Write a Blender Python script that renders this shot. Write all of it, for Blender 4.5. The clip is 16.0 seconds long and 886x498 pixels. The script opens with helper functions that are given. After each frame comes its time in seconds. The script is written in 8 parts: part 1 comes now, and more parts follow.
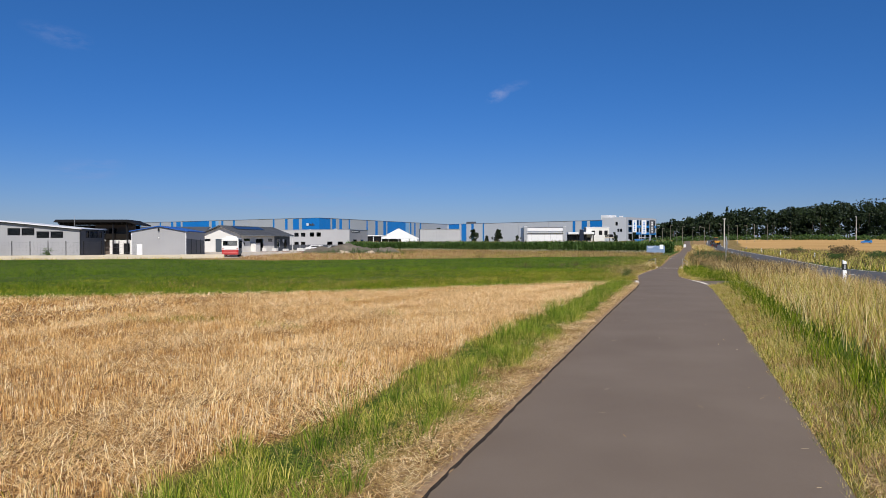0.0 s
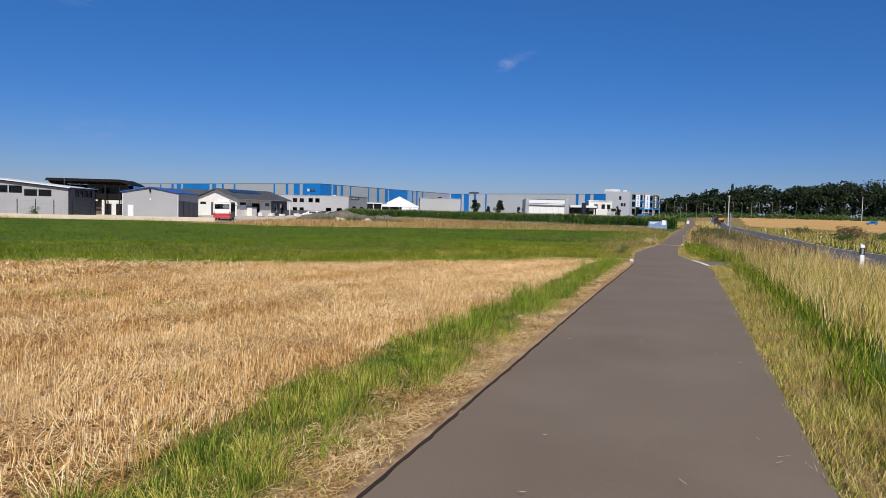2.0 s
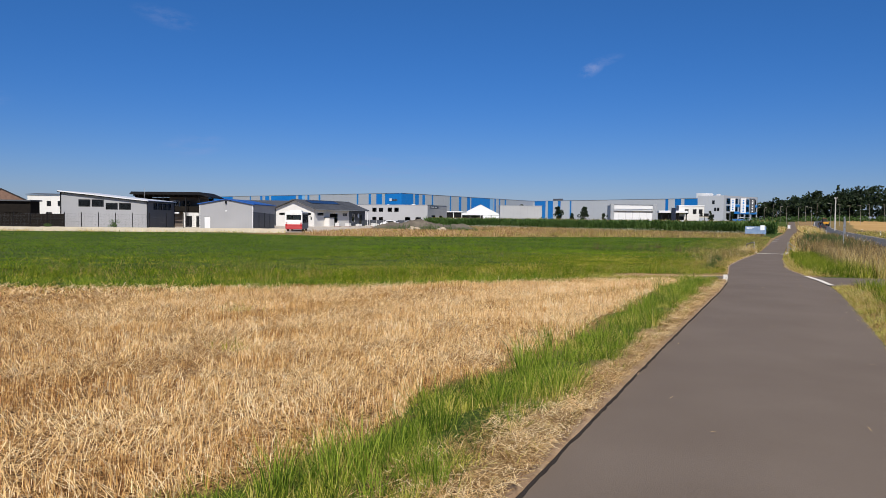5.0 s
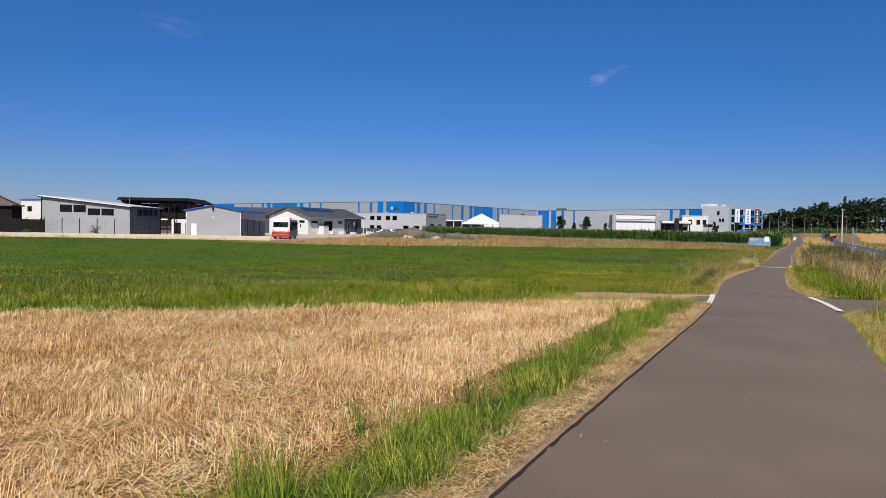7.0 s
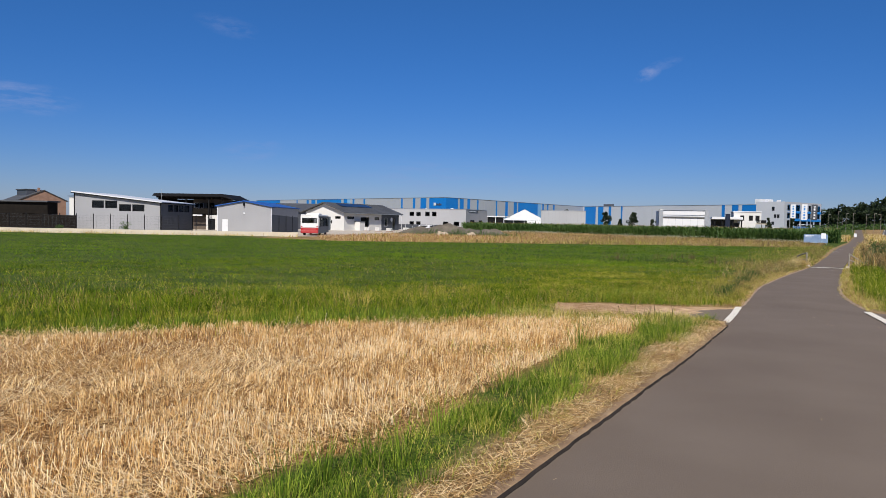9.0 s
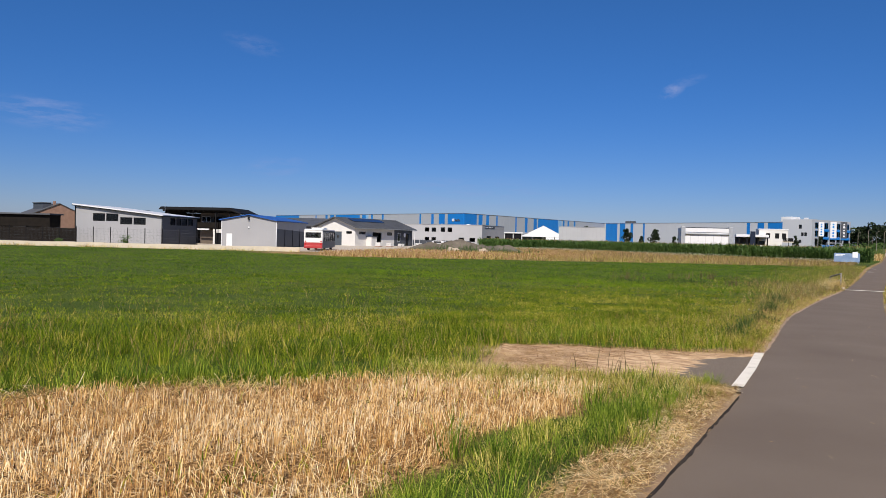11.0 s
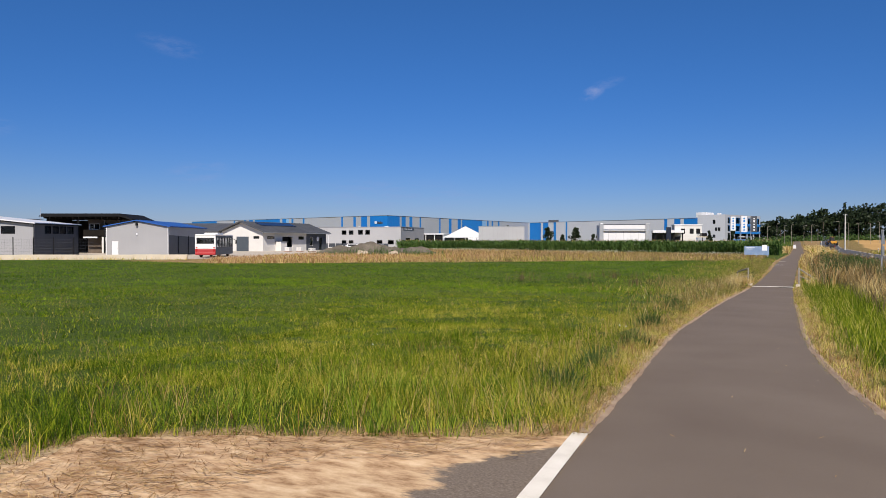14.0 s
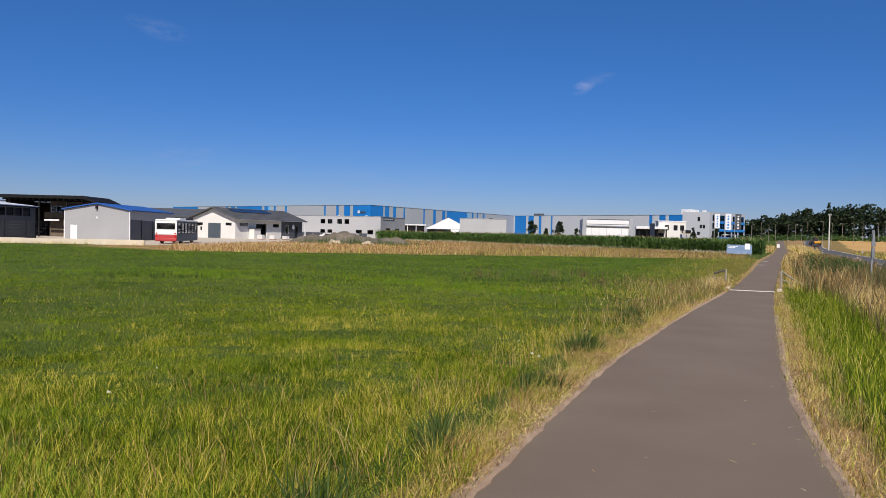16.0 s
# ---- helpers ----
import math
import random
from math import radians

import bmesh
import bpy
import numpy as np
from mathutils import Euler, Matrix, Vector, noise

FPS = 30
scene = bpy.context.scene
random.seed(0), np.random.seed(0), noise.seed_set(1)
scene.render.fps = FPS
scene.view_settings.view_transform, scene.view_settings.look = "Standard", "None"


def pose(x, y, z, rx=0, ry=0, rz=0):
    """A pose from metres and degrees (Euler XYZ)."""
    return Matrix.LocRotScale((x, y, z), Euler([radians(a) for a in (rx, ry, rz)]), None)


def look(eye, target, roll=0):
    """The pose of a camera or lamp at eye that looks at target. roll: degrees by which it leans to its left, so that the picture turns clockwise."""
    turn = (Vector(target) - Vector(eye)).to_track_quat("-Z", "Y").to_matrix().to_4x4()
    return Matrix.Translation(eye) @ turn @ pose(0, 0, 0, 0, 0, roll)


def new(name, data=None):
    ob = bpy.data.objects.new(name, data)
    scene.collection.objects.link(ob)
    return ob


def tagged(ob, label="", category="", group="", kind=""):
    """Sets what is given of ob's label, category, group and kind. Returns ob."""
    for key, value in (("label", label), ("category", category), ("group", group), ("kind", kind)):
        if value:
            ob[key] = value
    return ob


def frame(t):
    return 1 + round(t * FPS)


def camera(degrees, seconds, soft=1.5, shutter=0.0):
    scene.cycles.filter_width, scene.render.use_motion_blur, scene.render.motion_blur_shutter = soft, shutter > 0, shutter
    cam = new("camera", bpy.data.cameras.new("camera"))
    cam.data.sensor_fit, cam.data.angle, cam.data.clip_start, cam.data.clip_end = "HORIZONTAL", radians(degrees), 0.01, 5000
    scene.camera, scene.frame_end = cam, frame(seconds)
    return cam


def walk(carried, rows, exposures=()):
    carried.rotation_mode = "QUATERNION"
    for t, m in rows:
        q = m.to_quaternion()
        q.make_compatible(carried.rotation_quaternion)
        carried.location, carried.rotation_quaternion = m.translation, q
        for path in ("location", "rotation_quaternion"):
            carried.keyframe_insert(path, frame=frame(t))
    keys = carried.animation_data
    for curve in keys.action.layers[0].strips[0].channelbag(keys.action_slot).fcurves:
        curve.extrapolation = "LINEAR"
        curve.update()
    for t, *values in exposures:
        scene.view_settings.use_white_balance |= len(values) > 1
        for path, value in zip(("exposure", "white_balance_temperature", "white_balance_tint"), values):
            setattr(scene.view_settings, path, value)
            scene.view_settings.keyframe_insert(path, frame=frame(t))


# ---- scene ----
cam = camera(64.1, 16.0, soft=0.65)

PATH = [
    (0, (0.225, 1.087, 1.554), (-0.414, 2.982, 1.532), -0.1),
    (0.5, (0.27, 1.734, 1.544), (-0.374, 3.627, 1.499), 0.6),
    (1, (0.289, 2.388, 1.536), (-0.356, 4.279, 1.438), 1.3),
    (1.5, (0.313, 3.053, 1.538), (-0.333, 4.942, 1.429), 1.4),
    (2, (0.344, 3.723, 1.552), (-0.3, 5.613, 1.444), 1.5),
    (2.5, (0.34, 4.398, 1.565), (-0.359, 6.27, 1.459), 1.3),
    (3, (0.293, 5.131, 1.564), (-0.528, 6.952, 1.457), 0.8),
    (3.2, (0.281, 5.464, 1.564), (-0.558, 7.277, 1.459), 0.5),
    (5.5, (-0.005, 9.775, 1.54), (-0.878, 11.572, 1.455), 0.7),
    (6, (-0.01, 10.764, 1.543), (-0.888, 12.559, 1.464), 0.7),
    (6.5, (0.071, 11.813, 1.529), (-0.806, 13.609, 1.46), 1.1),
    (7, (0.204, 12.869, 1.505), (-0.678, 14.664, 1.441), 1.1),
    (7.5, (0.309, 13.939, 1.475), (-0.582, 15.729, 1.409), 1.0),
    (8, (0.362, 15.019, 1.467), (-0.53, 16.807, 1.395), 1.1),
    (8.5, (0.411, 16.071, 1.476), (-0.575, 17.809, 1.395), 0.9),
    (9, (0.373, 17.148, 1.488), (-0.626, 18.879, 1.411), 1.1),
    (11.5, (-0.247, 22.746, 1.415), (-1.309, 24.441, 1.391), 1.4),
    (12, (-0.329, 23.845, 1.412), (-1.36, 25.559, 1.406), 0.3),
    (12.5, (-0.363, 24.876, 1.388), (-1.304, 26.64, 1.397), 0.2),
    (13, (-0.351, 25.822, 1.361), (-1.247, 27.61, 1.38), 0.2),
    (13.5, (-0.255, 26.733, 1.351), (-1.124, 28.534, 1.371), 0.2),
    (14, (-0.151, 27.608, 1.345), (-1.03, 29.404, 1.322), 0.1),
    (14.5, (-0.099, 28.486, 1.357), (-0.998, 30.272, 1.323), -0.1),
    (15, (-0.090, 29.426, 1.366), (-0.995, 31.209, 1.326), -0.1),
    (15.5, (-0.089, 30.445, 1.374), (-0.996, 32.227, 1.331), 0.2),
    (16, (-0.085, 31.525, 1.377), (-0.930, 33.337, 1.330), 1.4),
]
walk(cam, [(t, look(e, g, r)) for t, e, g, r in PATH], [(0.0, 0.25, 6500, 10), (9.0, 0.25, 6500, 10), (12.0, 0.34, 6750, 12), (16.0, 0.34, 6750, 12)])

# ---- light ----
WISPS = [
    ((-0.241, 0.950, 0.200), 0.021, 0.80, (1.0, 1.0, 1.4), 0.50, 0.40),
    ((-0.226, 0.952, 0.210), 0.034, 0.28, (1.0, 1.0, 3.0), 0.25, 0.30),
    ((-0.708, 0.700, 0.090), 0.05, 0.30, (1.0, 1.0, 4.0), 0.4, 0.2),
    ((-0.868, 0.477, 0.139), 0.08, 0.45, (1.0, 1.0, 5.0), 0.3, -0.05),
    ((-0.707, 0.663, 0.247), 0.05, 0.22, (1.0, 1.0, 3.0), 0.3, -0.2),
    ((-0.500, 0.863, 0.060), 0.16, 0.25, (1.0, 1.0, 7.0), 0.2, 0.0),
]
SUN_DIR = Vector((0.34, -0.66, 0.67)).normalized()      # towards the sun
SUN_EL = math.asin(SUN_DIR.z)
SUN_AZ = math.atan2(SUN_DIR.x, SUN_DIR.y)

world = bpy.data.worlds.new("sky_world")
scene.world = world
world.use_nodes = True
wn, wl = world.node_tree.nodes, world.node_tree.links
wn.clear()
w_out = wn.new("ShaderNodeOutputWorld")
w_bg = wn.new("ShaderNodeBackground")
w_bg.inputs["Strength"].default_value = 0.11
sky = wn.new("ShaderNodeTexSky")
sky.sky_type = "NISHITA"
sky.sun_disc = False
sky.sun_elevation = SUN_EL
sky.sun_rotation = SUN_AZ
sky.altitude = 200
sky.air_density = 1.0
sky.dust_density = 0.3
sky.ozone_density = 4.0
# thin cirrus wisps: stretched noise on the sky's direction, strongest round a few places
tc = wn.new("ShaderNodeTexCoord")


def wisp(direction, width, amount, stretch, thin, slope):
    """A faint feathered streak of cirrus round one direction of the sky."""
    mp = wn.new("ShaderNodeMapping")
    mp.inputs["Scale"].default_value = stretch
    mp.inputs["Rotation"].default_value = (0.0, radians(-24), radians(8))
    nz = wn.new("ShaderNodeTexNoise")
    nz.inputs["Scale"].default_value = 22.0
    nz.inputs["Detail"].default_value = 7.0
    nz.inputs["Roughness"].default_value = 0.62
    wl.new(tc.outputs["Generated"], mp.inputs["Vector"])
    wl.new(mp.outputs["Vector"], nz.inputs["Vector"])
    eye = Vector(direction)
    right = Vector((eye.y, -eye.x, 0)).normalized()
    up = right.cross(eye)
    long_axis = (right * math.cos(slope) + up * math.sin(slope)) / width
    short_axis = (up * math.cos(slope) - right * math.sin(slope)) / (width * thin)
    away = wn.new("ShaderNodeVectorMath")
    away.operation = "SUBTRACT"
    away.inputs[1].default_value = direction
    wl.new(tc.outputs["Generated"], away.inputs[0])
    squares = []
    for axis in (long_axis, short_axis):
        dot = wn.new("ShaderNodeVectorMath")
        dot.operation = "DOT_PRODUCT"
        dot.inputs[1].default_value = axis
        wl.new(away.outputs["Vector"], dot.inputs[0])
        sq = wn.new("ShaderNodeMath")
        sq.operation = "POWER"
        sq.inputs[1].default_value = 2.0
        ab = wn.new("ShaderNodeMath")
        ab.operation = "ABSOLUTE"
        wl.new(dot.outputs["Value"], ab.inputs[0])
        wl.new(ab.outputs[0], sq.inputs[0])
        squares.append(sq.outputs[0])
    total = wn.new("ShaderNodeMath")
    total.operation = "ADD"
    wl.new(squares[0], total.inputs[0])
    wl.new(squares[1], total.inputs[1])
    fall = wn.new("ShaderNodeMapRange")
    fall.interpolation_type = "SMOOTHSTEP"
    fall.inputs["From Min"].default_value = 0.0
    fall.inputs["From Max"].default_value = 1.0
    fall.inputs["To Min"].default_value = 1.0
    fall.inputs["To Max"].default_value = 0.0
    wl.new(total.outputs[0], fall.inputs["Value"])
    rng = wn.new("ShaderNodeMapRange")
    rng.inputs["From Min"].default_value = 0.42
    rng.inputs["From Max"].default_value = 0.75
    wl.new(nz.outputs["Fac"], rng.inputs["Value"])
    mul = wn.new("ShaderNodeMath")
    mul.operation = "MULTIPLY"
    wl.new(fall.outputs["Result"], mul.inputs[0])
    wl.new(rng.outputs["Result"], mul.inputs[1])
    mul2 = wn.new("ShaderNodeMath")
    mul2.operation = "MULTIPLY"
    mul2.inputs[1].default_value = amount
    wl.new(mul.outputs[0], mul2.inputs[0])
    return mul2.outputs[0]


sky_colour = sky.outputs["Color"]
for direction, width, amount, stretch, thin, slope in WISPS:
    mixn = wn.new("ShaderNodeMixRGB")
    mixn.inputs["Color2"].default_value = (7.0, 7.4, 8.0, 1)
    wl.new(wisp(direction, width, amount, stretch, thin, slope), mixn.inputs["Fac"])
    wl.new(sky_colour, mixn.inputs["Color1"])
    sky_colour = mixn.outputs["Color"]
hs = wn.new("ShaderNodeHueSaturation")
hs.inputs["Saturation"].default_value = 1.25
hs.inputs["Value"].default_value = 0.59
tint = wn.new("ShaderNodeMixRGB")
tint.blend_type = "MULTIPLY"
tint.inputs["Fac"].default_value = 1.0
tint.inputs["Color2"].default_value = (0.945, 0.928, 1.10, 1)
# clean dry air: less white towards the horizon
lift_of = wn.new("ShaderNodeSeparateXYZ")
wl.new(tc.outputs["Generated"], lift_of.inputs["Vector"])
haze = wn.new("ShaderNodeMapRange")
haze.interpolation_type = "SMOOTHSTEP"
haze.inputs["From Min"].default_value = -0.05
haze.inputs["From Max"].default_value = 0.42
wl.new(lift_of.outputs["Z"], haze.inputs["Value"])
clean = wn.new("ShaderNodeMixRGB")
clean.inputs["Color1"].default_value = (0.61, 0.71, 0.91, 1)
clean.inputs["Color2"].default_value = (1.0, 1.0, 1.0, 1)
wl.new(haze.outputs["Result"], clean.inputs["Fac"])
dry_air = wn.new("ShaderNodeMixRGB")
dry_air.blend_type = "MULTIPLY"
dry_air.inputs["Fac"].default_value = 1.0
wl.new(sky_colour, dry_air.inputs["Color1"])
wl.new(clean.outputs["Color"], dry_air.inputs["Color2"])
wl.new(dry_air.outputs["Color"], tint.inputs["Color1"])
wl.new(tint.outputs["Color"], hs.inputs["Color"])
wl.new(hs.outputs["Color"], w_bg.inputs["Color"])
wl.new(w_bg.outputs["Background"], w_out.inputs["Surface"])

sun = new("sun", bpy.data.lights.new("sun", "SUN"))
sun.data.energy = 4.6
sun.data.angle = radians(0.53)
sun.data.color = (1.0, 0.95, 0.87)
sun.matrix_world = look(SUN_DIR * 50, (0, 0, 0))


# ---- materials ----
def material(name, colours, scale=3.0, rough=0.8, bump=0.15, fine=40.0, metal=0.0, island=0.0, translucent=0.0,
             random_object=0.0, ribs=0.0, spec=0.3, span=0.2):
    """A surface whose colour wanders between the colours at a large and a fine scale, with relief from the fine one.
    span: half the range of the wandering over which the colours spread; ribs: spacing in metres of pressed upright ribs in sheet metal."""
    m = bpy.data.materials.new(name)
    m.use_nodes = True
    n, l = m.node_tree.nodes, m.node_tree.links
    b = n["Principled BSDF"]
    out = n["Material Output"]
    co = n.new("ShaderNodeTexCoord")
    big = n.new("ShaderNodeTexNoise")
    big.inputs["Scale"].default_value = scale
    big.inputs["Detail"].default_value = 5.0
    l.new(co.outputs["Object"], big.inputs["Vector"])
    small = n.new("ShaderNodeTexNoise")
    small.inputs["Scale"].default_value = fine
    small.inputs["Detail"].default_value = 6.0
    small.inputs["Roughness"].default_value = 0.65
    l.new(co.outputs["Object"], small.inputs["Vector"])
    value = n.new("ShaderNodeMath")
    value.operation = "MULTIPLY_ADD"
    value.inputs[1].default_value = 0.55
    half = n.new("ShaderNodeMath")
    half.operation = "MULTIPLY"
    half.inputs[1].default_value = 0.45
    l.new(small.outputs["Fac"], half.inputs[0])
    l.new(big.outputs["Fac"], value.inputs[0])
    l.new(half.outputs[0], value.inputs[2])
    fac = value.outputs[0]
    if island or random_object:
        src = n.new("ShaderNodeNewGeometry").outputs["Random Per Island"] if island else n.new("ShaderNodeObjectInfo").outputs["Random"]
        mx = n.new("ShaderNodeMath")
        mx.operation = "MULTIPLY_ADD"
        k = island or random_object
        mx.inputs[1].default_value = k
        sc = n.new("ShaderNodeMath")
        sc.operation = "MULTIPLY_ADD"
        sc.inputs[1].default_value = 1.0
        sc.inputs[2].default_value = -0.5 * k
        l.new(fac, sc.inputs[0])
        l.new(src, mx.inputs[0])
        l.new(sc.outputs[0], mx.inputs[2])
        fac = mx.outputs[0]
    ramp = n.new("ShaderNodeValToRGB")
    el = ramp.color_ramp.elements
    while len(el) < len(colours):
        el.new(0.5)
    lo, hi = 0.5 - span, 0.5 + span
    for i, c in enumerate(colours):
        el[i].position = lo + (hi - lo) * i / max(1, len(colours) - 1)
        el[i].color = (*c, 1)
    l.new(fac, ramp.inputs["Fac"])
    l.new(ramp.outputs["Color"], b.inputs["Base Color"])
    b.inputs["Roughness"].default_value = rough
    b.inputs["Metallic"].default_value = metal
    b.inputs["Specular IOR Level"].default_value = spec
    height = small.outputs["Fac"]
    if bump:
        bp = n.new("ShaderNodeBump")
        bp.inputs["Strength"].default_value = bump
        bp.inputs["Distance"].default_value = 0.02
        l.new(height, bp.inputs["Height"])
        last = bp
        if ribs:
            wv = n.new("ShaderNodeTexWave")
            wv.inputs["Scale"].default_value = 0.314 / ribs
            wv.bands_direction = "DIAGONAL"
            flat = n.new("ShaderNodeMapping")
            flat.inputs["Scale"].default_value = (1, 1, 0)
            l.new(co.outputs["Object"], flat.inputs["Vector"])
            l.new(flat.outputs["Vector"], wv.inputs["Vector"])
            b2 = n.new("ShaderNodeBump")
            b2.inputs["Strength"].default_value = 0.12
            b2.inputs["Distance"].default_value = 0.03
            l.new(wv.outputs["Fac"], b2.inputs["Height"])
            l.new(bp.outputs["Normal"], b2.inputs["Normal"])
            last = b2
        l.new(last.outputs["Normal"], b.inputs["Normal"])
    if translucent:
        tr = n.new("ShaderNodeBsdfTranslucent")
        l.new(ramp.outputs["Color"], tr.inputs["Color"])
        ms = n.new("ShaderNodeMixShader")
        ms.inputs["Fac"].default_value = translucent
        l.new(b.outputs["BSDF"], ms.inputs[1])
        l.new(tr.outputs["BSDF"], ms.inputs[2])
        l.new(ms.outputs["Shader"], out.inputs["Surface"])
    return m


def glass_material(name, tint=(0.75, 0.8, 0.82)):
    m = bpy.data.materials.new(name)
    m.use_nodes = True
    b = m.node_tree.nodes["Principled BSDF"]
    b.inputs["Base Color"].default_value = (*tint, 1)
    b.inputs["Roughness"].default_value = 0.03
    b.inputs["Transmission Weight"].default_value = 1.0
    b.inputs["IOR"].default_value = 1.45
    return m


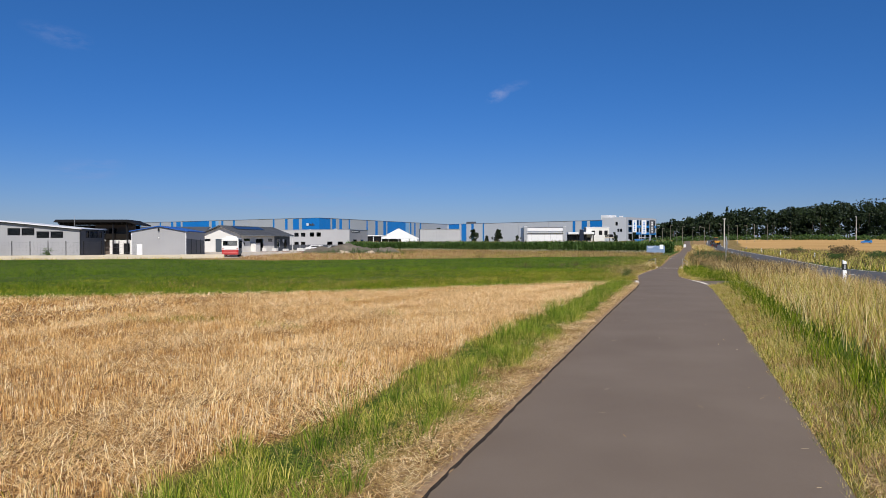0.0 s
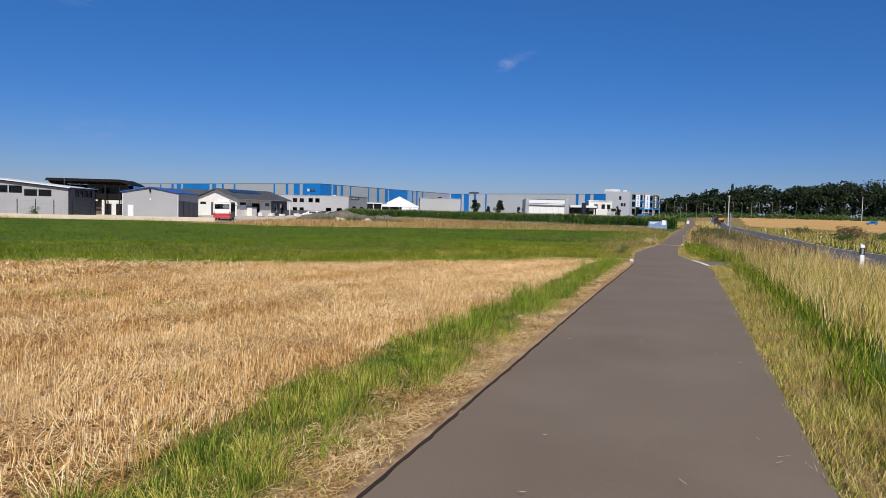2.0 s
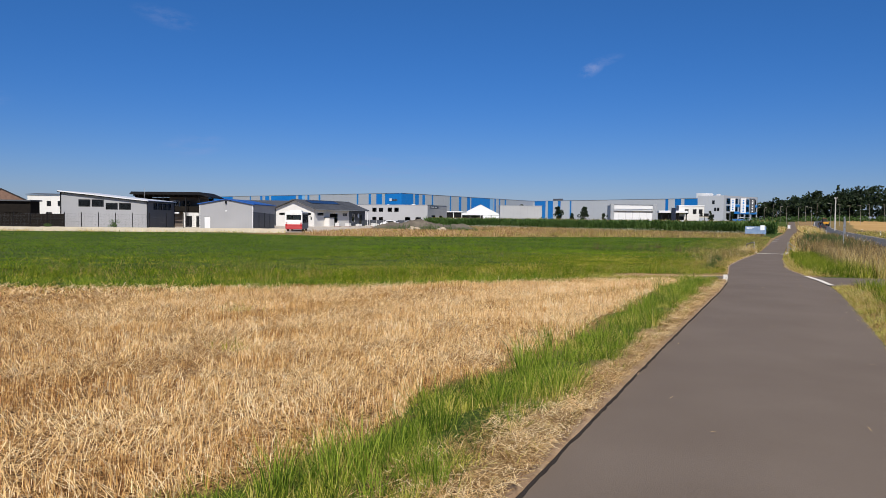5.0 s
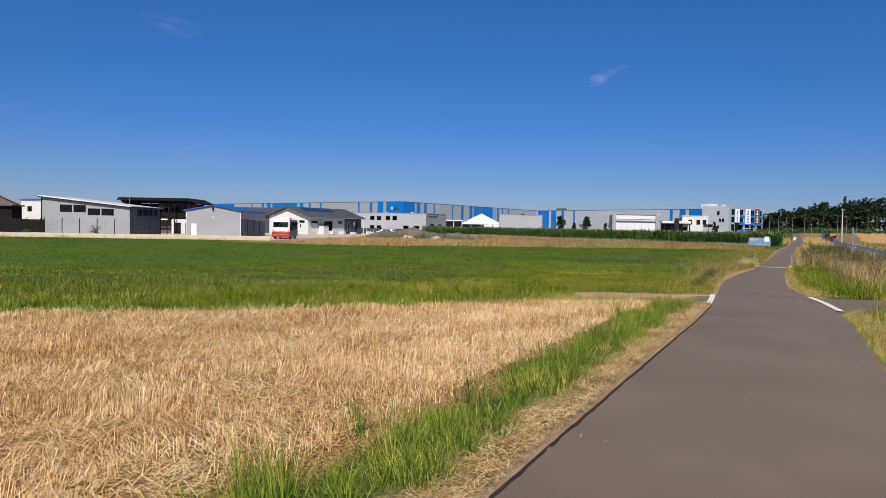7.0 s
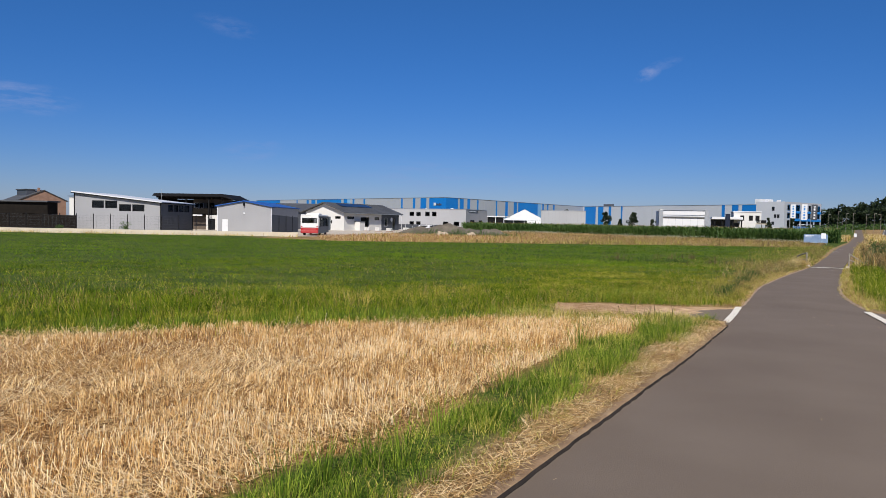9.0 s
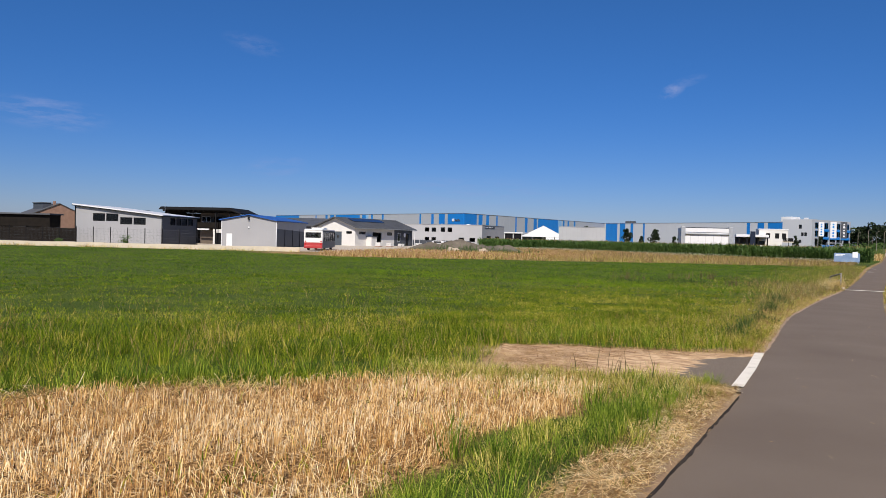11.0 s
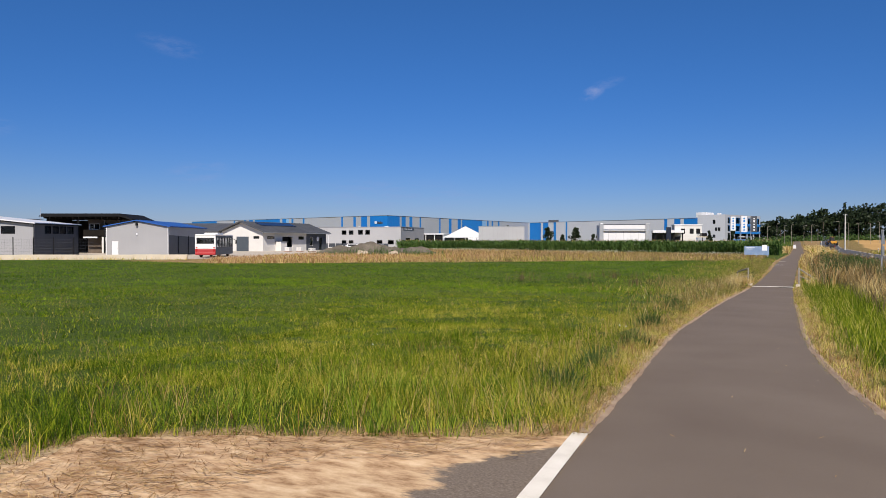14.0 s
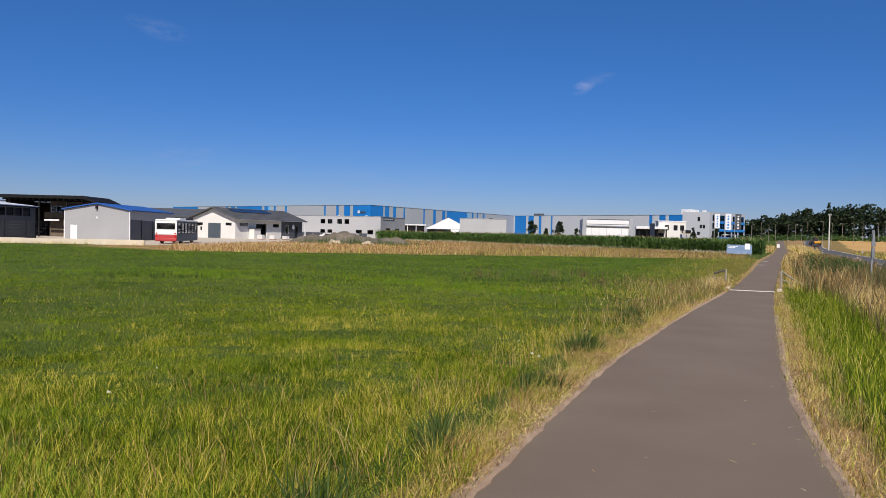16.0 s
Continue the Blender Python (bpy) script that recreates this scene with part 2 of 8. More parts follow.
M = dict(
    asphalt=material("cycle_path_asphalt", [(0.130, 0.097, 0.071), (0.155, 0.119, 0.088), (0.180, 0.140, 0.106)], 0.7, 0.85, 0.25, 90),
    road=material("road_asphalt", [(0.055, 0.055, 0.060), (0.078, 0.078, 0.083), (0.101, 0.101, 0.106)], 0.35, 0.85, 0.2, 60),
    white_line=material("road_paint", [(0.62, 0.56, 0.46), (0.76, 0.70, 0.59), (0.84, 0.78, 0.67)], 5, 0.7, 0.15, 120),
    concrete=material("concrete", [(0.423, 0.347, 0.254), (0.542, 0.466, 0.355), (0.618, 0.542, 0.423)], 0.8, 0.9, 0.3, 30),
    gravel=material("pale_gravel", [(0.368, 0.304, 0.230), (0.478, 0.414, 0.331), (0.570, 0.506, 0.423)], 1.2, 0.95, 0.6, 25),
    clad_grey=material("grey_cladding", [(0.262, 0.262, 0.270), (0.299, 0.299, 0.305), (0.320, 0.320, 0.327)], 0.3, 0.5, 0.05, 8, 0.0, ribs=0.25),
    clad_dark=material("dark_cladding", [(0.045, 0.05, 0.06), (0.06, 0.066, 0.078), (0.075, 0.08, 0.095)], 0.3, 0.5, 0.05, 8, ribs=0.25),
    clad_light=material("light_cladding", [(0.327, 0.327, 0.334), (0.365, 0.365, 0.372), (0.395, 0.395, 0.403)], 0.2, 0.5, 0.05, 6, ribs=0.3),
    ware_grey=material("warehouse_grey", [(0.315, 0.330, 0.360), (0.345, 0.360, 0.392), (0.375, 0.390, 0.42)], 0.05, 0.5, 0.05, 2, ribs=1.0),
    ware_light=material("warehouse_light_grey", [(0.43, 0.44, 0.475), (0.475, 0.485, 0.52), (0.51, 0.52, 0.55)], 0.05, 0.5, 0.05, 2, ribs=1.0),
    ware_blue=material("warehouse_blue", [(0.006, 0.135, 0.44), (0.008, 0.165, 0.50), (0.012, 0.195, 0.55)], 0.06, 0.45, 0.05, 2, ribs=1.0),
    ware_pale_blue=material("warehouse_pale_blue", [(0.16, 0.33, 0.56), (0.2, 0.38, 0.6), (0.23, 0.42, 0.64)], 0.06, 0.45, 0.05, 2, ribs=1.0),
    white_render=material("white_render", [(0.547, 0.532, 0.502), (0.600, 0.585, 0.555), (0.631, 0.616, 0.593)], 0.6, 0.9, 0.12, 35),
    white_metal=material("white_metal", [(0.576, 0.584, 0.592), (0.632, 0.632, 0.640), (0.656, 0.656, 0.664)], 0.5, 0.4, 0.03, 12),
    tent=material("white_tent_fabric", [(0.686, 0.686, 0.686), (0.739, 0.739, 0.739)], 0.4, 0.7, 0.06, 10),
    roof_tile=material("dark_roof_tile", [(0.05, 0.053, 0.06), (0.075, 0.078, 0.085), (0.095, 0.1, 0.105)], 0.6, 0.7, 0.4, 14),
    roof_blue=material("blue_roof_sheet", [(0.014, 0.070, 0.280), (0.021, 0.091, 0.322), (0.028, 0.105, 0.350)], 0.3, 0.5, 0.05, 6, ribs=0.3),
    roof_metal=material("pale_roof_sheet", [(0.425, 0.442, 0.468), (0.493, 0.510, 0.527), (0.544, 0.561, 0.578)], 0.3, 0.4, 0.05, 8, 0.3, ribs=0.3),
    black_steel=material("black_steel", [(0.006, 0.006, 0.007), (0.01, 0.01, 0.011), (0.016, 0.016, 0.017)], 1, 0.75, 0.05, 12, spec=0.12),
    wood_dark=material("dark_stained_boards", [(0.007, 0.006, 0.005), (0.012, 0.010, 0.008), (0.018, 0.014, 0.011)], 1.5, 0.85, 0.25, 18, spec=0.1),
    wood_mid=material("weathered_boards", [(0.080, 0.060, 0.045), (0.110, 0.085, 0.065), (0.140, 0.110, 0.085)], 1.0, 0.85, 0.2, 14),
    tan=material("tan_rough_grass", [(0.17, 0.085, 0.032), (0.33, 0.185, 0.078), (0.46, 0.285, 0.13), (0.62, 0.43, 0.23)], 0.3, 0.8, 0.0, 2, island=0.5, translucent=0.15, spec=0.1, span=0.17),
    bitumen=material("dark_bitumen", [(0.018, 0.013, 0.010), (0.032, 0.024, 0.019), (0.055, 0.042, 0.033)], 4.0, 0.9, 0.5, 60),
    meadow_far=material("blue_green_meadow_grass", [(0.036, 0.088, 0.007), (0.086, 0.155, 0.013), (0.155, 0.235, 0.024)], 0.25, 0.7, 0.0, 1.5, island=0.34, translucent=0.18, spec=0.06, span=0.17),
    wood_red=material("red_brown_brick", [(0.20, 0.115, 0.08), (0.26, 0.155, 0.11), (0.31, 0.19, 0.135)], 1.0, 0.85, 0.2, 18),
    zinc=material("galvanised_steel", [(0.3, 0.31, 0.32), (0.4, 0.41, 0.42), (0.46, 0.47, 0.48)], 2, 0.45, 0.05, 30, 0.6),
    pole=material("weathered_pole", [(0.36, 0.34, 0.30), (0.46, 0.44, 0.40), (0.52, 0.5, 0.46)], 1.2, 0.8, 0.2, 20),
    plastic_white=material("white_plastic", [(0.76, 0.76, 0.75), (0.82, 0.82, 0.81)], 3, 0.45, 0.02, 30),
    plastic_black=material("black_plastic", [(0.015, 0.015, 0.016), (0.03, 0.03, 0.03)], 3, 0.5, 0.02, 30),
    red_paint=material("red_bus_paint", [(0.33, 0.030, 0.030), (0.40, 0.038, 0.038)], 1, 0.4, 0.02, 15, spec=0.4),
    white_paint=material("white_bus_paint", [(0.651, 0.642, 0.616), (0.704, 0.695, 0.669)], 1, 0.35, 0.02, 15, spec=0.5),
    # colour of the roller door; it also paints the bus's shaded side
    door_shade_grey=material("blue_grey_shutter", [(0.060, 0.075, 0.090), (0.075, 0.090, 0.108)], 1, 0.5, 0.03, 10),
    rubber=material("tyre_rubber", [(0.015, 0.015, 0.015), (0.03, 0.03, 0.03)], 4, 0.9, 0.2, 30),
    lamp_red=material("red_lamp_glass", [(0.35, 0.01, 0.01), (0.45, 0.015, 0.015)], 4, 0.2, 0.0, 20),
    dark_window=glass_material("window_glass", (0.22, 0.24, 0.26)),
    solar=material("solar_panel", [(0.01, 0.013, 0.025), (0.018, 0.022, 0.04)], 1, 0.15, 0.0, 10, spec=0.6),
    yellow_paint=material("yellow_machine_paint", [(0.420, 0.196, 0.021), (0.490, 0.238, 0.028)], 1, 0.45, 0.03, 15),
    sign_blue=material("pale_blue_board", [(0.13, 0.20, 0.32), (0.18, 0.26, 0.40), (0.28, 0.37, 0.49)], 1.4, 0.5, 0.02, 9),
    sign_white=material("white_board", [(0.7, 0.72, 0.76), (0.8, 0.81, 0.83)], 2.0, 0.5, 0.02, 9),
    dry_soil=material("dry_soil", [(0.20, 0.125, 0.07), (0.33, 0.22, 0.13), (0.46, 0.33, 0.2)], 3.5, 0.95, 0.9, 45),
    rail=material("weathered_rail", [(0.22, 0.195, 0.16), (0.30, 0.27, 0.23), (0.38, 0.345, 0.295)], 3, 0.8, 0.2, 25),
    earth=material("grey_earth", [(0.075, 0.062, 0.047), (0.125, 0.105, 0.08), (0.19, 0.16, 0.125)], 0.7, 0.95, 0.8, 5),
    sand_stone=material("pale_stone", [(0.336, 0.256, 0.176), (0.416, 0.336, 0.240), (0.464, 0.384, 0.288)], 0.9, 0.95, 0.5, 10),
    bark=material("bark", [(0.05, 0.04, 0.03), (0.09, 0.07, 0.055), (0.12, 0.1, 0.08)], 2.0, 0.95, 0.5, 16),
    stubble=material("stubble_straw", [(0.38, 0.20, 0.070), (0.74, 0.47, 0.185), (0.93, 0.68, 0.34), (0.98, 0.84, 0.57)], 0.8, 0.7, 0.0, 6, island=0.36, translucent=0.26, spec=0.12, span=0.17),
    stubble_brown=material("weathered_stubble", [(0.22, 0.098, 0.032), (0.51, 0.28, 0.095), (0.72, 0.45, 0.175), (0.88, 0.62, 0.29)], 0.8, 0.7, 0.0, 5, island=0.36, translucent=0.24, spec=0.12, span=0.17),
    straw=material("fallen_straw", [(0.54, 0.32, 0.115), (0.87, 0.61, 0.28), (0.97, 0.79, 0.48)], 0.5, 0.65, 0.0, 5, island=0.4, translucent=0.2, spec=0.15, span=0.17),
    grass=material("verge_grass", [(0.062, 0.096, 0.009), (0.22, 0.25, 0.024), (0.44, 0.42, 0.060), (0.72, 0.60, 0.18)], 0.9, 0.7, 0.0, 4.5, island=0.5, translucent=0.22, spec=0.08, span=0.18),
    lush=material("lush_green_grass", [(0.036, 0.082, 0.008), (0.13, 0.205, 0.018), (0.31, 0.38, 0.046)], 0.8, 0.7, 0.0, 4.5, island=0.46, translucent=0.22, spec=0.08, span=0.17),
    meadow=material("meadow_grass", [(0.044, 0.074, 0.004), (0.145, 0.185, 0.009), (0.31, 0.32, 0.024), (0.54, 0.44, 0.09)], 0.45, 0.7, 0.0, 3.5, island=0.46, translucent=0.15, spec=0.06, span=0.17),
    thistle=material("thistle_leaf", [(0.030, 0.058, 0.014), (0.060, 0.100, 0.024), (0.12, 0.165, 0.045)], 0.9, 0.7, 0.0, 5, island=0.4, translucent=0.3, spec=0.1, span=0.17),
    pale_dust=material("pale_dry_dust", [(0.20, 0.13, 0.085), (0.34, 0.24, 0.165), (0.47, 0.36, 0.26)], 5.0, 0.95, 0.8, 60),
    meadow_deep=material("deep_green_meadow_grass", [(0.024, 0.054, 0.003), (0.094, 0.150, 0.008), (0.23, 0.275, 0.018)], 0.5, 0.7, 0.0, 3.5, island=0.46, translucent=0.15, spec=0.06, span=0.17),
    vivid=material("bright_green_meadow_grass", [(0.075, 0.155, 0.008), (0.14, 0.235, 0.013), (0.23, 0.32, 0.024)], 0.5, 0.7, 0.0, 3.5, island=0.36, translucent=0.2, spec=0.06, span=0.17),
    dead=material("dead_brown_grass", [(0.125, 0.058, 0.022), (0.27, 0.145, 0.052), (0.42, 0.26, 0.105), (0.58, 0.41, 0.19)], 1.2, 0.8, 0.0, 6, island=0.4, translucent=0.25, spec=0.1, span=0.18),
    seed=material("grass_seed_stems", [(0.20, 0.125, 0.042), (0.35, 0.24, 0.092), (0.50, 0.38, 0.165)], 0.4, 0.8, 0.0, 5, island=0.5, translucent=0.25, spec=0.1),
    dry=material("dry_grass", [(0.26, 0.15, 0.045), (0.52, 0.35, 0.12), (0.70, 0.52, 0.22), (0.80, 0.66, 0.36)], 0.7, 0.8, 0.0, 4, island=0.4, translucent=0.3, spec=0.12, span=0.17),
    dock=material("brown_weeds", [(0.075, 0.055, 0.025), (0.15, 0.11, 0.05), (0.25, 0.185, 0.085)], 0.6, 0.8, 0.0, 5, island=0.5, translucent=0.3),
    maize=material("maize_leaf", [(0.042, 0.090, 0.017), (0.078, 0.150, 0.030), (0.132, 0.216, 0.054)], 0.3, 0.5, 0.0, 4, island=0.5, translucent=0.4),
    leaf=material("woodland_leaf", [(0.010, 0.019, 0.007), (0.019, 0.032, 0.012), (0.033, 0.052, 0.017)], 0.05, 0.6, 0.0, 0.6, island=0.5, translucent=0.3),
    leaf_bush=material("bush_leaf", [(0.04, 0.085, 0.02), (0.07, 0.13, 0.03), (0.11, 0.18, 0.045)], 0.5, 0.6, 0.0, 4, island=0.5, translucent=0.45),
    flower_white=material("white_flower_heads", [(0.38, 0.38, 0.26), (0.52, 0.52, 0.4)], 1.0, 0.8, 0.0, 8, island=0.4),
    flower_yellow=material("yellow_flower_heads", [(0.55, 0.4, 0.03), (0.7, 0.52, 0.05)], 1.0, 0.8, 0.0, 8, island=0.4),
)


# ---- makers ----
def mesh_object(name, bm, mat, parent=None):
    me = bpy.data.meshes.new(name)
    bm.to_mesh(me)
    bm.free()
    me.materials.append(mat)
    ob = new(name, me)
    ob.parent = parent
    return ob


def part(name, bm, mat, parent, label=""):
    ob = mesh_object(name, bm, mat, parent)
    return tagged(ob, label) if label else ob


def add_box(bm, x0, x1, y0, y1, z0, z1, bevel=0.0, turn=None):
    m = Matrix.Translation(((x0 + x1) / 2, (y0 + y1) / 2, (z0 + z1) / 2)) @ Matrix.Diagonal((x1 - x0, y1 - y0, z1 - z0, 1))
    got = bmesh.ops.create_cube(bm, size=1, matrix=(turn @ m) if turn else m)
    if bevel:
        edges = list({e for v in got["verts"] for e in v.link_edges})
        bmesh.ops.bevel(bm, geom=edges, offset=bevel, segments=2, affect="EDGES", profile=0.5)
    return got


def box(name, parent, x0, x1, y0, y1, z0, z1, mat, label="", bevel=0.0):
    bm = bmesh.new()
    add_box(bm, x0, x1, y0, y1, z0, z1, bevel)
    return part(name, bm, mat, parent, label)


def add_rod(bm, a, b, r0, r1=None, sides=8):
    a, b = Vector(a), Vector(b)
    d = b - a
    turn = d.to_track_quat("Z", "Y").to_matrix().to_4x4()
    bmesh.ops.create_cone(bm, cap_ends=True, segments=sides, radius1=r0, radius2=r0 if r1 is None else r1, depth=d.length,
                          matrix=Matrix.Translation((a + b) / 2) @ turn)


def rod(name, parent, a, b, r0, mat, r1=None, sides=8, label=""):
    bm = bmesh.new()
    add_rod(bm, a, b, r0, r1, sides)
    return part(name, bm, mat, parent, label)


def extrude_outline(name, parent, outline, y0, y1, mat, label=""):
    """A solid whose outline in x and z runs from y0 to y1."""
    bm = bmesh.new()
    front = [bm.verts.new((x, y0, z)) for x, z in outline]
    back = [bm.verts.new((x, y1, z)) for x, z in outline]
    bm.faces.new(front)
    bm.faces.new(back[::-1])
    k = len(outline)
    for i in range(k):
        bm.faces.new((front[i], back[i], back[(i + 1) % k], front[(i + 1) % k]))
    bmesh.ops.recalc_face_normals(bm, faces=bm.faces)
    return part(name, bm, mat, parent, label)


def wall(name, parent, p0, p1, tops, mat, openings=(), thick=0.22, low=-0.4, label=""):
    """An upright wall from p0 to p1 with openings (s0, s1, z0, z1) through it; tops: (s, z) along its upper edge."""
    p0, p1 = Vector(p0), Vector(p1)
    d = (p1 - p0).normalized()
    inward = Vector((-d.y, d.x))
    cuts = sorted({s for s, z in tops} | {s for o in openings for s in o[:2]})
    levels = sorted({low} | {z for o in openings for z in o[2:]})
    ts, tz = [s for s, z in tops], [z for s, z in tops]
    bm = bmesh.new()
    for a, b in zip(cuts, cuts[1:]):
        for i, z0 in enumerate(levels):
            last = i == len(levels) - 1
            za, zb = (float(np.interp(a, ts, tz)), float(np.interp(b, ts, tz))) if last else (levels[i + 1],) * 2
            mid = ((a + b) / 2, (z0 + min(za, zb)) / 2)
            if any(o[0] < mid[0] < o[1] and o[2] < mid[1] < o[3] for o in openings):
                continue
            vs = []
            for off in (0, thick):
                for s, z in ((a, z0), (b, z0), (b, zb), (a, za)):
                    q = p0 + d * s + inward * off
                    vs.append(bm.verts.new((q.x, q.y, z)))
            for f in ((0, 1, 2, 3), (7, 6, 5, 4), (0, 4, 5, 1), (1, 5, 6, 2), (2, 6, 7, 3), (3, 7, 4, 0)):
                bm.faces.new([vs[k] for k in f])
    bmesh.ops.remove_doubles(bm, verts=bm.verts, dist=0.001)
    return part(name, bm, mat, parent, label)


def window(parent, p0, p1, s0, s1, z0, z1, frame_mat, bars=0, name="window", glass=None):
    """A framed pane in an opening of the wall from p0 to p1."""
    p0, p1 = Vector(p0), Vector(p1)
    d = (p1 - p0).normalized()
    turn = Matrix.Translation((p0.x, p0.y, 0)) @ Matrix.Rotation(math.atan2(d.y, d.x), 4, "Z")
    bm = bmesh.new()
    w = 0.07
    for x0, x1, a, b in ((s0, s1, z0, z0 + w), (s0, s1, z1 - w, z1), (s0, s0 + w, z0 + w, z1 - w), (s1 - w, s1, z0 + w, z1 - w)):
        add_box(bm, x0, x1, -0.03, 0.09, a, b, 0, turn)
    for k in range(bars):
        x = s0 + (s1 - s0) * (k + 1) / (bars + 1)
        add_box(bm, x - w / 2, x + w / 2, -0.02, 0.08, z0 + w, z1 - w, 0, turn)
    win = part(name, bm, frame_mat, parent)
    bm = bmesh.new()
    add_box(bm, s0 + w, s1 - w, 0.03, 0.05, z0 + w, z1 - w, 0, turn)
    part("pane", bm, glass or M["dark_window"], win)
    return win


def thing(name, x, y, z, turn, label, category, group="", kind=""):
    ob = new(name)
    ob.empty_display_size = 0.3
    ob.matrix_world = pose(x, y, z, 0, 0, turn)
    return tagged(ob, label, category, group, kind)


def tri_mesh(name, verts, tris, mat, smooth=False):
    """A mesh object out of arrays of corners and triangles."""
    me = bpy.data.meshes.new(name)
    nv, nt = len(verts), len(tris)
    me.vertices.add(nv)
    me.vertices.foreach_set("co", np.ascontiguousarray(verts, dtype=np.float32).ravel())
    me.loops.add(nt * 3)
    me.loops.foreach_set("vertex_index", np.ascontiguousarray(tris, dtype=np.int32).ravel())
    me.polygons.add(nt)
    me.polygons.foreach_set("loop_start", np.arange(0, nt * 3, 3, dtype=np.int32))
    me.polygons.foreach_set("loop_total", np.full(nt, 3, dtype=np.int32))
    if smooth:
        me.polygons.foreach_set("use_smooth", np.ones(nt, dtype=bool))
    me.update(calc_edges=True)
    me.materials.append(mat)
    return new(name, me)


def smooth_step(a, b, x):
    u = np.clip((x - a) / (b - a), 0, 1)
    return u * u * (3 - 2 * u)


# ---- the lie of the land ----
LOW = -0.85


def level(x, y):
    """Height of the ground: it falls gently ahead to the brook and the yards, and climbs far off to the wood."""
    x, y = np.asarray(x, float), np.asarray(y, float)
    dip = LOW * smooth_step(15, 75, y - 0.35 * x)
    return dip + 4.4 * smooth_step(260, 520, y) * smooth_step(-60, 30, x)


PATH_Y = [-60, 26, 28.3, 29.4, 30, 31.5, 33.2, 35, 36.4, 38, 40, 42, 49, 54, 63, 85, 100, 115, 160, 250, 420]
PATH_L = [-1.26, -1.26, -1.31, -1.33, -1.36, -1.448, -1.575, -1.69, -1.76, -1.87, -1.99, -2.05, -2.05, -1.97, -1.7, -1.4, -1.33, -1.15, 0.0, 0.9, 1.8]
PATH_R = [1.23, 1.23, 1.2, 1.15, 1.1, 0.98, 0.8, 0.6, 0.41, 0.26, 0.14, 0.08, 0.03, 0.0, -0.02, 0.3, 0.57, 0.8, 2.1, 3.3, 4.6]
ROAD_Y = [-80, 30, 100, 180, 290, 350, 450]
ROAD_L = [5.6, 5.9, 6.7, 6.9, 9.0, 10.9, 15.0]
ROAD_R = [11.9, 12.2, 13.3, 13.4, 15.0, 16.8, 21.0]
EDGE_X = [-300, -60, -16, -12.8, -9, -7.2, -4.5, -3.2, -2.6]
EDGE_Y = [-170, -11, 17.2, 19.4, 21.8, 24.4, 28.1, 28.6, 28.7]


TAN_X = [-95, -66, -49, -42, -37.9, -28.4, -18.5, -7.9, -3]
TAN_Y = [62, 80, 79, 84, 88, 96, 105, 114, 119]


def path_left(y):
    return np.interp(y, PATH_Y, PATH_L)


def path_right(y):
    return np.interp(y, PATH_Y, PATH_R)


def wander(x, y, size, seed=0.0):
    """A smooth wandering value of about -1 to 1."""
    x, y = np.asarray(x, float) / size, np.asarray(y, float) / size
    return (np.sin(x * 1.7 + 1.3 * np.sin(y * 1.1 + seed) + seed) + np.sin(y * 1.9 + 1.7 * np.sin(x * 0.9 - seed) + 2.1 * seed)
            + 0.6 * np.sin(2.9 * x - 2.3 * y + 3.3 * seed)) / 2.4


def verge_shift(y):
    """How far the verge narrows towards the path, half way along the stubble."""
    return 0.50 * smooth_step(12.5, 16.5, y) - 0.22 * smooth_step(20.0, 24.0, y)


def in_stubble(x, y):
    return (x < -2.75 + verge_shift(y) + 0.28 * wander(x, y, 0.9, 2.0)) & (y < np.interp(x, EDGE_X, EDGE_Y) + 0.16 * wander(x, y, 1.6, 5.0) + 0.12 * wander(x, y, 0.4, 2.0))


def on_track(x, y):
    """The field entrance left of the path: a short strip of asphalt under washed-out earth."""
    near = 29.75 + 0.364 * (np.minimum(x, -1.9) + 1.9) + 0.08 * wander(x, y, 0.5, 3.0)
    far = 33.1 + 0.55 * (np.minimum(x, -1.7) + 1.7) + 0.07 * wander(x, y, 0.4, 4.0)
    return (x < path_left(y) + 0.02) & (x > -4.2 - 0.366 * (y - 28.95) + 0.1 * wander(x, y, 0.5, 1.0)) & (y > near) & (y < far)


def ribbon(name, ys, left, right, lift, mat, label, category, side=0.12, fine=1.5, taper=0.0):
    """A paved strip that follows the ground, with a thin edge."""
    rows = np.unique(np.concatenate([np.asarray(ys, float), np.arange(max(ys[0], -40), min(ys[-1], 120), fine), np.arange(120, ys[-1], 12.0)]))
    bm = bmesh.new()
    prev = None
    for y in rows:
        xl, xr = float(np.interp(y, ys, left)), float(np.interp(y, ys, right))
        ring = []
        rise = lift if not taper else lift * min(1.0, (y - rows[0]) / taper, (rows[-1] - y) / taper) - 0.01
        for k in range(5):
            x = xl + (xr - xl) * k / 4
            ring.append(bm.verts.new((x, y, float(level(x, y)) + rise + 0.02 * (1 - abs(k - 2) / 2))))
        low = [bm.verts.new((x, y, float(level(x, y)) + lift - side)) for x in (xl, xr)]
        if prev:
            for k in range(4):
                bm.faces.new((prev[0][k], prev[0][k + 1], ring[k + 1], ring[k]))
            bm.faces.new((prev[1][0], prev[0][0], ring[0], low[0]))
            bm.faces.new((prev[0][4], prev[1][1], low[1], ring[4]))
        prev = (ring, low)
    ob = mesh_object(name, bm, mat)
    return tagged(ob, label, category, kind="structure")


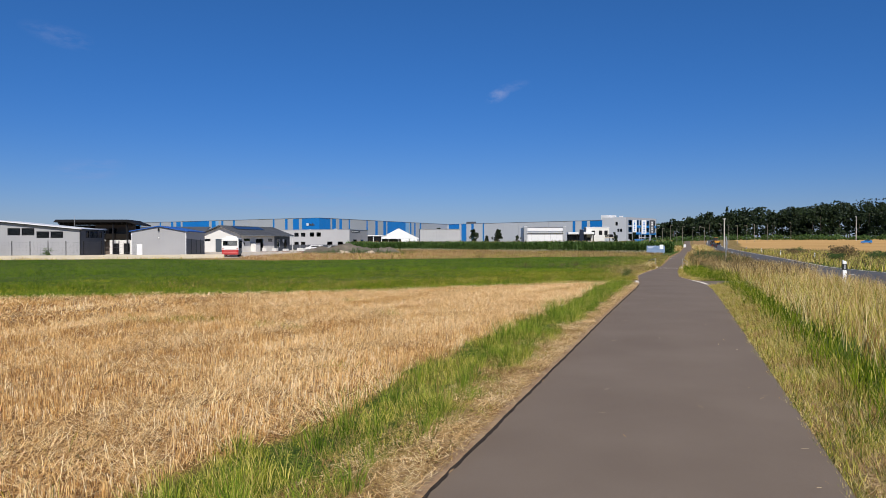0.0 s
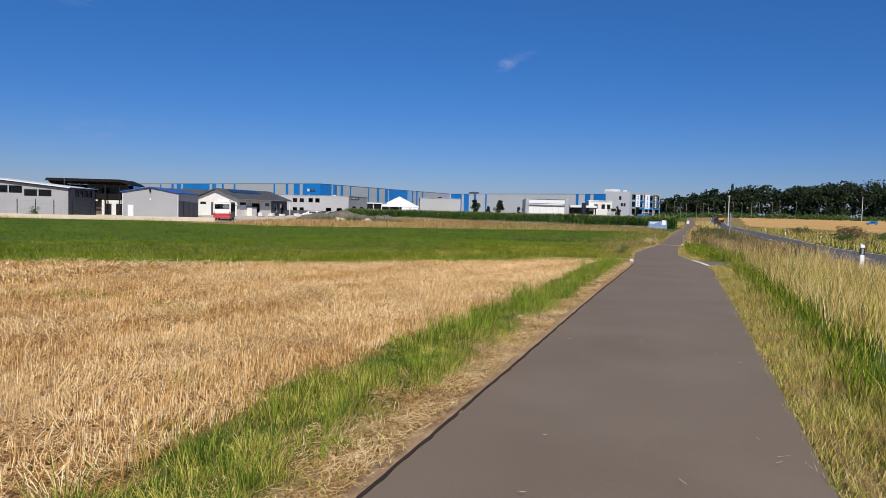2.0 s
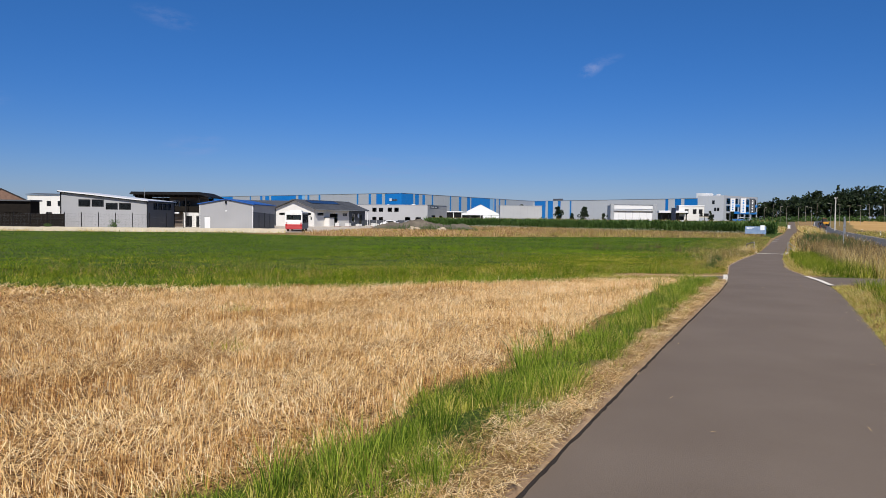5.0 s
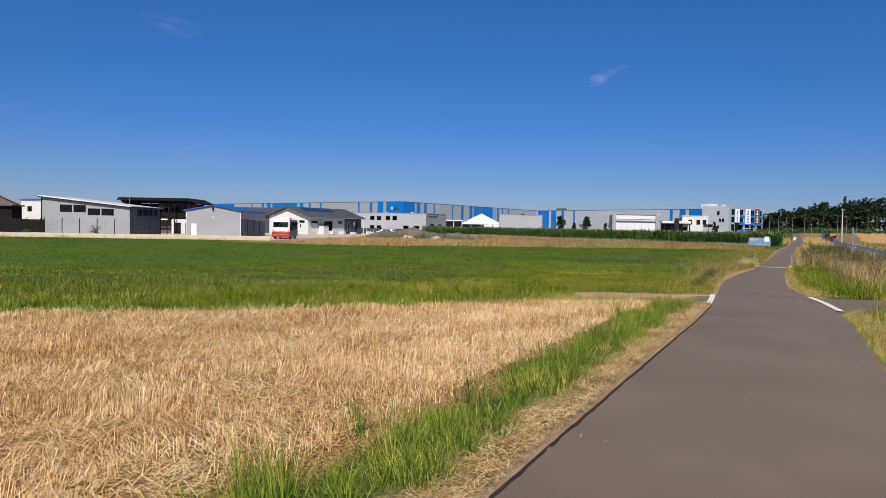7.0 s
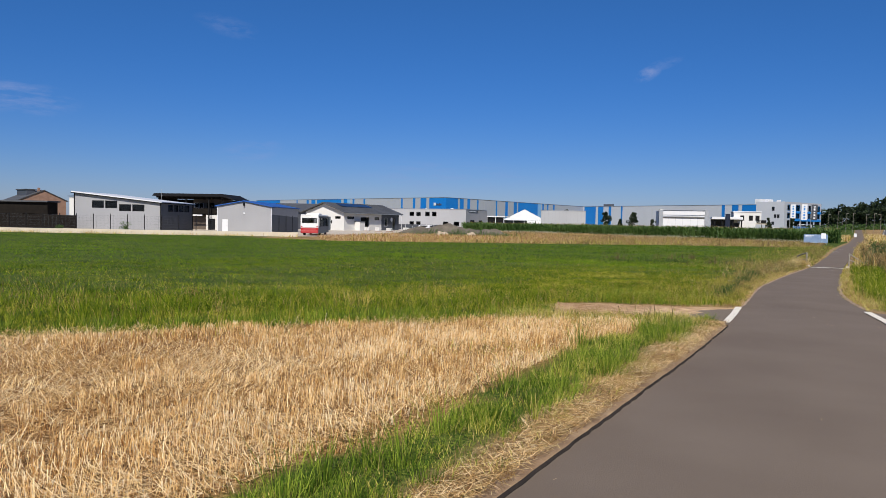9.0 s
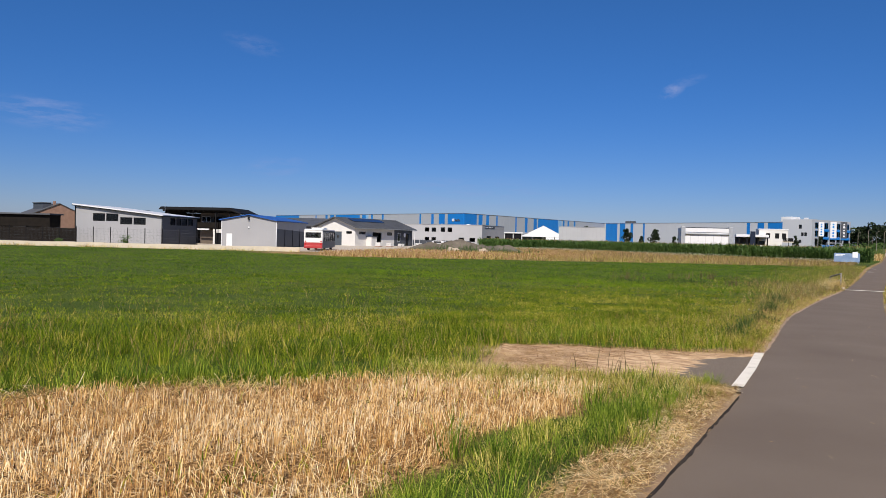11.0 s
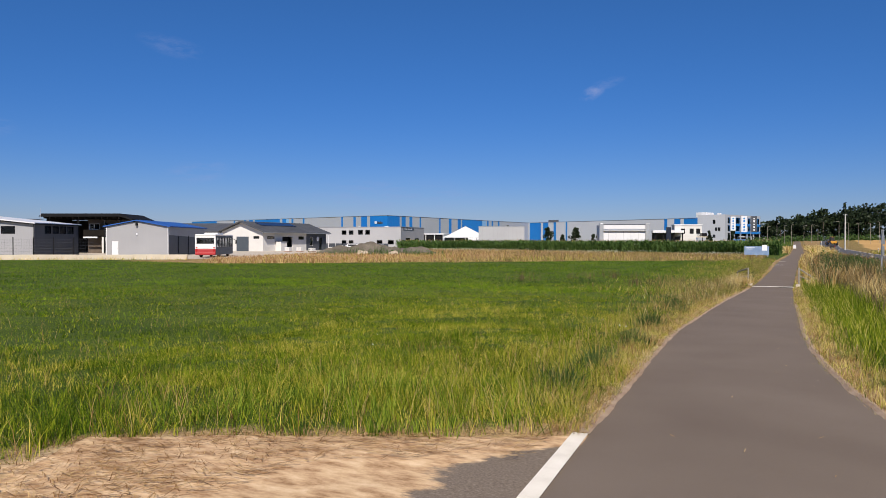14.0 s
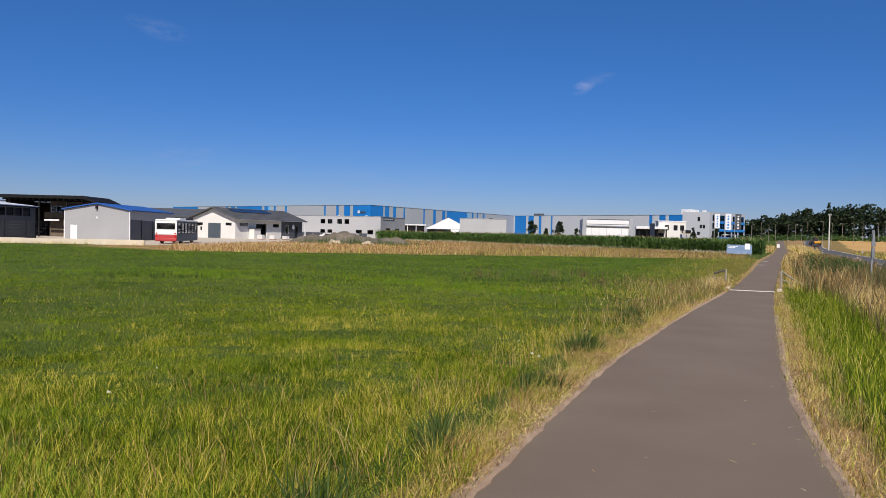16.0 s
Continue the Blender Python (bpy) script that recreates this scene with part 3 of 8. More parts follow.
# ---- ground ----
def ground_material():
    m = bpy.data.materials.new("field_ground")
    m.use_nodes = True
    n, l = m.node_tree.nodes, m.node_tree.links
    b = n["Principled BSDF"]
    co = n.new("ShaderNodeTexCoord")

    def noise_ramp(scale, colours, detail=8.0, stretch=(1, 1, 1), half=0.2):
        mp = n.new("ShaderNodeMapping")
        mp.inputs["Scale"].default_value = stretch
        l.new(co.outputs["Object"], mp.inputs["Vector"])
        nz = n.new("ShaderNodeTexNoise")
        nz.inputs["Scale"].default_value = scale
        nz.inputs["Detail"].default_value = detail
        nz.inputs["Roughness"].default_value = 0.7
        l.new(mp.outputs["Vector"], nz.inputs["Vector"])
        r = n.new("ShaderNodeValToRGB")
        e = r.color_ramp.elements
        while len(e) < len(colours):
            e.new(0.5)
        for i, c in enumerate(colours):
            e[i].position = 0.5 - half + 2 * half * i / (len(colours) - 1)
            e[i].color = (*c, 1)
        l.new(nz.outputs["Fac"], r.inputs["Fac"])
        return r.outputs["Color"], nz.outputs["Fac"]

    broad = noise_ramp(0.22, [(0.6, 0.66, 0.6), (0.95, 0.95, 0.95), (1.35, 1.2, 1.1)], 6.0)[0]
    # fine noise paints small blade shadows and lit tips into the green
    sward = noise_ramp(38.0, [(0.010, 0.020, 0.004), (0.033, 0.060, 0.009), (0.085, 0.122, 0.017), (0.19, 0.205, 0.04)], 10.0, half=0.13)[0]
    both = n.new("ShaderNodeMixRGB")
    both.blend_type = "MULTIPLY"
    both.inputs["Fac"].default_value = 1.0
    l.new(sward, both.inputs["Color1"])
    l.new(broad, both.inputs["Color2"])
    colour = both.outputs["Color"]
    layers = {
        # soil and straw tones, with the shading between stalks painted in
        "stubble": noise_ramp(46.0, [(0.040, 0.020, 0.008), (0.15, 0.080, 0.030), (0.36, 0.21, 0.085), (0.66, 0.44, 0.21)], 10.0, (1.0, 0.6, 1.0), 0.14)[0],
        "dry": noise_ramp(42.0, [(0.07, 0.040, 0.018), (0.20, 0.125, 0.058), (0.36, 0.245, 0.12), (0.56, 0.42, 0.24)], 10.0, half=0.15)[0],
        "wheat": noise_ramp(0.06, [(0.36, 0.21, 0.075), (0.46, 0.28, 0.105), (0.54, 0.35, 0.15)], 10.0, (0.25, 1.0, 1.0))[0],
        "earth": noise_ramp(1.4, [(0.38, 0.24, 0.13), (0.58, 0.39, 0.22), (0.74, 0.55, 0.35)], 10.0)[0],
        "tan": noise_ramp(0.8, [(0.10, 0.07, 0.026), (0.28, 0.18, 0.075), (0.46, 0.31, 0.145)], 10.0)[0],
    }
    for key, col in layers.items():
        at = n.new("ShaderNodeAttribute")
        at.attribute_name = key
        mx = n.new("ShaderNodeMixRGB")
        l.new(at.outputs["Fac"], mx.inputs["Fac"])
        l.new(colour, mx.inputs["Color1"])
        l.new(col, mx.inputs["Color2"])
        colour = mx.outputs["Color"]
    l.new(colour, b.inputs["Base Color"])
    b.inputs["Roughness"].default_value = 0.95
    b.inputs["Specular IOR Level"].default_value = 0.1
    fine = n.new("ShaderNodeTexNoise")
    fine.inputs["Scale"].default_value = 14.0
    fine.inputs["Detail"].default_value = 8.0
    l.new(co.outputs["Object"], fine.inputs["Vector"])
    bp = n.new("ShaderNodeBump")
    bp.inputs["Strength"].default_value = 0.7
    bp.inputs["Distance"].default_value = 0.04
    l.new(fine.outputs["Fac"], bp.inputs["Height"])
    l.new(bp.outputs["Normal"], b.inputs["Normal"])
    return m


def spread(*steps):
    out = []
    for a, b, step in steps:
        out += list(np.arange(a, b, step))
    return np.array(out + [steps[-1][1]])


def make_ground():
    gx = spread((-3000, -400, 260), (-400, -120, 20), (-120, -30, 3), (-30, -6, 0.5), (-6, 8, 0.2), (8, 40, 1.6), (40, 400, 18), (400, 3000, 260))
    gy = spread((-1200, -60, 190), (-60, -4, 2.8), (-4, 48, 0.3), (48, 110, 1.2), (110, 260, 5), (260, 560, 20), (560, 4600, 400))
    X, Y = np.meshgrid(gx, gy)
    Z = level(X, Y)
    near = (np.abs(X) < 60) & (Y < 110) & (Y > -20)
    bumpy = 0.025 * wander(X, Y, 0.7, 7.0) + 0.02 * wander(X, Y, 0.23, 1.0)
    paved = ((X > path_left(Y) - 0.1) & (X < path_right(Y) + 0.1)) | ((X > np.interp(Y, ROAD_Y, ROAD_L) - 0.4) & (X < np.interp(Y, ROAD_Y, ROAD_R) + 0.4))
    Z = Z + np.where(near & ~paved, bumpy * 0.7, 0.0) - 0.06 * paved
    strip = (X < path_left(Y) - 0.02) & (X > path_left(Y) - 0.8) & (Y < 110)
    Z = Z + np.where(strip & ~on_track(X, Y), 0.045, 0.0)
    bare = on_track(X, Y) & (X > -4.3)
    bare |= (X > path_right(Y) - 0.2) & (X < np.interp(Y, ROAD_Y, ROAD_L) + 0.3) & (Y > 29.5 + 0.1 * wander(X, Y, 0.5)) & (Y < 34.05 + 0.1 * wander(X, Y, 0.5))
    Z = np.where(bare, level(X, Y) - 0.05, Z)
    nx, ny = len(gx), len(gy)
    verts = np.stack([X.ravel(), Y.ravel(), Z.ravel()], 1)
    i = (np.arange(ny - 1)[:, None] * nx + np.arange(nx - 1)[None, :]).ravel()
    tris = np.concatenate([np.stack([i, i + 1, i + nx + 1], 1), np.stack([i, i + nx + 1, i + nx], 1)])
    ob = tri_mesh("ground", verts, tris, ground_material(), smooth=True)
    x, y = X.ravel(), Y.ravel()
    zones = {
        "stubble": in_stubble(x, y).astype(float),
        "dry": (((x > path_left(y) - 0.42 - 0.1 * wander(x, y, 0.5)) & (x < path_left(y))) |
                ((x > path_right(y)) & (x < path_right(y) + 0.35 + 0.1 * wander(x, y, 0.5))) |
                ((x < path_left(y)) & ~on_track(x, y) & (on_track(x, y - 0.35) | on_track(x, y + 0.3) | on_track(x + 0.4, y))) |
                ((x > path_right(y) + 1.6) & (x < np.interp(y, ROAD_Y, ROAD_L)))).astype(float),
        "wheat": ((x > np.interp(y, [100, 144, 177, 239, 420], [70, 34, 23.6, 19.5, 28])) & (y > 100) & (y < 430)).astype(float),
        "earth": on_track(x, y).astype(float),
        "tan": ((y > np.interp(x, TAN_X, TAN_Y) + 1.5 * wander(x, y, 6.0)) & (y < 260) & (x < -4) & (x > -66)).astype(float) * np.interp(x, [-45, -25], [0.9, 0.45])
        + (((x > path_right(y) + 0.3) & (x < 34) & (y > 90) & (y < 430) & (x < np.interp(y, [90, 144, 177, 239, 420], [20, 30, 23, 19.5, 28]))) * 0.7),
    }
    for key, w in zones.items():
        ob.data.attributes.new(key, "FLOAT", "POINT").data.foreach_set("value", w.astype(np.float32))
    return tagged(ob, "flat farmland of stubble, green meadow and dry verges", "ground", kind="structure")


make_ground()

# ---- path, road and their marks ----
ys = np.arange(-6, 29.6, 0.12)
wob = 0.006 * np.sin(ys * 2.3) + 0.006 * np.sin(ys * 7.9 + 1.0) + np.random.default_rng(1).normal(0, 0.004, len(ys))
ribbon("soil_edge", list(ys), list(np.interp(ys, PATH_Y, PATH_L) - 0.16), list(np.interp(ys, PATH_Y, PATH_L) + 0.010 + wob), 0.018, M["dry_soil"],
       "raised lip of dry soil along the asphalt edge", "soil edge", fine=50, taper=0.8)
ys = np.arange(33.2, 62, 0.1)
wob = 0.018 * np.sin(ys * 1.3) + 0.014 * np.sin(ys * 6.1 + 1.0) + np.random.default_rng(2).normal(0, 0.012, len(ys))
ribbon("soil_edge", list(ys), list(np.interp(ys, PATH_Y, PATH_L) - 0.12), list(np.interp(ys, PATH_Y, PATH_L) + 0.018 + 0.6 * wob), 0.016, M["pale_dust"],
       "raised lip of pale dry soil along the asphalt edge", "soil edge", fine=50, taper=0.8)
ys = np.arange(34.3, 52.0, 0.12)
wob = 0.012 * np.sin(ys * 1.7) + 0.01 * np.sin(ys * 5.3 + 1.0) + np.random.default_rng(5).normal(0, 0.008, len(ys))
ribbon("soil_edge", list(ys), list(np.interp(ys, PATH_Y, PATH_R) - 0.012 + wob), list(np.interp(ys, PATH_Y, PATH_R) + 0.10), 0.006, M["pale_dust"],
       "crumbling pale dust along the asphalt edge", "soil edge", fine=50, taper=0.8)
ribbon("cycle_path", PATH_Y, PATH_L, PATH_R, 0.0, M["asphalt"], "smooth brownish grey asphalt cycle path", "path")
ribbon("road", ROAD_Y, ROAD_L, ROAD_R, 0.0, M["road"], "dark grey asphalt country road with white lines", "road")


def entrance_material():
    """Grey asphalt under drifts of dry earth and straw that thin out towards the cycle path."""
    m = bpy.data.materials.new("dusty_asphalt")
    m.use_nodes = True
    n, l = m.node_tree.nodes, m.node_tree.links
    b = n["Principled BSDF"]
    co = n.new("ShaderNodeTexCoord")

    def field(scale, detail, stretch=(1, 1, 1), spin=0.0):
        mp = n.new("ShaderNodeMapping")
        mp.inputs["Scale"].default_value = stretch
        mp.inputs["Rotation"].default_value = (0, 0, radians(spin))
        nz = n.new("ShaderNodeTexNoise")
        nz.inputs["Scale"].default_value = scale
        nz.inputs["Detail"].default_value = detail
        nz.inputs["Roughness"].default_value = 0.68
        l.new(co.outputs["Object"], mp.inputs["Vector"])
        l.new(mp.outputs["Vector"], nz.inputs["Vector"])
        return nz.outputs["Fac"]

    def ramp(src, stops):
        r = n.new("ShaderNodeValToRGB")
        e = r.color_ramp.elements
        while len(e) < len(stops):
            e.new(0.5)
        for k, (at, c) in enumerate(stops):
            e[k].position, e[k].color = at, (*c, 1)
        l.new(src, r.inputs["Fac"])
        return r.outputs["Color"]

    grey = ramp(field(60.0, 6.0), [(0.3, (0.12, 0.092, 0.070)), (0.5, (0.175, 0.138, 0.105)), (0.72, (0.27, 0.22, 0.17))])
    streak = field(7.0, 9.0, (0.55, 1.3, 1.0), -24.0)
    earth = ramp(streak, [(0.34, (0.28, 0.16, 0.078)), (0.45, (0.47, 0.30, 0.165)), (0.55, (0.60, 0.41, 0.235)), (0.68, (0.72, 0.53, 0.33))])
    at = n.new("ShaderNodeAttribute")
    at.attribute_name = "dust"
    wide = field(2.6, 9.0, (0.7, 1.2, 1.0), -20.0)
    add = n.new("ShaderNodeMath")
    add.operation = "ADD"
    l.new(at.outputs["Fac"], add.inputs[0])
    l.new(wide, add.inputs[1])
    add2 = n.new("ShaderNodeMath")
    add2.operation = "MULTIPLY_ADD"
    add2.inputs[1].default_value = 0.5
    l.new(streak, add2.inputs[0])
    l.new(add.outputs[0], add2.inputs[2])
    rng = n.new("ShaderNodeMapRange")
    rng.inputs["From Min"].default_value = 1.10
    rng.inputs["From Max"].default_value = 1.24
    l.new(add2.outputs[0], rng.inputs["Value"])
    mx = n.new("ShaderNodeMixRGB")
    l.new(rng.outputs["Result"], mx.inputs["Fac"])
    l.new(grey, mx.inputs["Color1"])
    l.new(earth, mx.inputs["Color2"])
    l.new(mx.outputs["Color"], b.inputs["Base Color"])
    b.inputs["Roughness"].default_value = 0.95
    b.inputs["Specular IOR Level"].default_value = 0.15
    bp = n.new("ShaderNodeBump")
    bp.inputs["Strength"].default_value = 0.35
    bp.inputs["Distance"].default_value = 0.008
    l.new(field(70.0, 6.0), bp.inputs["Height"])
    l.new(bp.outputs["Normal"], b.inputs["Normal"])
    return m


def field_entrance():
    """A short apron off the cycle path, under earth that the field has washed over it."""
    nu, nv = 70, 50
    verts, dust = [], []
    for j in range(nv + 1):
        v = j / nv
        for i in range(nu + 1):
            u = i / nu
            y_in = 29.72 + 3.42 * v
            x_in = float(path_left(y_in))
            x_out = -3.75 - 1.25 * v
            y_out = 28.55 + 2.75 * v
            x, y = x_in + (x_out - x_in) * u, y_in + (y_out - y_in) * u
            verts.append((x, y, float(level(x, y)) - 0.006 + 0.018 * smooth_step(0.25, 0.6, u) + 0.008 * float(wander(x, y, 0.35, 2.0)) * min(1, 3 * u)))
            dust.append(1.15 * float(smooth_step(0.08, 0.46, u + 0.22 * max(0.0, v - 0.72) / 0.28 + 0.10 * (v < 0.12))) + 0.55 * float(smooth_step(0.84, 1.0, v)) - 0.30 * float(smooth_step(0.55, 0.15, v) * smooth_step(0.75, 0.35, u)))
    w = nu + 1
    k = (np.arange(nv)[:, None] * w + np.arange(nu)[None, :]).ravel()
    tris = np.concatenate([np.stack([k, k + w + 1, k + 1], 1), np.stack([k, k + w, k + w + 1], 1)])
    ob = tri_mesh("field_entrance", np.array(verts), tris, entrance_material(), smooth=True)
    ob.data.attributes.new("dust", "FLOAT", "POINT").data.foreach_set("value", np.array(dust, dtype=np.float32))
    tagged(ob, "grey asphalt field entrance half covered with dry earth", "entrance", kind="structure")


field_entrance()
ribbon("side_entrance", [29.6, 30.2, 33.4, 34.0], [1.2, 1.15, 0.75, 0.7], [5.9, 6.0, 6.0, 5.9], -0.012, M["asphalt"],
       "grey asphalt crossing between cycle path and road", "entrance", fine=0.4)


# narrow dark strip on the asphalt's left edge, tapering before the field entrance
for y0, y1, k in ((-6.0, 29.4, 3),):
    ys = np.arange(y0, y1, 0.1)
    wob = np.random.default_rng(k).normal(0, 0.005, len(ys)) + 0.003 * np.sin(ys * 3.1) + 0.003 * np.sin(ys * 9.7)
    ribbon("bitumen_edge", list(ys), list(np.interp(ys, PATH_Y, PATH_L) + 0.008), list(np.interp(ys, PATH_Y, PATH_L) + 0.010 + (0.015 + wob) * np.clip((29.9 - ys) / 1.5, 0.05, 1)), 0.005, M["bitumen"],
           "narrow dark strip along the edge of the cycle path", "path edge", fine=50, side=0.02)


def mark(points, width, label="white painted line on the asphalt", lift=0.028, gap=None):
    """A painted line along points; gap: y at which the two lengths of it meet."""
    bm = bmesh.new()
    prev = None
    for (x, y), (x2, y2) in zip(points, points[1:]):
        d = Vector((x2 - x, y2 - y)).normalized()
        side = Vector((d.y, -d.x)) * width / 2
        steps = max(1, int(math.hypot(x2 - x, y2 - y) / 0.5))
        if (y2 - y) > 60:
            steps = int((y2 - y) / 12)
        for k in range(steps + 1):
            u = k / steps
            cx, cy = x + (x2 - x) * u, y + (y2 - y) * u
            ring = [bm.verts.new((cx + s * side.x, cy + s * side.y, float(level(cx + s * side.x, cy + s * side.y)) + lift)) for s in (-1, 1)]
            if prev:
                bm.faces.new((prev[0], prev[1], ring[1], ring[0]))
            prev = ring
    return tagged(mesh_object("line_marking", bm, M["white_line"]), label, "road marking", "white lines", "structure")


mark([(-1.430, 29.95), (-1.511, 31.485)], 0.125, lift=0.012)
mark([(-1.513, 31.5), (-1.638, 33.15)], 0.125, lift=0.012)
mark([(1.18, 29.8), (0.98, 31.9), (0.70, 33.9)], 0.14, lift=0.016)
mark([(-1.70, 63.6), (0.06, 63.6)], 0.58, lift=0.032)
mark([(-1.30, 100.0), (-0.7, 100.0)], 0.5)
mark([(-1.15, 112.0), (-0.5, 112.0)], 0.6)
for y0, y1 in ((-40, 22), (25, 29.2), (35.5, 39), (41, 110), (110, 180), (180, 290), (290, 400)):
    mark([(float(np.interp(y, ROAD_Y, ROAD_L)) + 0.25, y) for y in (y0, y1)], 0.14)
for y0, y1 in ((-40, 30), (30, 100), (100, 180), (180, 290), (290, 400)):
    mark([(float(np.interp(y, ROAD_Y, ROAD_R)) - 0.25, y) for y in (y0, y1)], 0.14)
for k in range(14):
    y0 = 8 + 12 * k
    mark([(float(np.interp(y, ROAD_Y, ROAD_L) + np.interp(y, ROAD_Y, ROAD_R)) / 2, y) for y in (y0, y0 + 4)], 0.12)


# ---- yards and buildings ----
def yard():
    bm = bmesh.new()
    vs = [bm.verts.new((x, y, LOW + 0.03)) for x, y in ((-190, 8), (-62.5, 90), (-58, 118), (-84, 150), (-90, 240), (-200, 240))]
    bm.faces.new(vs)
    return tagged(mesh_object("pavement", bm, M["gravel"]), "pale gravel yard round the industrial halls", "yard", kind="structure")


yard()


def slab_roof(name, parent, corners, thick, mat, label=""):
    """A roof plane through corners (x, y, z), given a thickness."""
    bm = bmesh.new()
    up = [bm.verts.new(c) for c in corners]
    dn = [bm.verts.new((x, y, z - thick)) for x, y, z in corners]
    bm.faces.new(up)
    bm.faces.new(dn[::-1])
    k = len(up)
    for i in range(k):
        bm.faces.new((up[i], dn[i], dn[(i + 1) % k], up[(i + 1) % k]))
    bmesh.ops.recalc_face_normals(bm, faces=bm.faces)
    return part(name, bm, mat, parent, label)


def workshop_hall():
    h = thing("workshop_hall", -98.73, 80.2, LOW, 26.5, "light grey metal hall with a sloping roof and dark side wall", "industrial hall")
    W, D = 13.0, 11.2
    front = [(2.7, 4.5, 3.4, 4.5), (4.7, 6.5, 3.4, 4.5), (6.8, 8.6, 3.0, 4.0), (8.8, 10.6, 3.0, 4.0)]
    side = [(2.5, 4.1, 3.05, 4.1), (4.4, 6.0, 3.05, 4.1), (6.2, 7.9, 3.05, 4.1), (8.2, 9.9, 3.05, 4.1)]
    top = [(0, 5.55), (W, 4.25)]
    wall("wall", h, (0, 0), (W, 0), top, M["clad_grey"], front)
    wall("wall", h, (W, 0.22), (W, D), [(0, 4.25), (D - 0.22, 4.25)], M["clad_dark"], [(a - 0.22, b - 0.22, c, d) for a, b, c, d in side], label="dark grey cladding")
    wall("wall", h, (W - 0.22, D), (0, D), [(0, 4.27), (W - 0.22, 5.55)], M["clad_grey"])
    wall("wall", h, (0, D - 0.22), (0, 0.22), [(0, 5.55), (D - 0.44, 5.55)], M["clad_grey"])
    for a, b, c, d in front:
        window(h, (0, 0.03), (W, 0.03), a, b, c, d, M["black_steel"])
    for a, b, c, d in side:
        window(h, (W - 0.03, 0), (W - 0.03, D), a, b, c, d, M["black_steel"])
    slab_roof("roof", h, [(-0.3, -0.35, 5.82), (W + 0.35, -0.35, 4.45), (W + 0.35, D + 0.3, 4.45), (-0.3, D + 0.3, 5.82)], 0.15, M["white_metal"], "pale metal roof sheet")
    slab_roof("fascia", h, [(-0.32, -0.40, 5.66), (W + 0.37, -0.40, 4.29), (W + 0.37, -0.30, 4.29), (-0.32, -0.30, 5.66)], 0.12, M["black_steel"], "black roof edge trim")
    box("gutter", h, W + 0.35, W + 0.47, -0.3, D + 0.2, 4.2, 4.34, M["black_steel"])
    for x, y in ((W + 0.05, -0.06), (W + 0.12, D - 0.1)):
        rod("downpipe", h, (x, y, 0.0), (x, y, 4.25), 0.06, M["black_steel"])
    box("corner_trim", h, -0.05, 0.12, -0.04, -0.003, 0, 5.5, M["black_steel"])
    rod("antenna", h, (9.4, 8.0, 4.7), (9.4, 8.0, 6.6), 0.02, M["zinc"])
    return h


workshop_hall()


def gabled_store():
    h = thing("storage_hall", -86.87, 96.46, LOW, 26.6, "grey gabled metal hall with a blue roof and white door", "industrial hall")
    W, D = 8.8, 15.9
    door = (0.8, 1.75, 0.0, 2.1)
    wall("wall", h, (0, 0), (W, 0), [(0, 4.1), (W / 2, 4.9), (W, 4.1)], M["clad_grey"], [door])
    wall("wall", h, (W, 0.22), (W, D), [(0, 2.95), (D - 0.22, 2.6)], M["clad_dark"], label="dark grey lower cladding")
    bm = bmesh.new()
    vs = [bm.verts.new(v) for v in ((W + 0.02, 0.24, 2.95), (W + 0.02, D - 0.02, 2.6), (W + 0.02, D - 0.02, 4.08), (W + 0.02, 0.24, 4.08))]
    vs2 = [bm.verts.new((v.co.x - 0.2, v.co.y, v.co.z)) for v in vs]
    bm.faces.new(vs)
    bm.faces.new(vs2[::-1])
    for i in range(4):
        bm.faces.new((vs[i], vs2[i], vs2[(i + 1) % 4], vs[(i + 1) % 4]))
    part("upper_panel", bm, M["clad_grey"], h, "lighter grey upper panel")
    wall("wall", h, (W - 0.22, D), (0, D), [(0, 4.15), (W / 2 - 0.22, 4.9), (W - 0.22, 4.1)], M["clad_grey"])
    wall("wall", h, (0, D - 0.22), (0, 0.22), [(0, 4.1), (D - 0.44, 4.1)], M["clad_grey"])
    d = box("door", h, door[0] + 0.02, door[1] - 0.02, 0.02, 0.08, 0.0, 2.07, M["white_metal"], "white steel door")
    rod("door_handle", d, (1.6, 0.0, 1.05), (1.6, -0.08, 1.05), 0.025, M["black_steel"])
    for s in (-1, 1):
        e = W / 2 + s * (W / 2 + 0.3)
        slab_roof("roof", h, [(W / 2, -0.3, 5.1), (e, -0.3, 4.22), (e, D + 0.2, 4.22), (W / 2, D + 0.2, 5.1)], 0.14, M["roof_blue"])
    box("wall_lamp", h, W / 2 - 0.12, W / 2 + 0.12, -0.35, -0.01, 4.25, 4.7, M["black_steel"], "black wall lamp", 0.03)
    box("junction_box", h, W / 2 - 0.12, W / 2 + 0.1, -0.1, -0.01, 2.95, 3.2, M["white_metal"])
    for x in (0.02, W - 0.1):
        box("corner_trim", h, x, x + 0.1, -0.03, -0.003, 0, 4.05, M["white_metal"])
    for y in (3.9, 8.0, 12.0):
        box("joint_strip", h, W + 0.022, W + 0.05, y - 0.06, y + 0.06, 0, 2.9, M["black_steel"])
    return h


gabled_store()


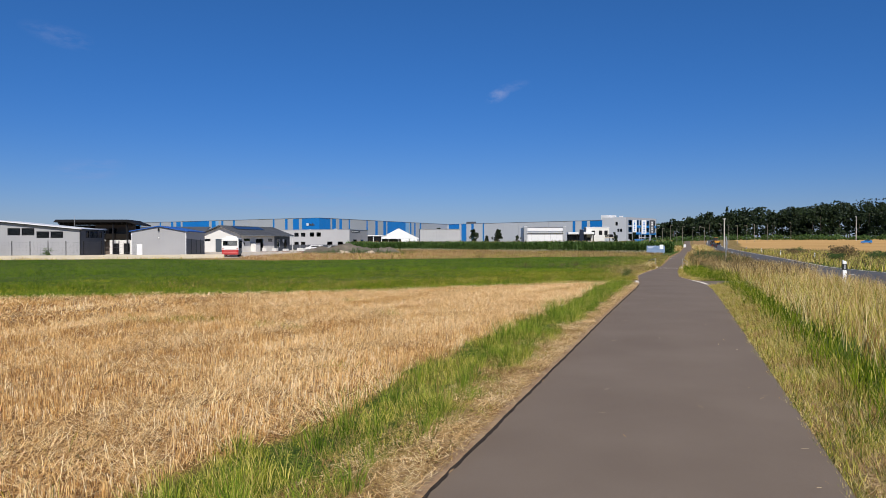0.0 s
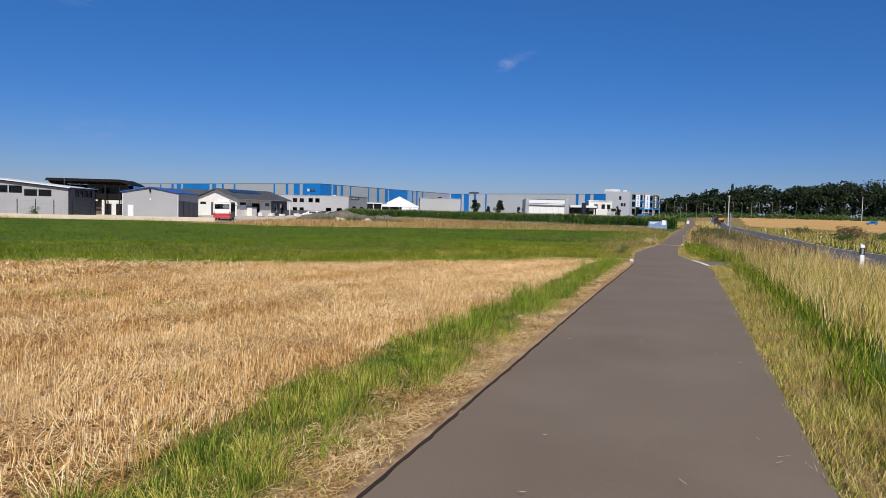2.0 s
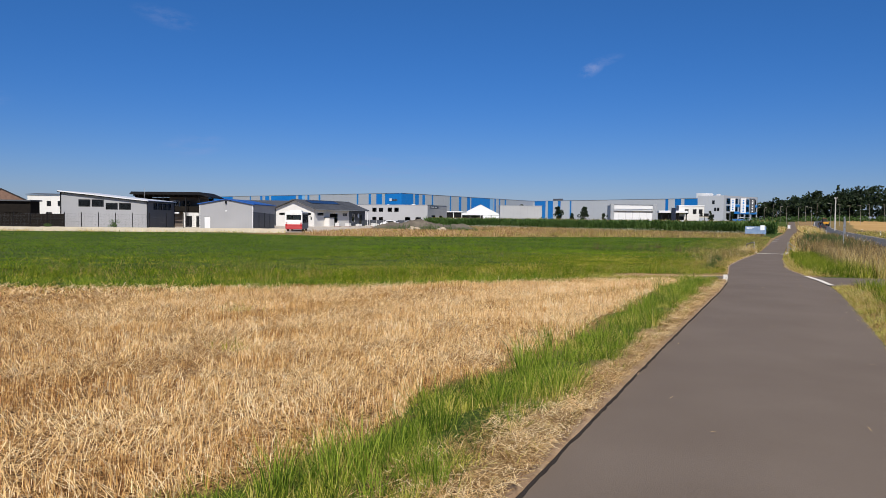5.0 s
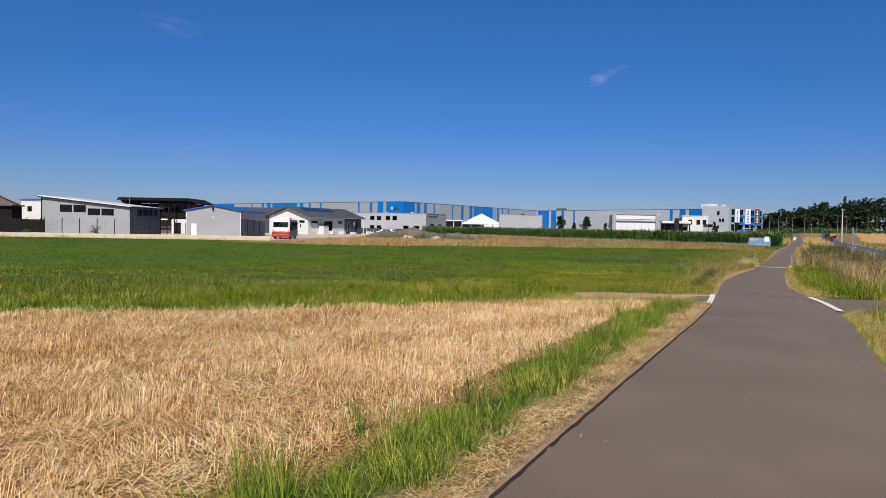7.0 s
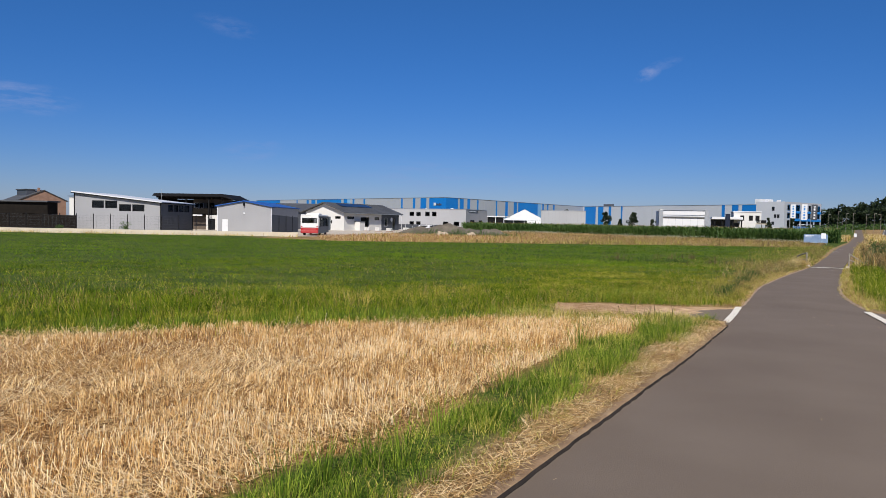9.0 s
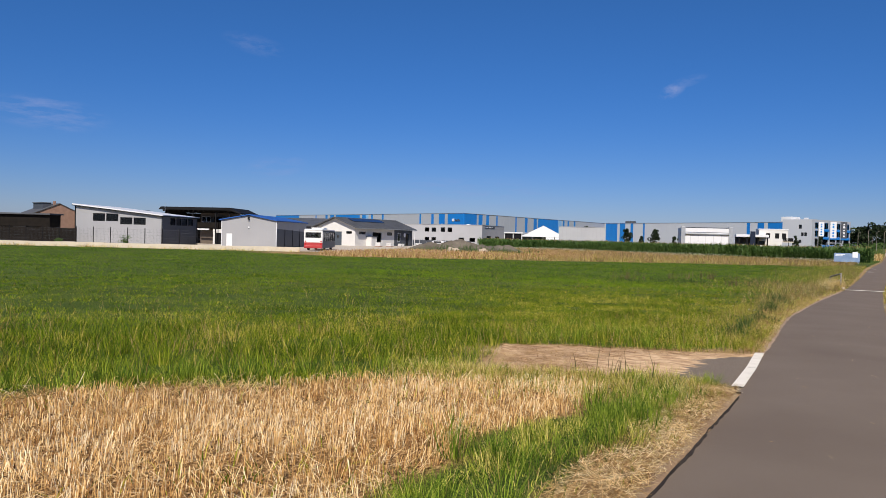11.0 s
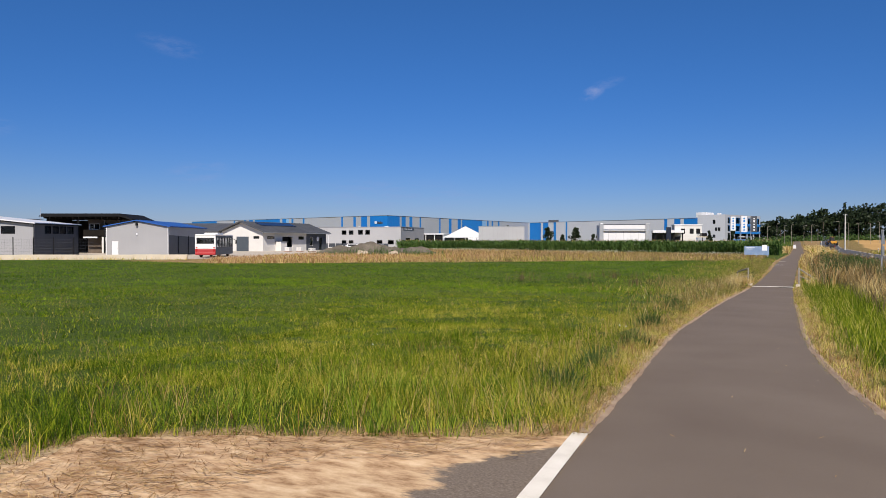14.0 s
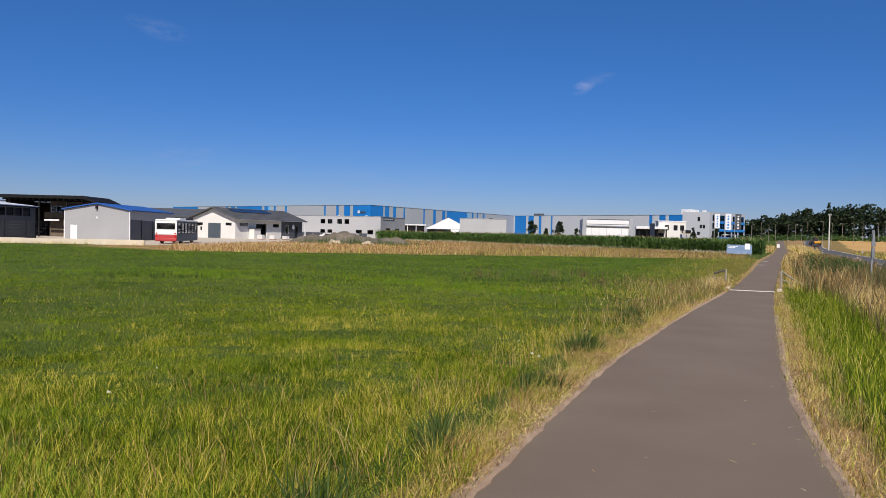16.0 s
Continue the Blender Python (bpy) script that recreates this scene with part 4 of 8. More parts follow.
def canopy_hall():
    h = thing("canopy_hall", -110.0, 103.3, LOW, 29.0, "black open-sided hall under a wide flat canopy roof", "industrial hall")
    W, D = 12.3, 9.6
    extrude_outline("roof", h, [(-0.2, 6.55), (W, 6.6), (W + 2.0, 5.7), (W + 2.0, 5.5), (W, 6.1), (-0.6, 6.05)], -0.8, D, M["black_steel"])
    for k in range(14):
        x = 0.2 + k * 0.92
        box("rafter", h, x - 0.06, x + 0.06, -0.75, D - 0.2, 5.75, 6.02, M["wood_dark"])
    wall("wall", h, (5.6, 3.0), (W + 0.6, 3.0), [(0, 5.7), (W - 5.0, 5.7)], M["wood_mid"], [(0.2, 1.9, 4.0, 5.0), (2.5, 3.9, 4.0, 5.0), (2.8, 4.0, 0.0, 2.7)])
    window(h, (5.6, 3.03), (W, 3.03), 0.2, 1.9, 4.0, 5.0, M["white_metal"], 1)
    window(h, (5.6, 3.03), (W, 3.03), 2.5, 3.9, 4.0, 5.0, M["black_steel"], 1)
    box("balcony_rail", h, 5.6, W, 1.2, 1.35, 2.95, 3.95, M["wood_dark"], "dark board balcony front")
    box("balcony_floor", h, 5.6, W, 1.35, 3.0, 2.8, 2.95, M["wood_dark"])
    box("white_partition", h, 8.7, W + 0.4, 1.0, 1.2, 0, 2.75, M["white_render"], "white rendered ground floor wall")
    for x in (9.3, 11.2):
        box("doorway", h, x, x + 1.1, 0.985, 0.999, 0, 2.1, M["black_steel"], "dark doorway")
    box("parapet", h, 5.7, 8.0, 0.9, 1.15, 2.55, 2.8, M["white_metal"])
    wall("back_wall", h, (W, D - 0.4), (-0.3, D - 0.4), [(0, 5.7), (W + 0.3, 5.7)], M["wood_dark"])
    wall("side_wall", h, (0, D - 0.6), (0, 0.5), [(0, 5.9), (D - 1.1, 5.9)], M["wood_dark"])
    for x in (0.9, 5.4, 9.6, W - 0.2):
        box("post", h, x - 0.1, x + 0.1, -0.2, 0.0, 0, 5.75, M["black_steel"])
    return h


canopy_hall()


def tiled_house():
    h = thing("tiled_workshop", -105.18, 138.54, LOW, 3.1, "white rendered workshop with dark tiled gable roof and roller door", "workshop")
    W, D = 10.3, 23.3
    front = [(0.9, 2.4, 2.5, 3.05), (3.7, 6.8, 0.0, 3.0), (8.0, 9.4, 2.55, 3.1)]
    wall("wall", h, (0, 0), (W, 0), [(0, 4.0), (W / 2, 5.9), (W, 4.0)], M["white_render"], front)
    side = [(1.3, 3.8, 2.5, 3.1), (6.5, 10.1, 0.0, 3.0), (12.3, 14.3, 2.4, 3.1)]
    wall("wall", h, (W, 0.22), (W, 15.3), [(0, 4.0), (15.08, 4.0)], M["white_render"], [(a - 0.22, b - 0.22, c, d) for a, b, c, d in side])
    wall("slate_wall", h, (W + 0.02, 15.3), (W + 0.02, D), [(0, 4.0), (D - 15.3, 4.0)], M["clad_dark"], [(1.4, 2.6, 1.0, 3.0), (5.0, 6.4, 0.0, 2.9)], label="dark slate-grey cladding")
    wall("wall", h, (W - 0.22, D), (0, D), [(0, 4.05), (W / 2 - 0.22, 5.9), (W - 0.22, 4.0)], M["white_render"])
    wall("wall", h, (0, D - 0.22), (0, 0.22), [(0, 4.0), (D - 0.44, 4.0)], M["white_render"])
    rd = box("roller_door", h, 3.72, 6.78, 0.06, 0.14, 0, 2.98, M["door_shade_grey"], "grey roller door")
    for k in range(11):
        box("slat", rd, 3.74, 6.76, 0.045, 0.06, 0.06 + k * 0.265, 0.28 + k * 0.265, M["door_shade_grey"])
    for o in (front[0], front[2]):
        window(h, (0, 0.03), (W, 0.03), *o, M["black_steel"])
    for o in (side[0], side[2]):
        window(h, (W - 0.03, 0), (W - 0.03, D), *o, M["black_steel"])
    for a, b, c, d in ((16.7, 17.9, 1.0, 3.0),):
        window(h, (W - 0.01, 0), (W - 0.01, D), a, b, c, d, M["white_metal"])
    # added black sheet behind the open side doorway imitates the dark interior
    box("back_panel", h, W - 1.2, W - 1.1, 6.0, 10.6, 0, 3.2, M["black_steel"])
    pier = box("lean_to", h, W + 0.02, W + 1.4, 4.1, 6.2, 0, 2.0, M["white_render"], "low white rendered lean-to", 0.03)
    box("lean_to_roof", pier, W + 0.02, W + 1.55, 4.0, 6.35, 2.0, 2.12, M["roof_tile"])
    ridge = 6.15
    for s in (-1, 1):
        e = W / 2 + s * (W / 2 + 0.95)
        r = slab_roof("roof", h, [(W / 2, -0.9, ridge), (e, -0.9, 3.95), (e, D + 0.6, 3.95), (W / 2, D + 0.6, ridge)], 0.2, M["roof_tile"])
        for k in range(9):
            u = (k + 0.5) / 9
            x, z = W / 2 + s * u * (W / 2 + 0.9), ridge - u * (ridge - 3.95)
            box("tile_course", r, x - 0.06, x + 0.06, -0.88, D + 0.58, z - 0.05, z + 0.035, M["roof_tile"])
    for k in range(7):
        y0 = 3.0 + k * 1.75
        slab_roof("solar_panel", h, [(W / 2 + 0.8, y0, 5.98), (W / 2 + 2.6, y0, 5.33), (W / 2 + 2.6, y0 + 1.7, 5.33), (W / 2 + 0.8, y0 + 1.7, 5.98)], 0.05, M["solar"])
    box("gutter", h, W + 0.95, W + 1.07, -0.9, D + 0.6, 3.72, 3.86, M["zinc"])
    bm = bmesh.new()
    bmesh.ops.create_cone(bm, cap_ends=True, segments=20, radius1=0.08, radius2=0.5, depth=0.16, matrix=pose(W + 0.35, 19.2, 2.6, 0, 90, 0))
    part("satellite_dish", bm, M["white_metal"], h, "white satellite dish")
    box("snow_pole", h, W + 0.9, W + 1.0, D - 0.4, D - 0.3, 0, 3.8, M["white_metal"])
    return h


tiled_house()


def flat_roof_block(name, x, y, turn, W, D, H, label, wall_mat, side_mat, front=(), side=(), trim=None, category="office building"):
    h = thing(name, x, y, LOW, turn, label, category)
    wall("wall", h, (0, 0), (W, 0), [(0, H), (W, H)], wall_mat, front)
    wall("wall", h, (W, 0.22), (W, D), [(0, H), (D - 0.22, H)], side_mat, [(a - 0.22, b - 0.22, c, d) for a, b, c, d in side])
    wall("wall", h, (W - 0.22, D), (0, D), [(0, H), (W - 0.22, H)], wall_mat)
    wall("wall", h, (0, D - 0.22), (0, 0.22), [(0, H), (D - 0.44, H)], wall_mat)
    box("roof", h, 0.2, W - 0.2, 0.2, D - 0.2, H - 0.5, H - 0.3, M["roof_metal"])
    for x0, x1, y0, y1 in ((-0.08, W + 0.08, -0.08, 0.3), (W - 0.3, W + 0.08, 0.3, D), (-0.08, 0.3, 0.3, D)):
        box("coping", h, x0, x1, y0, y1, H, H + 0.12, trim or M["zinc"])
    for o in front:
        window(h, (0, 0.03), (W, 0.03), *o, M["black_steel"])
    for o in side:
        window(h, (W - 0.03, 0), (W - 0.03, D), *o, M["black_steel"])
    return h


fo = [(12.4, 13.8, 3.9, 5.1), (14.6, 16.0, 3.9, 5.1), (17.5, 18.9, 3.9, 5.2), (19.7, 21.1, 3.9, 5.2), (12.4, 13.8, 1.0, 2.3), (14.6, 16.0, 1.0, 2.3), (23.2, 24.9, 1.2, 2.35), (26.6, 28.3, 1.2, 2.35)]
so = [(3.6, 6.9, 1.5, 3.0), (10.7, 13.8, 1.5, 2.95)]
# side wall's darker grey puts its weaker sunlight into the colour
flat = flat_roof_block("office_block", -126.37, 193.64, 7.1, 30.4, 18.3, 6.0, "pale grey flat-roofed office block with small dark windows", M["clad_light"], M["clad_grey"], fo, so)
box("fascia_sign", flat, 30.43, 30.5, 1.9, 9.8, 5.2, 5.75, M["clad_dark"], "dark blank fascia board")
for k, s in enumerate((2.4, 3.6, 4.9, 6.2, 7.4)):
    box("sign_bar", flat, 30.5, 30.52, s, s + 0.9, 5.36, 5.6, M["white_metal"])
for x, y, r in ((16.0, 4.0, 0.7), (24.0, 5.0, 0.9)):
    bm = bmesh.new()
    bmesh.ops.create_uvsphere(bm, u_segments=12, v_segments=8, radius=r, matrix=Matrix.Translation((x, y, 5.9)) @ Matrix.Diagonal((1, 1, 0.55, 1)))
    part("skylight", bm, M["tent"], flat, "white dome skylight")
bm = bmesh.new()
for k in range(16):
    add_box(bm, -92.0 - k * 2.1, -90.0 - k * 2.1, 180.0 - k * 0.26, 180.2 - k * 0.26, LOW, LOW + 1.5, 0.02)
tagged(mesh_object("yard_wall", bm, M["clad_dark"]), "low dark grey panel wall along the yard", "wall")

blk = flat_roof_block("storage_block", -74.86, 201.91, 22.6, 12.2, 8.4, 6.0, "plain pale grey box-shaped metal store", M["clad_light"], M["clad_light"], category="industrial hall")
for k in range(11):
    box("panel_joint", blk, 1.0 + k, 1.03 + k, -0.015, -0.002, 0, 5.95, M["clad_grey"])


def wash_hall():
    h = thing("wash_hall", -46.15, 219.38, LOW, 23.7, "white panelled hall with grey end columns and open wash bay", "industrial hall")
    wall("wall", h, (0, 0), (12.5, 0), [(0, 6.6), (12.5, 6.6)], M["white_metal"])
    wall("wall", h, (12.5, 0.22), (12.5, 7), [(0, 6.6), (6.78, 6.6)], M["clad_grey"], [(1.5, 5.0, 0, 3.6)])
    wall("wall", h, (12.28, 7), (0, 7), [(0, 6.6), (12.28, 6.6)], M["white_metal"])
    wall("wall", h, (0, 6.78), (0, 0.22), [(0, 6.6), (6.56, 6.6)], M["white_metal"])
    box("roof", h, 0.2, 12.3, 0.2, 6.8, 6.2, 6.4, M["roof_metal"])
    for x in (-0.5, 11.9):
        box("column", h, x, x + 1.1, -0.35, 0.6, 0, 7.0, M["zinc"], "grey end column", 0.03)
    box("canopy_beam", h, 0.62, 11.88, -0.5, -0.02, 4.9, 5.15, M["zinc"])
    box("fascia", h, 0.62, 11.88, -0.25, -0.02, 5.5, 6.55, M["white_metal"], "", 0.02)
    box("parapet", h, 0.62, 11.88, -0.1, 0.2, 6.62, 6.8, M["clad_dark"])
    for k in range(1, 6):
        box("panel_joint", h, k * 2.0, k * 2.0 + 0.05, -0.02, -0.003, 0, 4.85, M["clad_grey"])
    return h


wash_hall()


def bay_canopy():
    h = thing("forecourt_canopy", -33.8, 236.0, LOW, 12.0, "flat white forecourt canopy on dark posts", "canopy")
    box("roof", h, -1.5, 7.0, 0, 8, 4.6, 5.3, M["white_metal"], "", 0.05)
    for x in (-0.8, 1.3, 4.2, 6.5):
        box("post", h, x, x + 0.35, 0.5, 0.85, 0, 4.6, M["black_steel"])
    box("back_panel", h, -1.4, 6.8, 7.4, 7.6, 0, 4.6, M["clad_dark"])
    box("blue_pillar", h, 2.2, 3.5, -0.5, 0.3, 0, 6.2, M["solar"], "tall dark blue pillar", 0.03)
    for x in (0.2, 4.9):
        box("machine", h, x, x + 1.2, 1.5, 2.4, 0, 2.4, M["white_metal"], "white wash machine", 0.06)
    return h


bay_canopy()


def white_offices():
    h = thing("white_office", -28.6, 243.0, LOW, 14.0, "white two-storey office with stepped upper floor", "office building")
    lo = [(0.8, 2.0, 1.0, 2.2), (2.6, 3.8, 1.0, 2.2)]
    wall("wall", h, (0, 0), (4.4, 0), [(0, 3.6), (4.4, 3.6)], M["white_render"], lo)
    wall("wall", h, (4.4, 0.22), (4.4, 8), [(0, 3.6), (7.78, 3.6)], M["white_render"], [(1.5, 3.0, 0, 2.4)])
    wall("wall", h, (4.18, 8), (0, 8), [(0, 3.6), (4.18, 3.6)], M["white_render"])
    wall("wall", h, (0, 7.78), (0, 0.22), [(0, 3.6), (7.56, 3.6)], M["white_render"])
    for o in lo:
        window(h, (0, 0.03), (5, 0.03), *o, M["black_steel"])
    up = box("upper_floor", h, -1.6, 6.0, 0.6, 8, 3.6, 6.9, M["white_render"], "", 0.04)
    box("roof_edge", up, -1.75, 6.15, 0.45, 8.1, 6.9, 7.15, M["white_metal"])
    for x in (0.2, 2.6, 4.4):
        box("window", up, x, x + 1.1, 0.55, 0.62, 4.4, 5.9, M["black_steel"])
    box("balcony_rail", h, 4.6, 7.4, 0.6, 0.7, 3.6, 4.6, M["black_steel"])
    box("balcony_floor", h, 4.4, 7.5, 0.6, 4.0, 3.35, 3.6, M["concrete"])
    for x in (6.1, 7.2):
        box("post", h, x, x + 0.15, 0.7, 0.85, 0, 3.35, M["black_steel"])
    return h


white_offices()


def marquee():
    h = thing("marquee", -119.0, 270.6, LOW, 24.0, "white party marquee with a pitched fabric roof", "tent")
    W, L, E, R = 17.0, 14.0, 3.7, 7.9
    bm = bmesh.new()
    rows = []
    for y in np.linspace(0, L, 8):
        sag = 0.0 if y in (0, L) else 0.1
        rows.append([bm.verts.new((u * W, y, E + (R - E) * (1 - abs(2 * u - 1)) ** 1.08 - sag * (0 < u < 1))) for u in np.linspace(0, 1, 9)])
    for a, b in zip(rows, rows[1:]):
        for k in range(8):
            bm.faces.new((a[k], a[k + 1], b[k + 1], b[k]))
    bmesh.ops.solidify(bm, geom=list(bm.faces), thickness=0.03)
    part("roof", bm, M["tent"], h)
    for y in (0.1, L - 0.1):
        extrude_outline("gable_cloth", h, [(0.1, E - 0.25), (W - 0.1, E - 0.25), (W - 0.1, E - 0.05), (W / 2, R - 0.15), (0.1, E - 0.05)], y - 0.03, y + 0.03, M["tent"])
    for k in range(5):
        for y in (0.1, L - 0.1):
            rod("pole", h, (W * k / 4 * 0.98 + 0.15, y, 0), (W * k / 4 * 0.98 + 0.15, y, E), 0.07, M["white_metal"])
    # added dark sheet imitates the shaded inside behind the tent's openings
    box("back_cloth", h, 0.3, W - 0.3, L * 0.6, L * 0.6 + 0.05, 0.0, E - 0.1, M["clad_dark"], "added dark panel for the shade under the tent roof")
    for x in (9.5, 13.0):
        box("side_cloth", h, x, x + 3.2, 0.08, 0.12, 0.05, E - 0.3, M["tent"])
    return h


marquee()
pav = thing("market_pavilion", -118.0, 240.0, LOW, 8.0, "low white pavilion with dark glazed front", "pavilion")
box("roof", pav, 0, 13.5, 0, 6, 4.3, 4.7, M["white_metal"], "", 0.05)
box("dark_front", pav, 0.5, 13.0, 0.6, 0.8, 0, 4.3, M["black_steel"])
for k in range(5):
    box("mullion", pav, 0.5 + k * 3.1, 0.7 + k * 3.1, 0.4, 0.6, 0, 4.3, M["white_metal"])
box("white_end", pav, 8.5, 12.9, 0.3, 0.55, 0, 2.2, M["white_metal"])


def striped_face(h, P, Q, H, stripes, base, thick=0.6, step=6.0):
    """A long cladding face from P to Q in upright panels, coloured by stripes (s0, s1, material)."""
    P, Q = Vector(P), Vector(Q)
    length = (Q - P).length
    ang = math.atan2(Q.y - P.y, Q.x - P.x)
    runs, s = [], 0.0
    for a, b, m in sorted(stripes, key=lambda r: r[0]):
        if a > s:
            runs.append((s, a, base))
        runs.append((a, b, m))
        s = b
    if s < length:
        runs.append((s, length, base))
    turn = Matrix.Translation((P.x, P.y, 0)) @ Matrix.Rotation(ang, 4, "Z")
    for a, b, m in runs:
        k = max(1, round((b - a) / step))
        for i in range(k):
            u, v = a + (b - a) * i / k, a + (b - a) * (i + 1) / k
            bm = bmesh.new()
            add_box(bm, u + 0.03, v - 0.03, 0, thick, -2.0, H, 0, turn)
            part("panel", bm, m, h)
    bm = bmesh.new()
    add_box(bm, 0, length, -0.12, thick + 0.1, H, H + 0.2, 0, turn)
    part("coping", bm, M["zinc"], h)


def warehouses():
    h = thing("warehouse", -178.0, 328.0, LOW, 0.0, "long grey warehouse with blue upright stripes", "warehouse")
    H, B, PB = 14.6, M["ware_blue"], M["ware_pale_blue"]
    C, A, E = (0, 0), (-182, 52), (17, 162)
    left = [(189 - b, 189 - a, m) for a, b, m in (
        (0.0, 12.2, B), (14.4, 18.9, B), (23.0, 24.9, B), (33.2, 34.5, B), (66.0, 67.6, B), (76.2, 78.0, B), (80.5, 83.2, PB), (83.2, 86.8, B), (89.2, 114.6, B),
        (116.4, 120.8, B), (123.8, 126.2, B), (136.6, 137.9, B), (158.0, 189.0, B))]
    k = math.hypot(182, 52) / 189
    striped_face(h, A, C, H, [(a * k, b * k, m) for a, b, m in left], M["ware_grey"])
    right = [(0.0, 11.0, B), (12.6, 16.2, B), (19.6, 22.3, B), (29.0, 30.4, B), (48.2, 49.6, B), (58.4, 61.2, B), (68.0, 71.6, B), (73.0, 97.0, B), (97.0, 101.5, PB), (103.0, 105.2, B), (109.2, 111.2, B), (117.5, 119.6, B)]
    striped_face(h, C, E, H, right, M["ware_grey"])
    bm = bmesh.new()
    vs = [bm.verts.new((x, y, H - 0.6)) for x, y in (C, E, (-160, 215), A)]
    bm.faces.new(vs)
    part("roof", bm, M["roof_metal"], h)
    face_turn = Matrix.Translation((A[0], A[1], 0)) @ Matrix.Rotation(math.atan2(-A[1], -A[0]), 4, "Z")
    end = math.hypot(*A)
    for s0, s1, z0, z1, mat in ((8.6, 7.2, 10.6, 12.0, "white_metal"), (6.6, 6.1, 10.7, 11.8, "clad_dark"), (5.9, 5.0, 10.7, 11.5, "clad_dark"), (4.7, 3.9, 10.7, 11.8, "clad_dark"), (3.6, 3.0, 10.7, 11.5, "clad_dark")):
        bm = bmesh.new()
        add_box(bm, end - s0, end - s1, -0.2, -0.005, z0, z1, 0, face_turn)
        part("sign_bar", bm, M[mat], h)
    w = thing("warehouse", -161.0, 490.0, LOW, 0.0, "pale grey warehouse wing with a few blue stripes", "warehouse")
    st = [(1.0, 12.0, B), (14.2, 19.2, B), (24.0, 26.4, B), (35.0, 36.4, B), (111.0, 113.0, B), (117.6, 121.6, B), (123.8, 135.5, B)]
    striped_face(w, (0, 0), (116, -62), H, st, M["ware_light"])
    bm = bmesh.new()
    bm.faces.new([bm.verts.new((x, y, H - 0.6)) for x, y in ((0, 0), (116, -62), (160, 40), (40, 110))])
    part("roof", bm, M["roof_metal"], w)
    for x, y, s in ((16, -6, 2.2), (20, -8, 1.6)):
        box("roof_unit", w, x, x + s * 2, y, y + s, H, H + 1.6, M["clad_dark"], "dark roof ventilation unit")
    o = thing("office_tower", -42.5, 411.0, LOW, -22.0, "pale grey and blue glazed corner office building", "office building")
    W, D, H2 = 14.4, 40.0, 15.6
    fr = [(8.2, 9.6, 11.0, 13.0), (9.4, 10.6, 7.4, 9.2), (11.0, 12.2, 7.4, 9.2), (8.2, 9.6, 4.0, 5.6)]
    wall("wall", o, (0, 0), (W, 0), [(0, H2), (W, H2)], M["ware_light"], fr)
    for q in fr:
        window(o, (0, 0.03), (W, 0.03), *q, M["black_steel"])
    ops = [(3.0 + k * 7.4, 8.6 + k * 7.4, 3.4 + f * 3.9, 6.4 + f * 3.9) for k in range(5) for f in range(3)]
    wall("wall", o, (W, 0.3), (W, D), [(0, H2), (D - 0.3, H2)], M["ware_grey"], ops)
    for i, q in enumerate(ops):
        window(o, (W - 0.03, 0.3), (W - 0.03, D), *q, M["ware_blue"] if i % 3 else M["black_steel"], 2)
    for f in range(3):
        box("blue_band", o, W + 0.02, W + 0.3, 9.0, D - 0.5, 2.2 + f * 3.9, 3.3 + f * 3.9, M["ware_blue"], "blue spandrel band")
    for x0 in (-4.0,):
        box("penthouse", o, x0 + 1.0, 2.5, 4, 12, H2 - 1.0, H2 + 1.5, M["white_metal"], "white roof plant room", 0.1)
    box("roof", o, 0.2, W - 0.2, 0.3, D, H2 - 0.5, H2 - 0.2, M["roof_metal"])
    for x, y in ((5.5, 2.0), (9.0, 3.0)):
        box("vent", o, x, x + 1.5, y, y + 1.5, H2, H2 + 0.9, M["white_metal"])
    wall("wall", o, (W, D), (0, D), [(0, H2), (W, H2)], M["ware_light"])
    wall("wall", o, (0, D), (0, 0.3), [(0, H2), (D - 0.3, H2)], M["ware_light"])


warehouses()


